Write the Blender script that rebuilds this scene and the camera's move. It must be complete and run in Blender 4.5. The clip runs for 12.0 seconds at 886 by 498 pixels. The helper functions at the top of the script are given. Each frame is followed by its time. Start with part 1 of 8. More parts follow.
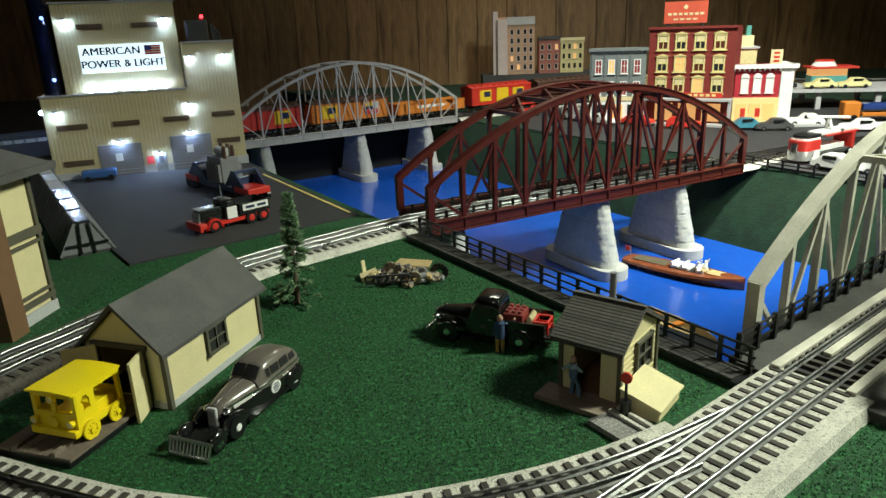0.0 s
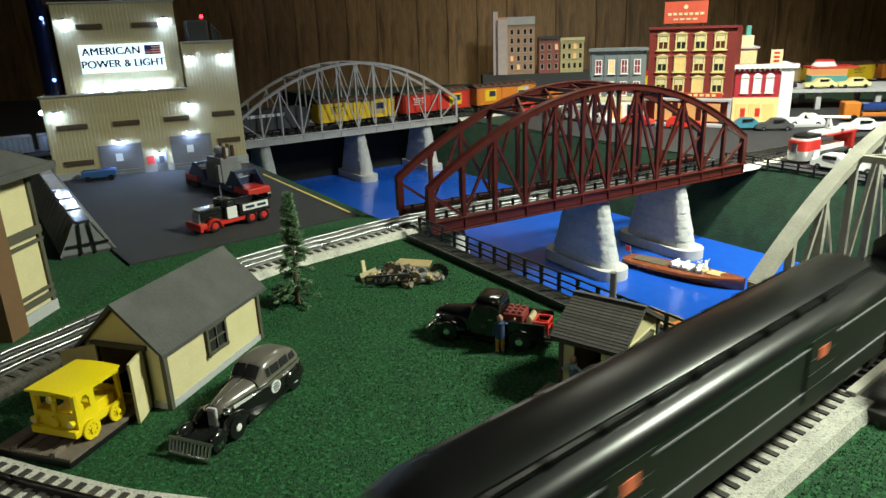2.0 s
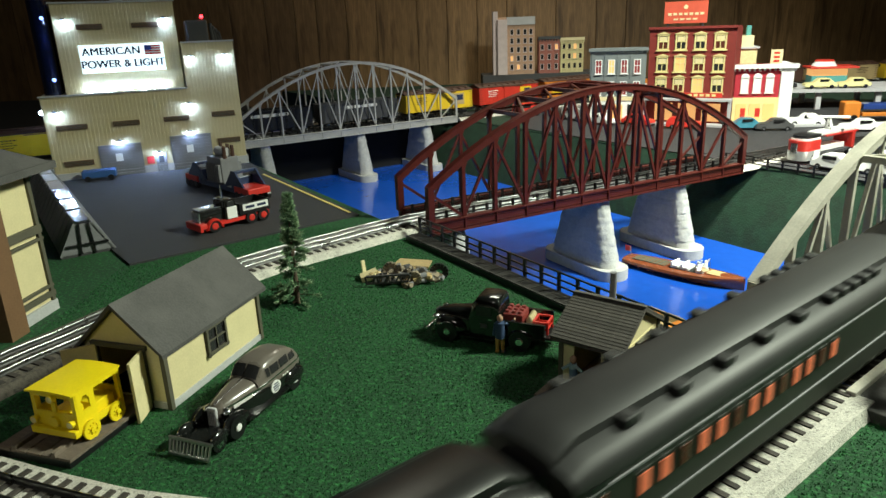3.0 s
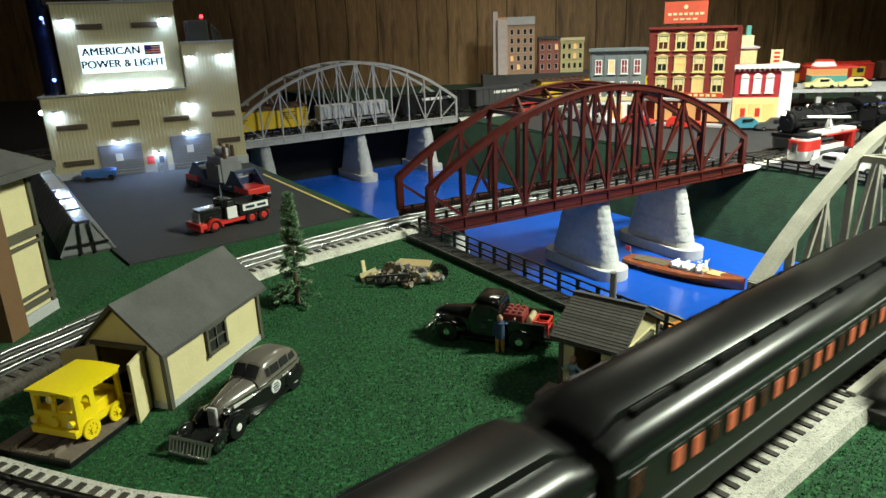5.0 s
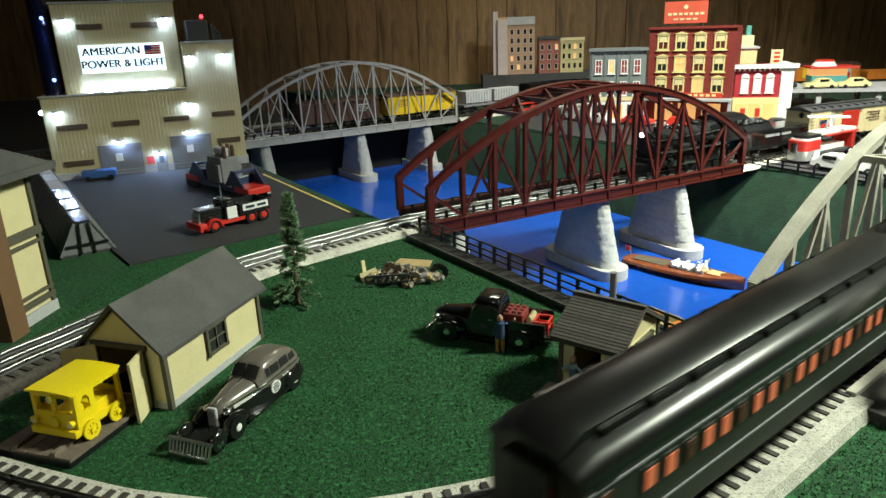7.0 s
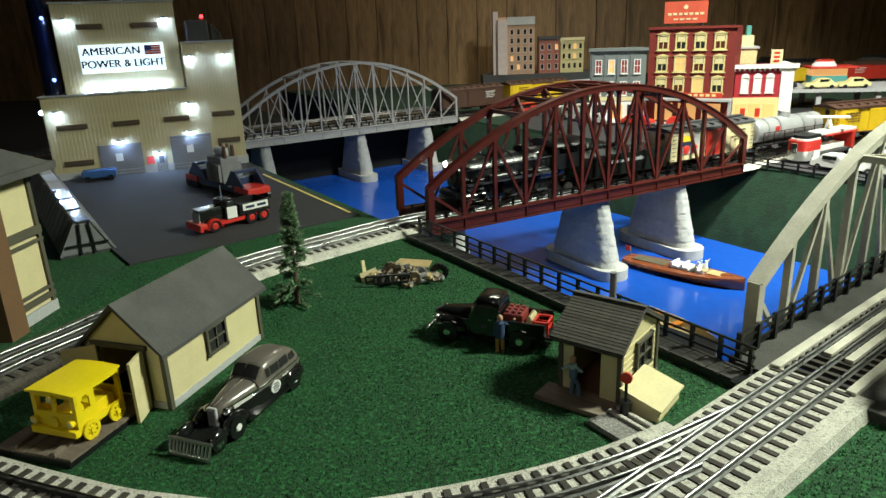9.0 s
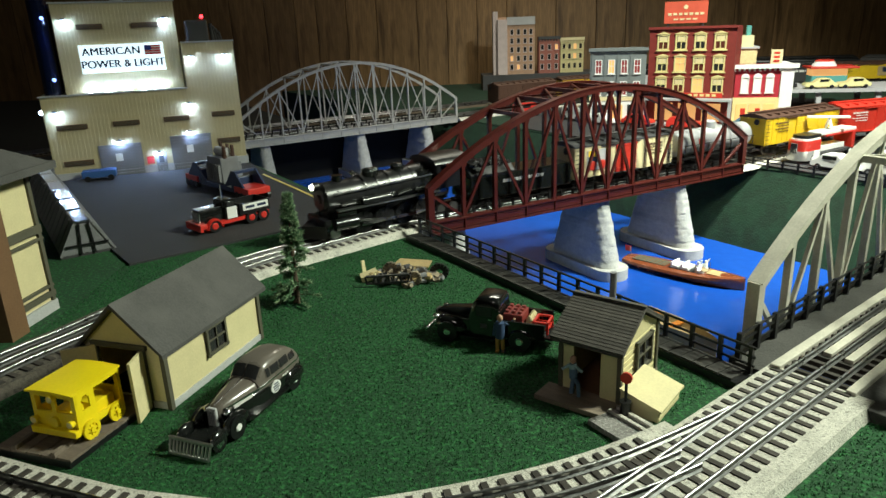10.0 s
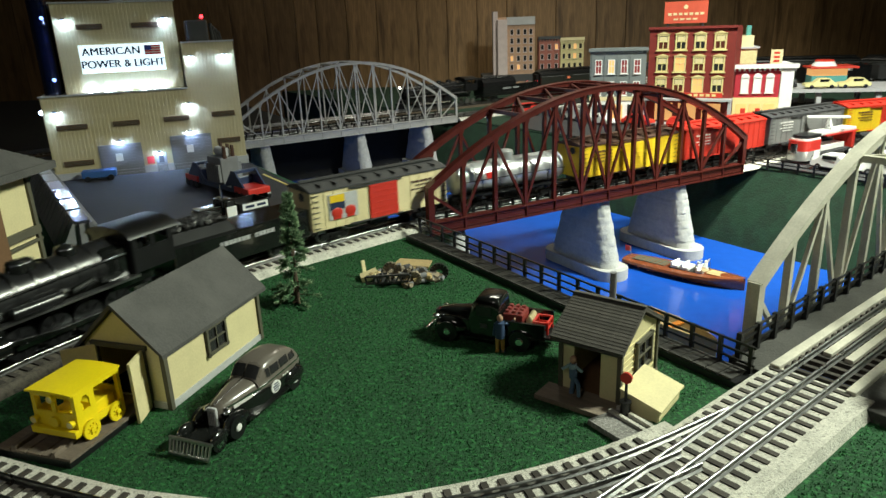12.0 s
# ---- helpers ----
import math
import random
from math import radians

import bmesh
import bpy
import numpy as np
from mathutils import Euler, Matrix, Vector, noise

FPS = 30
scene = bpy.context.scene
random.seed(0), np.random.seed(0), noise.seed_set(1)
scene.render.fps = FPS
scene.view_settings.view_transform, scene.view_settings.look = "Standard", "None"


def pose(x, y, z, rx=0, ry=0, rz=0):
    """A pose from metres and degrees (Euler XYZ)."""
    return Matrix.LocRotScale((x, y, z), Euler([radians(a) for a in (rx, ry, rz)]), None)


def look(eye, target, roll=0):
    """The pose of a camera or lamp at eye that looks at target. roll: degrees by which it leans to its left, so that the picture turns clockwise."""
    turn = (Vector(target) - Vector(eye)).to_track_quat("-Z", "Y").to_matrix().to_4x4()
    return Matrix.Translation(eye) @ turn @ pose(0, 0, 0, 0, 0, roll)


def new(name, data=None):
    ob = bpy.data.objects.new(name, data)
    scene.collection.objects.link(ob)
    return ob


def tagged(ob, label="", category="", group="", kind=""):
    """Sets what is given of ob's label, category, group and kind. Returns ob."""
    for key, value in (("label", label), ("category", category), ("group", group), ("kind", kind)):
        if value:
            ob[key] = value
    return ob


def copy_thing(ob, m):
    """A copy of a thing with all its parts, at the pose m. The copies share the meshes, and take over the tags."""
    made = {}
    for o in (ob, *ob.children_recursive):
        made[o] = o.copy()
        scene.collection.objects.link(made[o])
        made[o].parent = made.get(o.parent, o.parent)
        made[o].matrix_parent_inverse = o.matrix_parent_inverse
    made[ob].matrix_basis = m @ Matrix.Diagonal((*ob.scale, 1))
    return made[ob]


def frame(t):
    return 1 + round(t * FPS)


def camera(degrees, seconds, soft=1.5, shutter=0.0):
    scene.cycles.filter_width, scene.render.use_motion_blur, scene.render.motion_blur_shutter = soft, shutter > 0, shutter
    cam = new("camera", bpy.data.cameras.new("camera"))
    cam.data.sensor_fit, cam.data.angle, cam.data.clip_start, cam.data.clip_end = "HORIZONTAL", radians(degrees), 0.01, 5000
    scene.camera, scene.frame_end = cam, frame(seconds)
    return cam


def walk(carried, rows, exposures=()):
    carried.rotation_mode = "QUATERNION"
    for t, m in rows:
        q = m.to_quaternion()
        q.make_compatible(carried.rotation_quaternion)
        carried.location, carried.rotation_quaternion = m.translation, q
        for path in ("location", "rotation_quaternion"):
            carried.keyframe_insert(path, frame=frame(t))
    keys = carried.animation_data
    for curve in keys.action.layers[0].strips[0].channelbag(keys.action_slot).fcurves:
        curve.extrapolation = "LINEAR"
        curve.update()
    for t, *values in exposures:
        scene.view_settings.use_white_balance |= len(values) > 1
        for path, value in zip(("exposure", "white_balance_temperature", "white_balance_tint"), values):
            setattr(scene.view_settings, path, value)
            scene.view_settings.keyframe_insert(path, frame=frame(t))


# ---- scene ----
cam = camera(65.56, 12.0, soft=1.5, shutter=0.5)
EYE = Matrix.LocRotScale((0, 0, 0.29), Euler((radians(90 - 18.29), 0, 0)), None) @ pose(0, 0, 0, 0, 0, -2.185)
walk(cam, [(0.0, EYE), (12.0, EYE)], exposures=[(0.0, -0.2), (1.5, -0.15), (2.5, 0.0), (7.2, 0.0), (8.8, -0.1), (12.0, -0.12)])

# ---- light: a dim room, two clamp lamps, over the meadow and over the town, weak ceiling lamps at the wall and in the room ----
world = bpy.data.worlds.new("room_air")
world.use_nodes = True
world.node_tree.nodes["Background"].inputs[0].default_value = (0.40, 0.40, 0.40, 1)
world.node_tree.nodes["Background"].inputs[1].default_value = 0.008
scene.world = world


def lamp(name, kind, eye, target, power, colour, size=0.1, spread=None):
    data = bpy.data.lights.new(name, kind)
    data.energy, data.color = power, colour
    if kind == "AREA":
        data.shape, data.size = "DISK", size
        if spread:
            data.spread = radians(spread)
    elif kind == "SPOT":
        data.shadow_soft_size, data.spot_size, data.spot_blend = size, radians(spread or 120), 0.9
    else:
        data.shadow_soft_size = size
    ob = new(name, data)
    ob.matrix_world = look(eye, target)
    return ob


lamp("clamp_lamp_light", "SPOT", (1.16, 0.62, 1.08), (0.28, 0.55, 0.0), 164, (0.91, 1.0, 0.80), 0.13, 92)
lamp("town_lamp_light", "SPOT", (0.90, 0.90, 1.25), (0.80, 1.72, 0.0), 212, (0.95, 1.0, 0.85), 0.08, 86)
lamp("ceiling_lamp_light", "AREA", (0.35, 2.60, 1.52), (0.30, 2.85, 0.0), 9.5, (1.0, 0.97, 0.78), 0.5, 170)
lamp("room_ceiling_light", "AREA", (-0.75, -1.1, 1.5), (-0.1, 0.5, 0.0), 2.7, (1.0, 0.96, 0.84), 0.45, 140)


# ---- materials ----
def mat(name, col, rough=0.6, metal=0.0, var=0.15, scale=40.0, bump=0.15, fine=500.0, coat=0.0, stretch=(1, 1, 1), random_tint=0.0, rvar=0.1):
    m = bpy.data.materials.new(name)
    m.use_nodes = True
    nt = m.node_tree
    p = nt.nodes["Principled BSDF"]
    p.inputs["Roughness"].default_value, p.inputs["Metallic"].default_value = rough, metal
    p.inputs["Coat Weight"].default_value = coat
    co = nt.nodes.new("ShaderNodeTexCoord")
    mp = nt.nodes.new("ShaderNodeMapping")
    mp.inputs["Scale"].default_value = stretch
    nt.links.new(co.outputs["Object"], mp.inputs[0])
    big, small = nt.nodes.new("ShaderNodeTexNoise"), nt.nodes.new("ShaderNodeTexNoise")
    for n, s in ((big, scale), (small, fine)):
        n.inputs["Scale"].default_value, n.inputs["Detail"].default_value = s, 4
        nt.links.new(mp.outputs[0], n.inputs["Vector"])
    mix = nt.nodes.new("ShaderNodeMath")
    mix.operation = "ADD"
    nt.links.new(big.outputs["Fac"], mix.inputs[0])
    nt.links.new(small.outputs["Fac"], mix.inputs[1])
    rng = nt.nodes.new("ShaderNodeMapRange")
    rng.inputs[1].default_value, rng.inputs[2].default_value = 0.6, 1.4
    rng.inputs[3].default_value, rng.inputs[4].default_value = 1 - var, 1 + var
    nt.links.new(mix.outputs[0], rng.inputs[0])
    value = rng.outputs[0]
    if random_tint:
        info = nt.nodes.new("ShaderNodeObjectInfo")
        r2 = nt.nodes.new("ShaderNodeMapRange")
        r2.inputs[3].default_value, r2.inputs[4].default_value = 1 - random_tint, 1 + random_tint
        nt.links.new(info.outputs["Random"], r2.inputs[0])
        mul = nt.nodes.new("ShaderNodeMath")
        mul.operation = "MULTIPLY"
        nt.links.new(value, mul.inputs[0])
        nt.links.new(r2.outputs[0], mul.inputs[1])
        value = mul.outputs[0]
    hsv = nt.nodes.new("ShaderNodeHueSaturation")
    hsv.inputs["Color"].default_value = (*col, 1)
    nt.links.new(value, hsv.inputs["Value"])
    nt.links.new(hsv.outputs[0], p.inputs["Base Color"])
    rr = nt.nodes.new("ShaderNodeMapRange")
    rr.inputs[3].default_value, rr.inputs[4].default_value = max(0.03, rough - rvar), min(1, rough + rvar)
    nt.links.new(big.outputs["Fac"], rr.inputs[0])
    nt.links.new(rr.outputs[0], p.inputs["Roughness"])
    if bump:
        b = nt.nodes.new("ShaderNodeBump")
        b.inputs["Strength"].default_value, b.inputs["Distance"].default_value = bump, 0.001
        nt.links.new(small.outputs["Fac"], b.inputs["Height"])
        nt.links.new(b.outputs[0], p.inputs["Normal"])
    return m


def glow(name, col, strength):
    m = bpy.data.materials.new(name)
    m.use_nodes = True
    p = m.node_tree.nodes["Principled BSDF"]
    p.inputs["Base Color"].default_value = (*[c * 0.6 for c in col], 1)
    p.inputs["Emission Color"].default_value = (*col, 1)
    p.inputs["Emission Strength"].default_value = strength
    return m


def two_tone(m, col2, scale, low, high, stretch=(1, 1, 1)):
    """Adds blotches of a second colour with a shape of their own."""
    nt = m.node_tree
    p = nt.nodes["Principled BSDF"]
    first = p.inputs["Base Color"].links[0].from_socket
    co, mp, n = nt.nodes.new("ShaderNodeTexCoord"), nt.nodes.new("ShaderNodeMapping"), nt.nodes.new("ShaderNodeTexNoise")
    mp.inputs["Scale"].default_value = stretch
    n.inputs["Scale"].default_value, n.inputs["Detail"].default_value = scale, 6
    nt.links.new(co.outputs["Object"], mp.inputs[0])
    nt.links.new(mp.outputs[0], n.inputs["Vector"])
    rng = nt.nodes.new("ShaderNodeMapRange")
    rng.inputs[1].default_value, rng.inputs[2].default_value = low, high
    nt.links.new(n.outputs["Fac"], rng.inputs[0])
    mx = nt.nodes.new("ShaderNodeMix")
    mx.data_type = "RGBA"
    nt.links.new(rng.outputs[0], mx.inputs["Factor"])
    nt.links.new(first, mx.inputs["A"])
    mx.inputs["B"].default_value = (*col2, 1)
    nt.links.new(mx.outputs["Result"], p.inputs["Base Color"])
    return m


GRASS = two_tone(mat("grass_mat", (0.006, 0.050, 0.014), 0.95, var=0.5, scale=22, bump=1.0, fine=420), (0.022, 0.145, 0.038), 270, 0.50, 0.66)
BANK = two_tone(mat("bank_grass", (0.005, 0.026, 0.011), 0.95, var=0.6, scale=30, bump=1.0, fine=300), (0.008, 0.040, 0.018), 45, 0.45, 0.7)
WATER = mat("blue_painted_water", (0.008, 0.078, 0.46), 0.22, var=0.12, scale=6, bump=0.05, fine=60, coat=0.3)
BALLAST = two_tone(mat("ballast_grit", (0.55, 0.53, 0.47), 0.9, var=0.35, scale=60, bump=1.0, fine=700), (0.25, 0.24, 0.21), 420, 0.55, 0.7)
TIE = mat("dark_tie", (0.045, 0.038, 0.032), 0.85, var=0.4, random_tint=0.4)
RAIL = mat("nickel_rail", (0.30, 0.30, 0.30), 0.30, 1.0, var=0.15)
ASPHALT = mat("asphalt_mat", (0.030, 0.030, 0.033), 0.75, var=0.3, scale=15, bump=0.6, fine=800)
PANEL = two_tone(mat("dark_wood_panel", (0.22, 0.13, 0.058), 0.45, var=0.45, scale=4, bump=0.3, fine=40, stretch=(6, 6, 0.5), random_tint=0.28), (0.05, 0.026, 0.012), 5, 0.52, 0.72, (5, 5, 0.7))
CEIL = mat("ceiling_paint", (0.24, 0.22, 0.19), 0.9)
FLOORM = mat("table_board", (0.12, 0.09, 0.06), 0.8)
RED_STEEL = mat("oxide_red_steel", (0.072, 0.0115, 0.0085), 0.34, var=0.25, scale=60)
SILVER = mat("silver_grey_paint", (0.44, 0.43, 0.41), 0.40, 0.15, var=0.15, scale=60)
GREY_STEEL = mat("pale_grey_steel", (0.56, 0.53, 0.45), 0.5, 0.1, var=0.18, scale=60)
STONE = two_tone(mat("pier_stone", (0.44, 0.44, 0.43), 0.85, var=0.15, scale=50, bump=0.8, fine=260), (0.37, 0.37, 0.38), 90, 0.5, 0.7)
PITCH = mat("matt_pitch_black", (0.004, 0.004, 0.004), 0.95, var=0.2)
BLACK = mat("black_plastic", (0.008, 0.008, 0.009), 0.36, var=0.25)
BLACKGLOSS = mat("glossy_black_paint", (0.008, 0.009, 0.0085), 0.16, var=0.15, coat=0.5, bump=0.02)
DKGREY = mat("dark_grey_paint", (0.05, 0.05, 0.052), 0.6, var=0.2)
MIDGREY = mat("mid_grey_paint", (0.20, 0.20, 0.21), 0.6, var=0.2)
LTGREY = mat("light_grey_paint", (0.45, 0.45, 0.46), 0.6, var=0.15)
WHITE = mat("white_paint", (0.80, 0.80, 0.78), 0.45, var=0.06)
CREAM = mat("cream_siding", (0.66, 0.58, 0.33), 0.65, var=0.1, scale=50)
TANSIDE = mat("tan_corrugated", (0.56, 0.48, 0.28), 0.6, var=0.1, scale=30)
BROWNTRIM = mat("brown_trim", (0.16, 0.085, 0.04), 0.7, var=0.2)
DARKTRIM = mat("dark_olive_trim", (0.085, 0.08, 0.055), 0.7, var=0.2)
ROOFGREY = two_tone(mat("roof_grey", (0.070, 0.068, 0.066), 0.85, var=0.25, scale=50, bump=0.5), (0.092, 0.089, 0.085), 30, 0.45, 0.7)
SHINGLE = mat("shingle_brown_grey", (0.075, 0.068, 0.06), 0.85, var=0.3, random_tint=0.25)
PLANK = mat("weathered_plank", (0.19, 0.15, 0.115), 0.8, var=0.35, stretch=(1, 8, 1), random_tint=0.25)
YELLOW = mat("bright_yellow_plastic", (0.86, 0.66, 0.010), 0.4, var=0.06, bump=0.03)
CARYEL = mat("freight_yellow", (0.75, 0.50, 0.02), 0.45, var=0.12)
CARRED = mat("freight_red", (0.55, 0.035, 0.02), 0.45, var=0.12)
CARORANGE = mat("freight_orange", (0.62, 0.20, 0.025), 0.5, var=0.12)
CARCREAM = mat("freight_cream", (0.72, 0.62, 0.36), 0.5, var=0.1)
CARBROWN = mat("freight_brown", (0.075, 0.035, 0.022), 0.6, var=0.2)
CARTAN = mat("freight_tan", (0.45, 0.33, 0.16), 0.55, var=0.2)
CARGREY = mat("freight_grey", (0.20, 0.20, 0.195), 0.55, var=0.2)
COACHGREEN = mat("dark_coach_paint", (0.017, 0.018, 0.0135), 0.46, var=0.15, bump=0.04, rvar=0.03)
CHROME = mat("chrome", (0.75, 0.75, 0.76), 0.15, 1.0, var=0.08, bump=0)
TANKSILVER = mat("tank_silver_paint", (0.60, 0.61, 0.62), 0.32, 0.55, var=0.15)
COACHROOF = mat("satin_black_roof_paint", (0.007, 0.007, 0.007), 0.33, var=0.25, bump=0.03, rvar=0.02)
MATTROOF = mat("matt_black_roof_paint", (0.024, 0.024, 0.024), 0.55, var=0.2, bump=0.03, rvar=0.03)
BOILERBLACK = mat("worn_black_boiler_paint", (0.014, 0.014, 0.015), 0.32, var=0.35, scale=60, bump=0.04, coat=0.1, rvar=0.04)
STEELMET = mat("dull_steel", (0.45, 0.45, 0.46), 0.35, 1.0, var=0.2)
RUST = two_tone(mat("tan_rust", (0.27, 0.22, 0.155), 0.85, var=0.4, scale=120), (0.10, 0.08, 0.065), 150, 0.5, 0.62)
FIRERED = mat("fire_red_paint", (0.60, 0.03, 0.02), 0.35, var=0.1, coat=0.3)
BRICKRED = mat("brick_red_facade", (0.20, 0.022, 0.016), 0.7, var=0.2, scale=80)
BROWNBRICK = mat("brown_brick", (0.52, 0.33, 0.22), 0.8, var=0.25, scale=120)
PINKGREY = mat("pinkish_plaster", (0.60, 0.50, 0.48), 0.8, var=0.15)
YELLOWBRICK = mat("yellow_brick", (0.66, 0.58, 0.30), 0.8, var=0.2, scale=120)
FACADEGREY = mat("blue_grey_facade", (0.16, 0.18, 0.18), 0.7, var=0.15)
WINYEL = mat("cream_window_trim", (0.72, 0.62, 0.28), 0.55, var=0.08)
GLASSDARK = mat("dark_window", (0.026, 0.026, 0.027), 0.10, var=0.2, bump=0)
GLASSWARM = glow("warm_lit_window", (1.0, 0.52, 0.18), 0.7)
GLASSCOACH = glow("orange_lit_coach_window", (1.0, 0.25, 0.11), 0.23)
GLASSDIM = mat("dim_coach_window", (0.10, 0.03, 0.02), 0.2, var=0.6, scale=90, bump=0)
LAMPWHITE = glow("lamp_white", (0.42, 0.62, 1.0), 165)
HEADLIGHT = glow("headlight_glow", (1.0, 0.9, 0.75), 12)
LAMPRED = glow("lamp_red", (1.0, 0.03, 0.04), 7)
LAMPBLUE = glow("lamp_blue", (0.25, 0.4, 1.0), 3)
SIGNWHITE = glow("lit_sign_white", (0.74, 0.92, 1.0), 1.25)
INK = mat("sign_ink", (0.01, 0.02, 0.06), 0.6)
FLAGRED = mat("flag_red", (0.55, 0.03, 0.03), 0.6)
FLAGBLUE = mat("flag_blue", (0.02, 0.04, 0.25), 0.6)
MAHOGANY = mat("mahogany", (0.22, 0.060, 0.024), 0.25, var=0.3, scale=60, coat=0.5, stretch=(1, 8, 8))
LEAF = mat("fir_needles", (0.060, 0.135, 0.058), 0.8, var=0.5, scale=90)
LEAFTIP = mat("fir_tips", (0.24, 0.34, 0.19), 0.8, var=0.4, scale=90)
BARK = mat("bark", (0.09, 0.06, 0.04), 0.9, var=0.3)
COAL = mat("coal", (0.014, 0.014, 0.015), 0.30, var=0.6, bump=1.0, fine=260)
SKYGREEN = mat("sign_teal", (0.08, 0.30, 0.28), 0.5)
DENIM = mat("denim_blue", (0.03, 0.06, 0.13), 0.7)
SKIN = mat("figure_tan", (0.45, 0.26, 0.17), 0.6)
KHAKI = mat("figure_ochre", (0.42, 0.26, 0.06), 0.7)
BARMAT = mat("lettering_bar_white", (0.75, 0.74, 0.70), 0.6)
YLINE = mat("road_yellow_line", (0.74, 0.58, 0.18), 0.7, var=0.2)


# ---- mesh helpers ----
def box(bm, c, s, m=None, taper=None, bev=0.0):
    """A box at c of size s; taper = (x, y) scale of the top."""
    r = bmesh.ops.create_cube(bm, size=1.0)["verts"]
    for v in r:
        k = taper if (taper and v.co.z > 0) else (1, 1)
        v.co = Vector((c[0] + v.co.x * s[0] * k[0], c[1] + v.co.y * s[1] * k[1], c[2] + v.co.z * s[2]))
    if bev:
        eds = list({e for v in r for e in v.link_edges})
        r = bmesh.ops.bevel(bm, geom=eds, offset=bev, segments=2, affect="EDGES", profile=0.6)["verts"]
    if m is not None:
        for v in r:
            v.co = m @ v.co
    return r


def cyl(bm, a, b, r0, r1=None, seg=12, caps=True):
    a, b = Vector(a), Vector(b)
    d = b - a
    r1 = r0 if r1 is None else r1
    q = d.to_track_quat("Z", "Y").to_matrix().to_4x4()
    return bmesh.ops.create_cone(bm, cap_ends=caps, segments=seg, radius1=r0, radius2=r1, depth=d.length,
                                 matrix=Matrix.Translation((a + b) / 2) @ q)["verts"]


def ball(bm, c, r, s=(1, 1, 1), seg=10):
    return bmesh.ops.create_uvsphere(bm, u_segments=seg, v_segments=max(5, seg // 2 + 1), radius=r,
                                     matrix=Matrix.Translation(c) @ Matrix.Diagonal((*s, 1)))["verts"]


def beam(bm, a, b, w, h, up=(0, 0, 1)):
    """A square bar from a to b."""
    a, b = Vector(a), Vector(b)
    d = b - a
    x = d.normalized()
    y = Vector(up).cross(x)
    if y.length < 1e-4:
        y = Vector((0, 1, 0)).cross(x)
    y.normalize()
    z = x.cross(y)
    m = Matrix((x, y, z)).transposed().to_4x4()
    return box(bm, (0, 0, 0), (d.length, w, h), Matrix.Translation((a + b) / 2) @ m)


def prism(bm, pts, axis, lo, hi):
    """Extrudes a closed outline: axis 'x' takes (y, z) points, 'y' takes (x, z), 'z' takes (x, y)."""
    put = {"x": lambda p, t: (t, p[0], p[1]), "y": lambda p, t: (p[0], t, p[1]), "z": lambda p, t: (p[0], p[1], t)}[axis]
    a = [bm.verts.new(put(p, lo)) for p in pts]
    b = [bm.verts.new(put(p, hi)) for p in pts]
    n = len(pts)
    fs = [bm.faces.new(a), bm.faces.new(b[::-1])]
    for i in range(n):
        fs.append(bm.faces.new((a[i], b[i], b[(i + 1) % n], a[(i + 1) % n])))
    bmesh.ops.recalc_face_normals(bm, faces=fs)
    return a + b


def mesh_of(name, bm, material, smooth=False):
    me = bpy.data.meshes.new(name)
    bmesh.ops.recalc_face_normals(bm, faces=bm.faces[:])
    bm.to_mesh(me)
    bm.free()
    me.materials.append(material)
    if smooth:
        me.polygons.foreach_set("use_smooth", [True] * len(me.polygons))
        me.set_sharp_from_angle(angle=radians(38))
    return me


def part(name, bm, material, parent, label="", smooth=False, at=None):
    ob = new(name, mesh_of(name, bm, material, smooth))
    ob.parent = parent
    if at is not None:
        ob.matrix_basis = at
    return tagged(ob, label)


def shared(name, me, parent, at):
    ob = new(name, me)
    ob.parent = parent
    ob.matrix_basis = at
    return ob


def single(name, bm, material, label, category, kind="", group="", smooth=False, at=None):
    ob = new(name, mesh_of(name, bm, material, smooth))
    if at is not None:
        ob.matrix_basis = at
    return tagged(ob, label, category, group, kind)


def thing(name, at, label, category, group="", kind=""):
    ob = new(name)
    ob.empty_display_size = 0.02
    ob.matrix_basis = at
    return tagged(ob, label, category, group, kind)


def bm_box(c, s, **k):
    bm = bmesh.new()
    box(bm, c, s, **k)
    return bm


def holed(bm, us, vs, gaps, put, thick):
    """A plate cut in a grid of lines us, vs; gaps are open cells (u0, u1, v0, v1); put(u, v, d) places a point at depth d."""
    def solid(i, j):
        if not (0 <= i < len(us) - 1 and 0 <= j < len(vs) - 1):
            return False
        u, v = (us[i] + us[i + 1]) / 2, (vs[j] + vs[j + 1]) / 2
        return not any(a < u < b and c < v < d for a, b, c, d in gaps)
    pts = {}

    def vert(i, j, d):
        if (i, j, d) not in pts:
            pts[i, j, d] = bm.verts.new(put(us[i], vs[j], d * thick))
        return pts[i, j, d]
    for i in range(len(us) - 1):
        for j in range(len(vs) - 1):
            if not solid(i, j):
                continue
            for d in (0, 1):
                bm.faces.new([vert(i + a, j + b, d) for a, b in ((0, 0), (1, 0), (1, 1), (0, 1))])
            for di, dj, e in ((-1, 0, ((0, 0), (0, 1))), (1, 0, ((1, 0), (1, 1))), (0, -1, ((0, 0), (1, 0))), (0, 1, ((0, 1), (1, 1)))):
                if not solid(i + di, j + dj):
                    (a, b), (c, f) = e
                    bm.faces.new((vert(i + a, j + b, 0), vert(i + c, j + f, 0), vert(i + c, j + f, 1), vert(i + a, j + b, 1)))


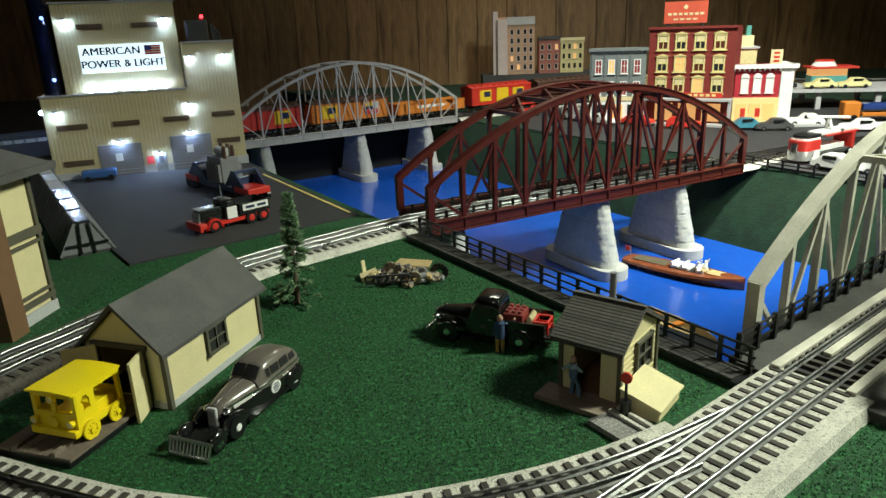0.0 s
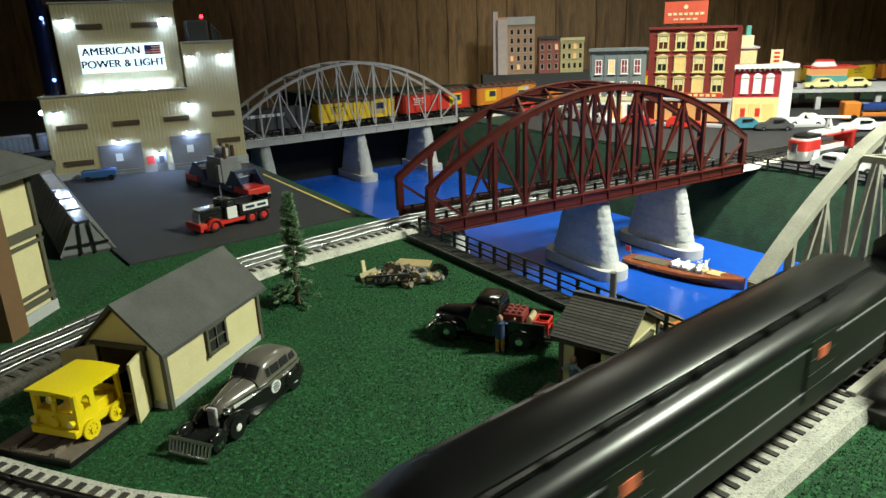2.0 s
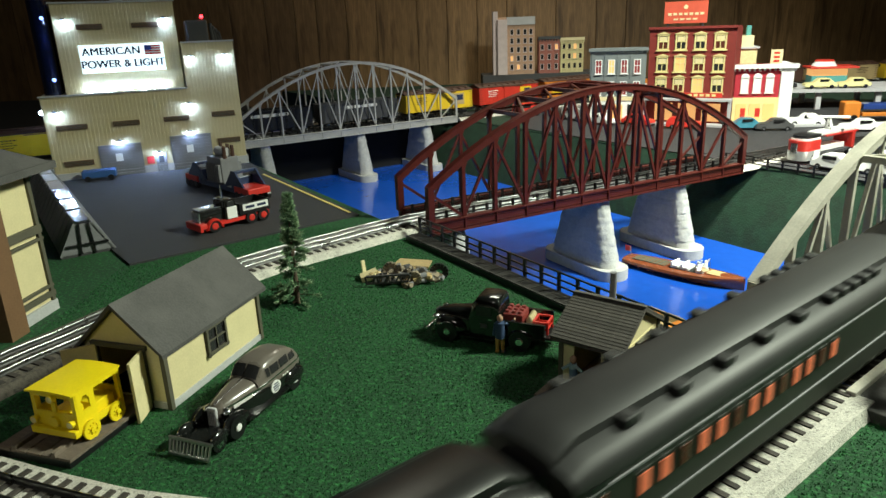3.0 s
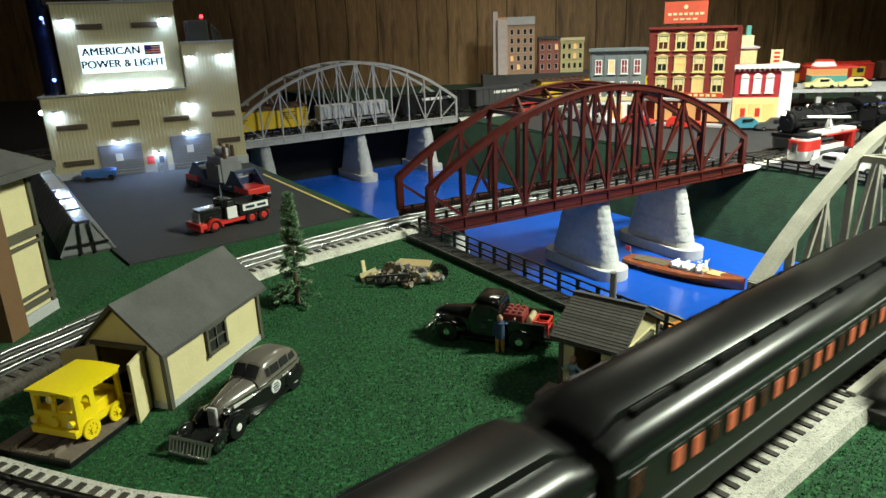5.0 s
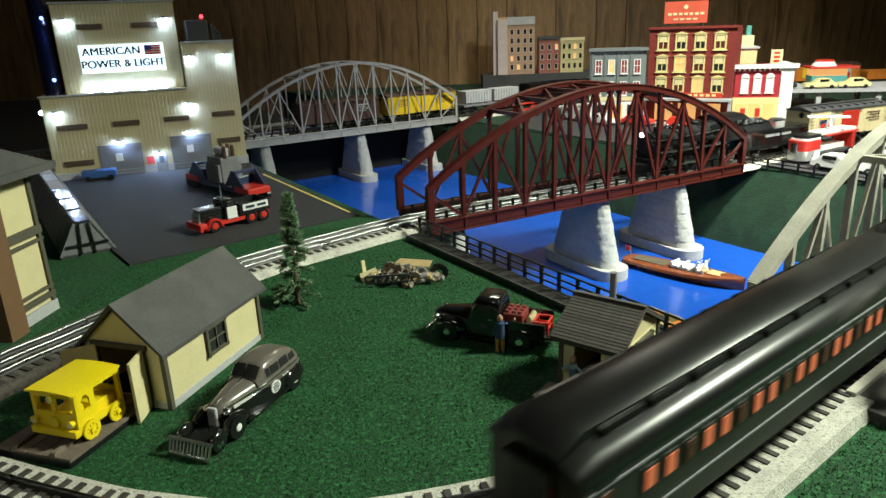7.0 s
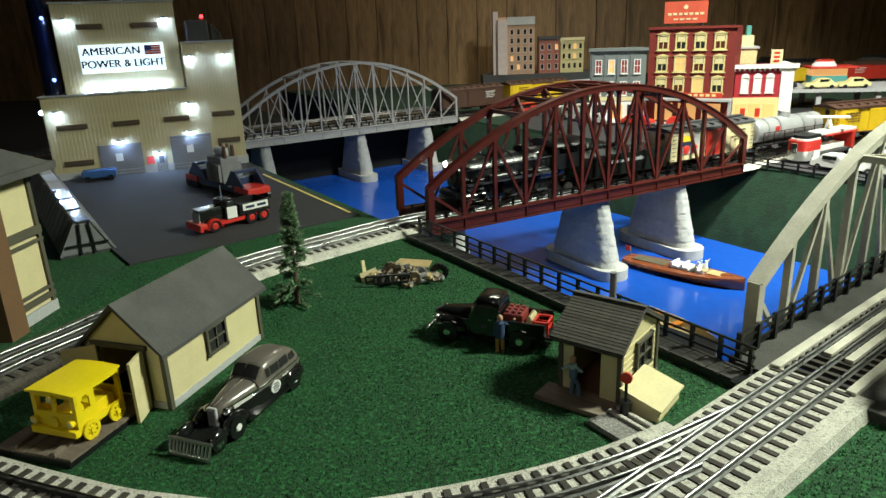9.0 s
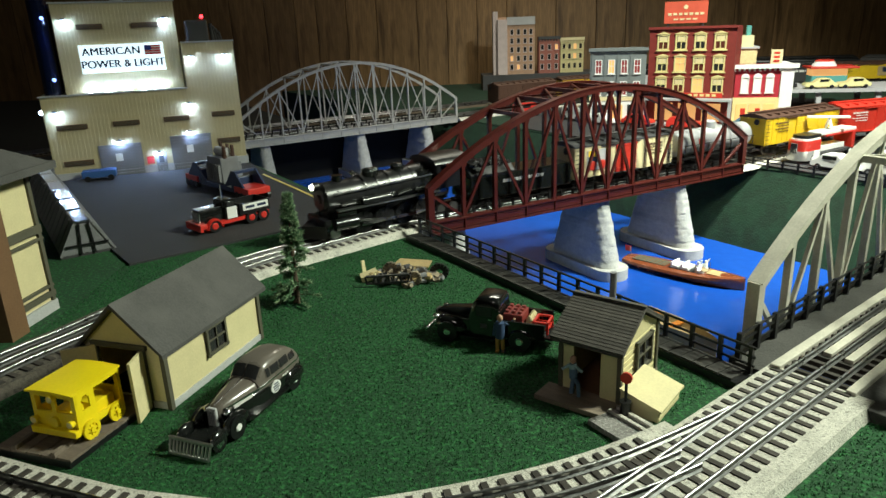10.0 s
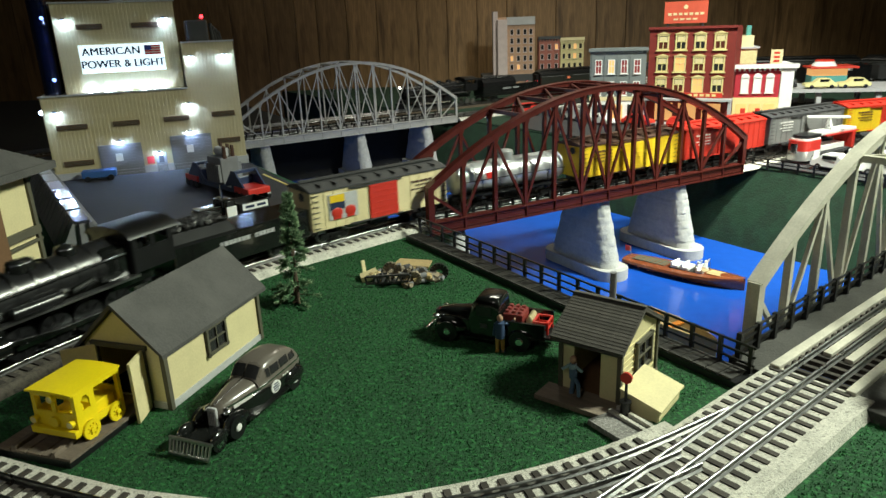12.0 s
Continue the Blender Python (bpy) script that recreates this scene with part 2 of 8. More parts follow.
class Shell:
    """A rounded body: sections (x, half width, foot, top) with squared-off half-oval outlines."""

    def __init__(self, secs, p=0.5, q=0.7):
        self.secs, self.p, self.q = sorted(secs), p, q

    def sec(self, x):
        X = [a[0] for a in self.secs]
        return [float(np.interp(x, X, [a[k] for a in self.secs])) for k in (1, 2, 3)]

    def side(self, x, z, out=0.0):
        w, zb, zt = self.sec(x)
        sn = min(1.0, max(0.0, (z - zb) / (zt - zb))) ** (1 / self.q)
        return w * math.sqrt(1 - sn * sn) ** self.p + out

    def roof(self, x, y, out=0.0):
        w, zb, zt = self.sec(x)
        c = min(1.0, abs(y) / w) ** (1 / self.p)
        return zb + (zt - zb) * math.sqrt(1 - c * c) ** self.q + out

    def mesh(self, n=18):
        bm = bmesh.new()
        rows = []
        for x, w, zb, zt in self.secs:
            ring = []
            for k in range(n + 1):
                a = math.pi * k / n
                c, sn = math.cos(a), math.sin(a)
                ring.append(bm.verts.new((x, math.copysign(abs(c) ** self.p, c) * w if k not in (0, n) else (w if k == 0 else -w), zb + (zt - zb) * sn ** self.q if k not in (0, n) else zb)))
            rows.append(ring)
        for r, t in zip(rows, rows[1:]):
            for i in range(n):
                bm.faces.new((r[i], r[i + 1], t[i + 1], t[i]))
            bm.faces.new((r[0], t[0], t[n], r[n]))
        bm.faces.new(rows[0])
        bm.faces.new(rows[-1][::-1])
        return bm

    def side_patch(self, sy, x0, x1, z0, z1, out=0.0005, n=4):
        """A thin pane laid on the flank."""
        bm = bmesh.new()
        g = [[[bm.verts.new((x0 + (x1 - x0) * i / n, sy * self.side(x0 + (x1 - x0) * i / n, z0 + (z1 - z0) * j / n, o), z0 + (z1 - z0) * j / n)) for o in (out, -0.001)] for j in range(n + 1)] for i in range(n + 1)]
        for i in range(n):
            for j in range(n):
                for o in (0, 1):
                    bm.faces.new((g[i][j][o], g[i + 1][j][o], g[i + 1][j + 1][o], g[i][j + 1][o]))
        return bm

    def roof_patch(self, x0, x1, y0, y1, out=0.0005, n=4):
        bm = bmesh.new()
        g = [[bm.verts.new((x0 + (x1 - x0) * i / n + out, y0 + (y1 - y0) * j / n, self.roof(x0 + (x1 - x0) * i / n, y0 + (y1 - y0) * j / n, out))) for j in range(n + 1)] for i in range(n + 1)]
        for i in range(n):
            for j in range(n):
                bm.faces.new((g[i][j], g[i + 1][j], g[i + 1][j + 1], g[i][j + 1]))
        return bm


def paint(bm, slot):
    """Gives the faces made since the last call this material slot."""
    for f in bm.faces:
        if not f.tag:
            f.material_index, f.tag = slot, True


def pod(c, r, s, floor_z, seg=20):
    """A teardrop mudguard: an oval cut flat below."""
    bm = bmesh.new()
    for v in ball(bm, c, r, s, seg):
        if v.co.x < c[0]:
            v.co.x = c[0] + (v.co.x - c[0]) * 1.25
        v.co.z = max(v.co.z, floor_z)
    return bm


def lettering(name, text, size, material, parent, at, depth=0.0004, spacing=1.0):
    cu = bpy.data.curves.new(name, "FONT")
    cu.body, cu.size, cu.extrude, cu.align_x, cu.align_y, cu.space_character = text, size, depth, "CENTER", "CENTER", spacing
    cu.offset = 0.0
    tmp = new(name + "_tmp", cu)
    me = bpy.data.meshes.new_from_object(tmp.evaluated_get(bpy.context.evaluated_depsgraph_get()))
    bpy.data.objects.remove(tmp)
    # bold strokes: the same letters once more, a stroke's half width aside
    bm = bmesh.new()
    for k in (-1, 0, 1):
        n0 = len(bm.verts)
        bm.from_mesh(me)
        bm.verts.ensure_lookup_table()
        for v in bm.verts[n0:]:
            v.co.x += k * size * 0.032
            v.co.z += k * 0.00005
    bm.to_mesh(me)
    bm.free()
    me.materials.clear()
    me.materials.append(material)
    ob = new(name, me)
    ob.parent, ob.matrix_basis = parent, at
    return ob


# ---- the room and the table ----
X0, X1, Y0, Y1, TOP = -3.2, 5.6, -2.6, 3.4, 1.6
ROOM = [(X0, Y0), (X1, Y0), (X1, Y1), (X0, Y1)]
VX, VY = 0.838, 0.545          # across the river
LEFT_EDGE, RIGHT_EDGE, WATER_Z = 0.485, 1.225, -0.135


def uv(u, v, z=0.0):
    """A place by metres along the river (towards the near end) and across it."""
    return Vector((v * VX + u * VY, v * VY - u * VX, z))


def clip(poly, c, keep_less):
    out = []
    side = [(p[0] * VX + p[1] * VY - c) * (1 if keep_less else -1) for p in poly]
    for i, p in enumerate(poly):
        q, a, b = poly[(i + 1) % len(poly)], side[i], side[(i + 1) % len(poly)]
        if a <= 0:
            out.append(p)
        if (a < 0) != (b < 0):
            t = a / (a - b)
            out.append((p[0] + (q[0] - p[0]) * t, p[1] + (q[1] - p[1]) * t))
    return out


def build_room():
    bm = bmesh.new()
    prism(bm, clip(ROOM, LEFT_EDGE, True), "z", -0.24, 0.0)
    single("ground_west", bm, GRASS, "green grass mat table top beside the river", "ground", "structure")
    bm = bmesh.new()
    prism(bm, clip(ROOM, RIGHT_EDGE, False), "z", -0.24, 0.0)
    single("ground_east", bm, BANK, "green grass mat table top under the town", "ground", "structure")
    bm = bmesh.new()
    prism(bm, clip(clip(ROOM, LEFT_EDGE - 0.02, False), RIGHT_EDGE + 0.02, True), "z", -0.22, WATER_Z)
    single("water", bm, WATER, "bright blue painted river surface", "water", "structure")
    # sloping bank, cut into facets along the river
    bm = bmesh.new()
    rows = []
    for i in range(90):
        u = -2.6 + i * 0.05
        k = [noise.noise(Vector((u * 7, j * 1.7, 3.1))) * 0.008 for j in range(4)]
        rows.append([bm.verts.new(uv(u, v + k[j], z)) for j, (v, z) in enumerate(((RIGHT_EDGE + 0.004, 0.002), (RIGHT_EDGE - 0.02, -0.03), (RIGHT_EDGE - 0.06, -0.09), (RIGHT_EDGE - 0.085, WATER_Z - 0.004)))])
    for a, b in zip(rows, rows[1:]):
        for j in range(3):
            bm.faces.new((a[j], b[j], b[j + 1], a[j + 1]))
    single("river_bank", bm, BANK, "dark green grassy river bank slope", "bank", "structure", smooth=True)
    # matt black sheet added on the grass mat to darken it behind the power station
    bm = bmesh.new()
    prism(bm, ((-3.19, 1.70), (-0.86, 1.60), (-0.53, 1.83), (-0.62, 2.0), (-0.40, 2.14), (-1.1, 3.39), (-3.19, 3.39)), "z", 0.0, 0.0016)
    single("dark_ground_sheet", bm, PITCH, "matt black sheet added over the ground behind the power station", "board", "structure")
    # grass closes the river below the near bridge
    bm = bmesh.new()
    prism(bm, [tuple(uv(u, v).xy) for u, v in ((-0.206, LEFT_EDGE), (1.6, LEFT_EDGE), (1.6, RIGHT_EDGE), (-0.206, RIGHT_EDGE))], "z", -0.21, -0.002)
    single("ground_south", bm, GRASS, "green grass mat beside the near track", "ground", "structure")
    bm = bm_box(((X0 + X1) / 2, (Y0 + Y1) / 2, -0.27), (X1 - X0, Y1 - Y0, 0.05))
    single("floor", bm, FLOORM, "plain board under the layout table", "floor", "structure")
    bm = bm_box(((X0 + X1) / 2, (Y0 + Y1) / 2, TOP + 0.03), (X1 - X0 + 0.2, Y1 - Y0 + 0.2, 0.06))
    single("ceiling", bm, CEIL, "plain dull brown ceiling", "ceiling", "structure")
    for name, c, s in (("wall_south", ((X0 + X1) / 2, Y0 - 0.05, 0.66), (X1 - X0, 0.1, 1.88)),
                       ("wall_west", (X0 - 0.05, (Y0 + Y1) / 2, 0.66), (0.1, Y1 - Y0 + 0.2, 1.88)),
                       ("wall_east", (X1 + 0.05, (Y0 + Y1) / 2, 0.66), (0.1, Y1 - Y0 + 0.2, 1.88))):
        single(name, bm_box(c, s), PANEL, "dark brown wood panelled wall", "wall", "structure")
    north = single("wall_north", bm_box(((X0 + X1) / 2, Y1 + 0.06, 0.66), (X1 - X0, 0.1, 1.88)), PANEL, "dark brown knotty wood panelled wall", "wall", "structure")
    x, rnd = X0, random.Random(5)
    while x < X1:
        w = rnd.choice((0.10, 0.14, 0.19, 0.23, 0.16))
        w = min(w, X1 - x)
        shared("plank", mesh_of("plank", bm_box((0, 0, 0), (w - 0.0025, 0.012, 1.86), bev=0.0015), PANEL), north, pose(x + w / 2, Y1 + 0.002 + rnd.uniform(-0.0012, 0.0012), 0.66))
        x += w


# ---- tracks ----
RT = 0.014                     # rail top over the table


class Path:
    """A smooth line through plan points, by metres along it."""

    def __init__(self, pts, heights=None):
        P = [Vector(p) for p in pts]
        P = [P[0] * 2 - P[1]] + P + [P[-1] * 2 - P[-2]]
        self.p = []
        for i in range(1, len(P) - 2):
            a, b, c, d = P[i - 1:i + 3]
            ta, tb = (c - a) / 2, (d - b) / 2
            for k in range(24):
                t = k / 24
                self.p.append((2 * t ** 3 - 3 * t * t + 1) * b + (t ** 3 - 2 * t * t + t) * ta + (-2 * t ** 3 + 3 * t * t) * c + (t ** 3 - t * t) * tb)
        self.p.append(P[-2])
        self.s = [0.0]
        for a, b in zip(self.p, self.p[1:]):
            self.s.append(self.s[-1] + (b - a).length)
        self.heights = heights

    def at(self, s):
        S, i = self.s, 0
        i = int(np.clip(np.searchsorted(S, s) - 1, 0, len(S) - 2))
        t = (s - S[i]) / (S[i + 1] - S[i])
        q = self.p[i].lerp(self.p[i + 1], t)
        z = RT
        if self.heights:
            z += float(np.interp(s, [h[0] for h in self.heights], [h[1] for h in self.heights]))
        return Vector((q.x, q.y, z))

    def near(self, x, y):
        return self.s[min(range(len(self.p)), key=lambda i: (self.p[i] - Vector((x, y))).length)]

    def placed(self, s, half):
        a, b = self.at(s - half), self.at(s + half)
        d = (b - a).normalized()
        return Matrix.Translation((a + b) / 2) @ Euler((0, -math.asin(d.z), math.atan2(d.y, d.x))).to_matrix().to_4x4()


def line(p, d, *ss):
    return [(p[0] + d[0] * s, p[1] + d[1] * s) for s in ss]


N0, ND = (0.2225, 0.4315), (0.784, 0.621)      # near main line
M0, MD = (-0.040, 0.995), (0.874, 0.486)       # middle line, over the red bridge
B0, BD = (-0.530, 1.812), (0.8473, 0.5311)     # back line, over the silver bridge
PATH_N = Path(line(N0, ND, -4.6, -3, -2, -1, -0.5, 0, 0.5, 1.1) + [(1.45, 1.36), (1.85, 1.62), (2.08, 2.0), (2.02, 2.45), (1.72, 2.78), (1.30, 2.92), (0.90, 2.86)]
              + line((0.069, 2.455), BD, 0.45, 0, -0.4, -0.9, -1.5, -2.2))
S0N = PATH_N.near(*N0)
PATH_N.heights = [(S0N + a, b) for a, b in ((-9, 0), (0.95, 0), (1.45, 0.1), (1.95, 0.1), (2.5, 0), (12, 0))]
PATH_M = Path([(-0.55, -0.25), (-0.52, 0.1), (-0.458, 0.42), (-0.404, 0.558), (-0.368, 0.622), (-0.318, 0.720), (-0.250, 0.818), (-0.146, 0.914)] + line(M0, MD, 0.0, 0.3, 0.62, 0.80)
              + [(0.79, 1.45), (0.95, 1.505), (1.2, 1.545), (1.8, 1.55), (2.6, 1.5), (3.6, 1.45), (5.2, 1.4)])
S0M = PATH_M.near(*M0)
PATH_B = Path(line(B0, BD, -2.6, -1.6, -0.8, -0.3, 0, 0.66, 0.95) + [(0.55, 2.46), (0.85, 2.555), (1.2, 2.59), (1.6, 2.58), (2.2, 2.5), (3.0, 2.4), (5.3, 2.1)])
S0B = PATH_B.near(*B0)
PATH_L = Path([(-0.75, 0.58), (-0.50, 0.460), (-0.328, 0.387), (-0.254, 0.358), (-0.200, 0.341), (-0.09, 0.323), (0.02, 0.340), (0.115, 0.372), (0.2225, 0.4315)])


def ribbon(name, path, a, b, w_top, w_foot, z_top, material, label, category, z_foot=-0.001, shift=0.0):
    bm = bmesh.new()
    n = max(2, int((b - a) / 0.02))
    rows = []
    for i in range(n + 1):
        s = a + (b - a) * i / n
        p, q = path.at(s), path.at(s + 0.004)
        d = (q - p).normalized()
        side = Vector((-d.y, d.x, 0))
        p = p + side * shift
        zt = z_top + p.z - RT
        base = z_foot + p.z - RT
        jit = noise.noise(Vector((s * 40, 1, 2))) * 0.0015
        rows.append([bm.verts.new((p.x + side.x * o, p.y + side.y * o, z)) for o, z in ((w_foot + jit, base), (w_top, zt), (-w_top, zt), (-w_foot + jit, base))])
    for r, t in zip(rows, rows[1:]):
        for j in range(4):
            bm.faces.new((r[j], t[j], t[(j + 1) % 4], r[(j + 1) % 4]))
    bm.faces.new(rows[0])
    bm.faces.new(rows[-1][::-1])
    return single(name, bm, material, label, category, "structure")


def rail_bar(path, a, b, off, w=0.0026, h=0.005, top=RT):
    bm = bmesh.new()
    n = max(2, int((b - a) / 0.015))
    head = [(-w / 2 * math.cos(math.pi * j / 8), top - w / 2 + w / 2 * math.sin(math.pi * j / 8)) for j in range(9)]
    prof = [(-w * 0.8, top - h), (-w * 0.25, top - h * 0.75)] + head + [(w * 0.25, top - h * 0.75), (w * 0.8, top - h)]
    rows = []
    for i in range(n + 1):
        s = a + (b - a) * i / n
        p, q = path.at(s), path.at(s + 0.004)
        d = (q - p).normalized()
        rows.append([bm.verts.new((p.x - d.y * (off + o), p.y + d.x * (off + o), z + p.z - RT)) for o, z in prof])
    k = len(prof)
    for r, t in zip(rows, rows[1:]):
        for j in range(k):
            bm.faces.new((r[j], t[j], t[(j + 1) % k], r[(j + 1) % k]))
    return bm


TIE_ME = {}


def track(name, path, a, b, label, tie_gap=0.0125, ties_as_parts=True, tie_len=0.062, short=0.0):
    tr = thing(name, Matrix.Identity(4), label, "track", "tracks of the layout")
    for off in (-0.0172, 0.0, 0.0172):
        part("rail", rail_bar(path, a, b - (short if off < 0.01 else 0), off), RAIL, tr, "shiny nickel tubular rail", smooth=True)
    if tie_len not in TIE_ME:
        TIE_ME[tie_len] = mesh_of("tie", bm_box((0, 0, 0), (0.0052, tie_len, 0.0036), taper=(0.88, 0.99)), TIE)
    n = int((b - a - short) / tie_gap)
    bm = bmesh.new()
    for i in range(n):
        m = path.placed(a + (i + 0.5) * tie_gap, 0.004)
        m.translation.z -= RT - 0.0072
        if ties_as_parts:
            shared("tie", TIE_ME[tie_len], tr, m)
        else:
            box(bm, (0, 0, 0), (0.0058, tie_len, 0.0036), m)
    if ties_as_parts:
        bm.free()
    else:
        tagged(part("ties", bm, TIE, tr), kind="stuff")
    return tr


def build_tracks():
    e = S0N
    ribbon("ballast_near", PATH_N, e - 1.2, e + 0.088, 0.040, 0.0445, 0.0080, BALLAST, "pale grey grit ballast under the near track", "ballast", shift=-0.0050)
    track("near_track", PATH_N, e - 0.6, e + 0.95, "three-rail toy railway track with dark ties")
    ribbon("ballast_loop", PATH_L, 0.1, PATH_L.s[-1] - 0.055, 0.036, 0.040, 0.0076, BALLAST, "pale grit ballast under the curved siding", "ballast")
    track("curved_track", PATH_L, 0.1, PATH_L.s[-1] - 0.005, "curved three-rail siding with dark ties joining a turnout", 0.0125, short=0.075)
    m = S0M
    mid = PATH_M.near(-0.285, 0.770)
    ribbon("ballast_middle", PATH_M, mid, m - 0.002, 0.036, 0.044, 0.0078, BALLAST, "pale grit ballast under the middle track", "ballast")
    ribbon("roadbed_middle", PATH_M, 0.05, mid, 0.036, 0.044, 0.0076, two_tone(mat("brown_roadbed", (0.115, 0.100, 0.080), 0.9, var=0.35, scale=60, bump=1.0, fine=600), (0.05, 0.045, 0.04), 300, 0.5, 0.68), "dull brown roadbed under the middle track", "ballast")
    track("middle_track", PATH_M, m - 0.95, m + 0.68, "three-rail toy railway track leading over the red bridge", 0.0125)
    ribbon("ballast_town", PATH_M, m + 0.672, m + 1.6, 0.046, 0.052, 0.0055, BALLAST, "pale grit ballast beside the town", "ballast")
    track("town_track", PATH_M, m + 0.68, m + 1.6, "three-rail toy railway track beside the town", 0.0125, False)
    b = S0B
    ribbon("ballast_back", PATH_B, b + 0.672, b + 2.6, 0.05, 0.06, 0.0055, BALLAST, "pale grit ballast under the far track", "ballast")
    ribbon("ballast_far_west", PATH_B, b - 1.6, b - 0.006, 0.05, 0.06, 0.0055, BALLAST, "pale grit ballast under the far track", "ballast")
    track("back_track", PATH_B, b - 1.6, b + 2.6, "far three-rail track over the silver bridge", 0.0125, False)
    # the outermost line, on a dark board trestle where it crosses the river and the other lines
    ribbon("trestle_deck", PATH_N, e + 0.95, PATH_N.s[-1] - 0.5, 0.04, 0.04, 0.006, FLOORM, "dark board roadbed of the outer line", "roadbed", 0.0)
    track("outer_track", PATH_N, e + 0.95, PATH_N.s[-1] - 0.5, "outer three-rail track behind the silver bridge", 0.0125, False)


def lawn_fibres():
    """Short upright fibres of the grass mat round the near buildings."""
    rng = np.random.default_rng(4)
    m = bpy.data.materials.new("flock_fibre")
    m.use_nodes = True
    nt = m.node_tree
    p = nt.nodes["Principled BSDF"]
    p.inputs["Roughness"].default_value = 0.9
    geo, ramp = nt.nodes.new("ShaderNodeNewGeometry"), nt.nodes.new("ShaderNodeValToRGB")
    ramp.color_ramp.elements[0].color, ramp.color_ramp.elements[1].color = (0.005, 0.044, 0.012, 1), (0.024, 0.165, 0.044, 1)
    nt.links.new(geo.outputs["Random Per Island"], ramp.inputs[0])
    nt.links.new(ramp.outputs[0], p.inputs["Base Color"])
    n = 170000
    xy = np.stack([rng.uniform(-0.42, 0.42, n), rng.uniform(0.33, 1.0, n)], 1)
    keep = (xy @ np.array([VX, VY]) < LEFT_EDGE - 0.022) | ((xy[:, 0] > 0.2) & (xy[:, 1] < 0.46))
    keep &= np.abs(xy[:, 0]) < 0.72 * xy[:, 1] + 0.04
    for path, gap in ((PATH_N, 0.051), (PATH_M, 0.046), (PATH_L, 0.041)):
        line_pts = np.array([(q.x, q.y) for q in path.p])
        line_pts = line_pts[(np.abs(line_pts[:, 0]) < 0.7) & (line_pts[:, 1] > 0.1) & (line_pts[:, 1] < 1.2)]
        d = np.full(len(xy), 9.0)
        for a, b in zip(line_pts, line_pts[1:]):
            e = b - a
            if e @ e > 0.02:
                continue
            t = np.clip(((xy - a) @ e) / (e @ e), 0, 1)
            d = np.minimum(d, np.hypot(*(xy - a - t[:, None] * e).T))
        keep &= d > gap
    xy = xy[keep]
    k = len(xy)
    ang, h, w = rng.uniform(0, math.tau, k), rng.uniform(0.0007, 0.0019, k), rng.uniform(0.0003, 0.0006, k)
    lean = rng.normal(0, 0.0006, (k, 2))
    V = np.zeros((k, 3, 3))
    V[:, 0, :2] = xy + np.stack([np.cos(ang), np.sin(ang)], 1) * w[:, None]
    V[:, 1, :2] = xy - np.stack([np.cos(ang), np.sin(ang)], 1) * w[:, None]
    V[:, 2, :2] = xy + lean
    V[:, 2, 2] = h
    me = bpy.data.meshes.new("grass_fibres")
    me.from_pydata(V.reshape(-1, 3).tolist(), [], np.arange(3 * k).reshape(-1, 3).tolist())
    me.materials.append(m)
    tagged(new("grass_fibres", me), "short fuzzy green fibres of the grass mat", "grass", kind="stuff")


build_room()
build_tracks()
lawn_fibres()


# ---- bridges ----
def frame_at(x, y, dx, dy, z=0.0):
    """Local x along (dx, dy), local y to its left, at (x, y)."""
    return Matrix.Translation((x, y, z)) @ Matrix.Rotation(math.atan2(dy, dx), 4, "Z")


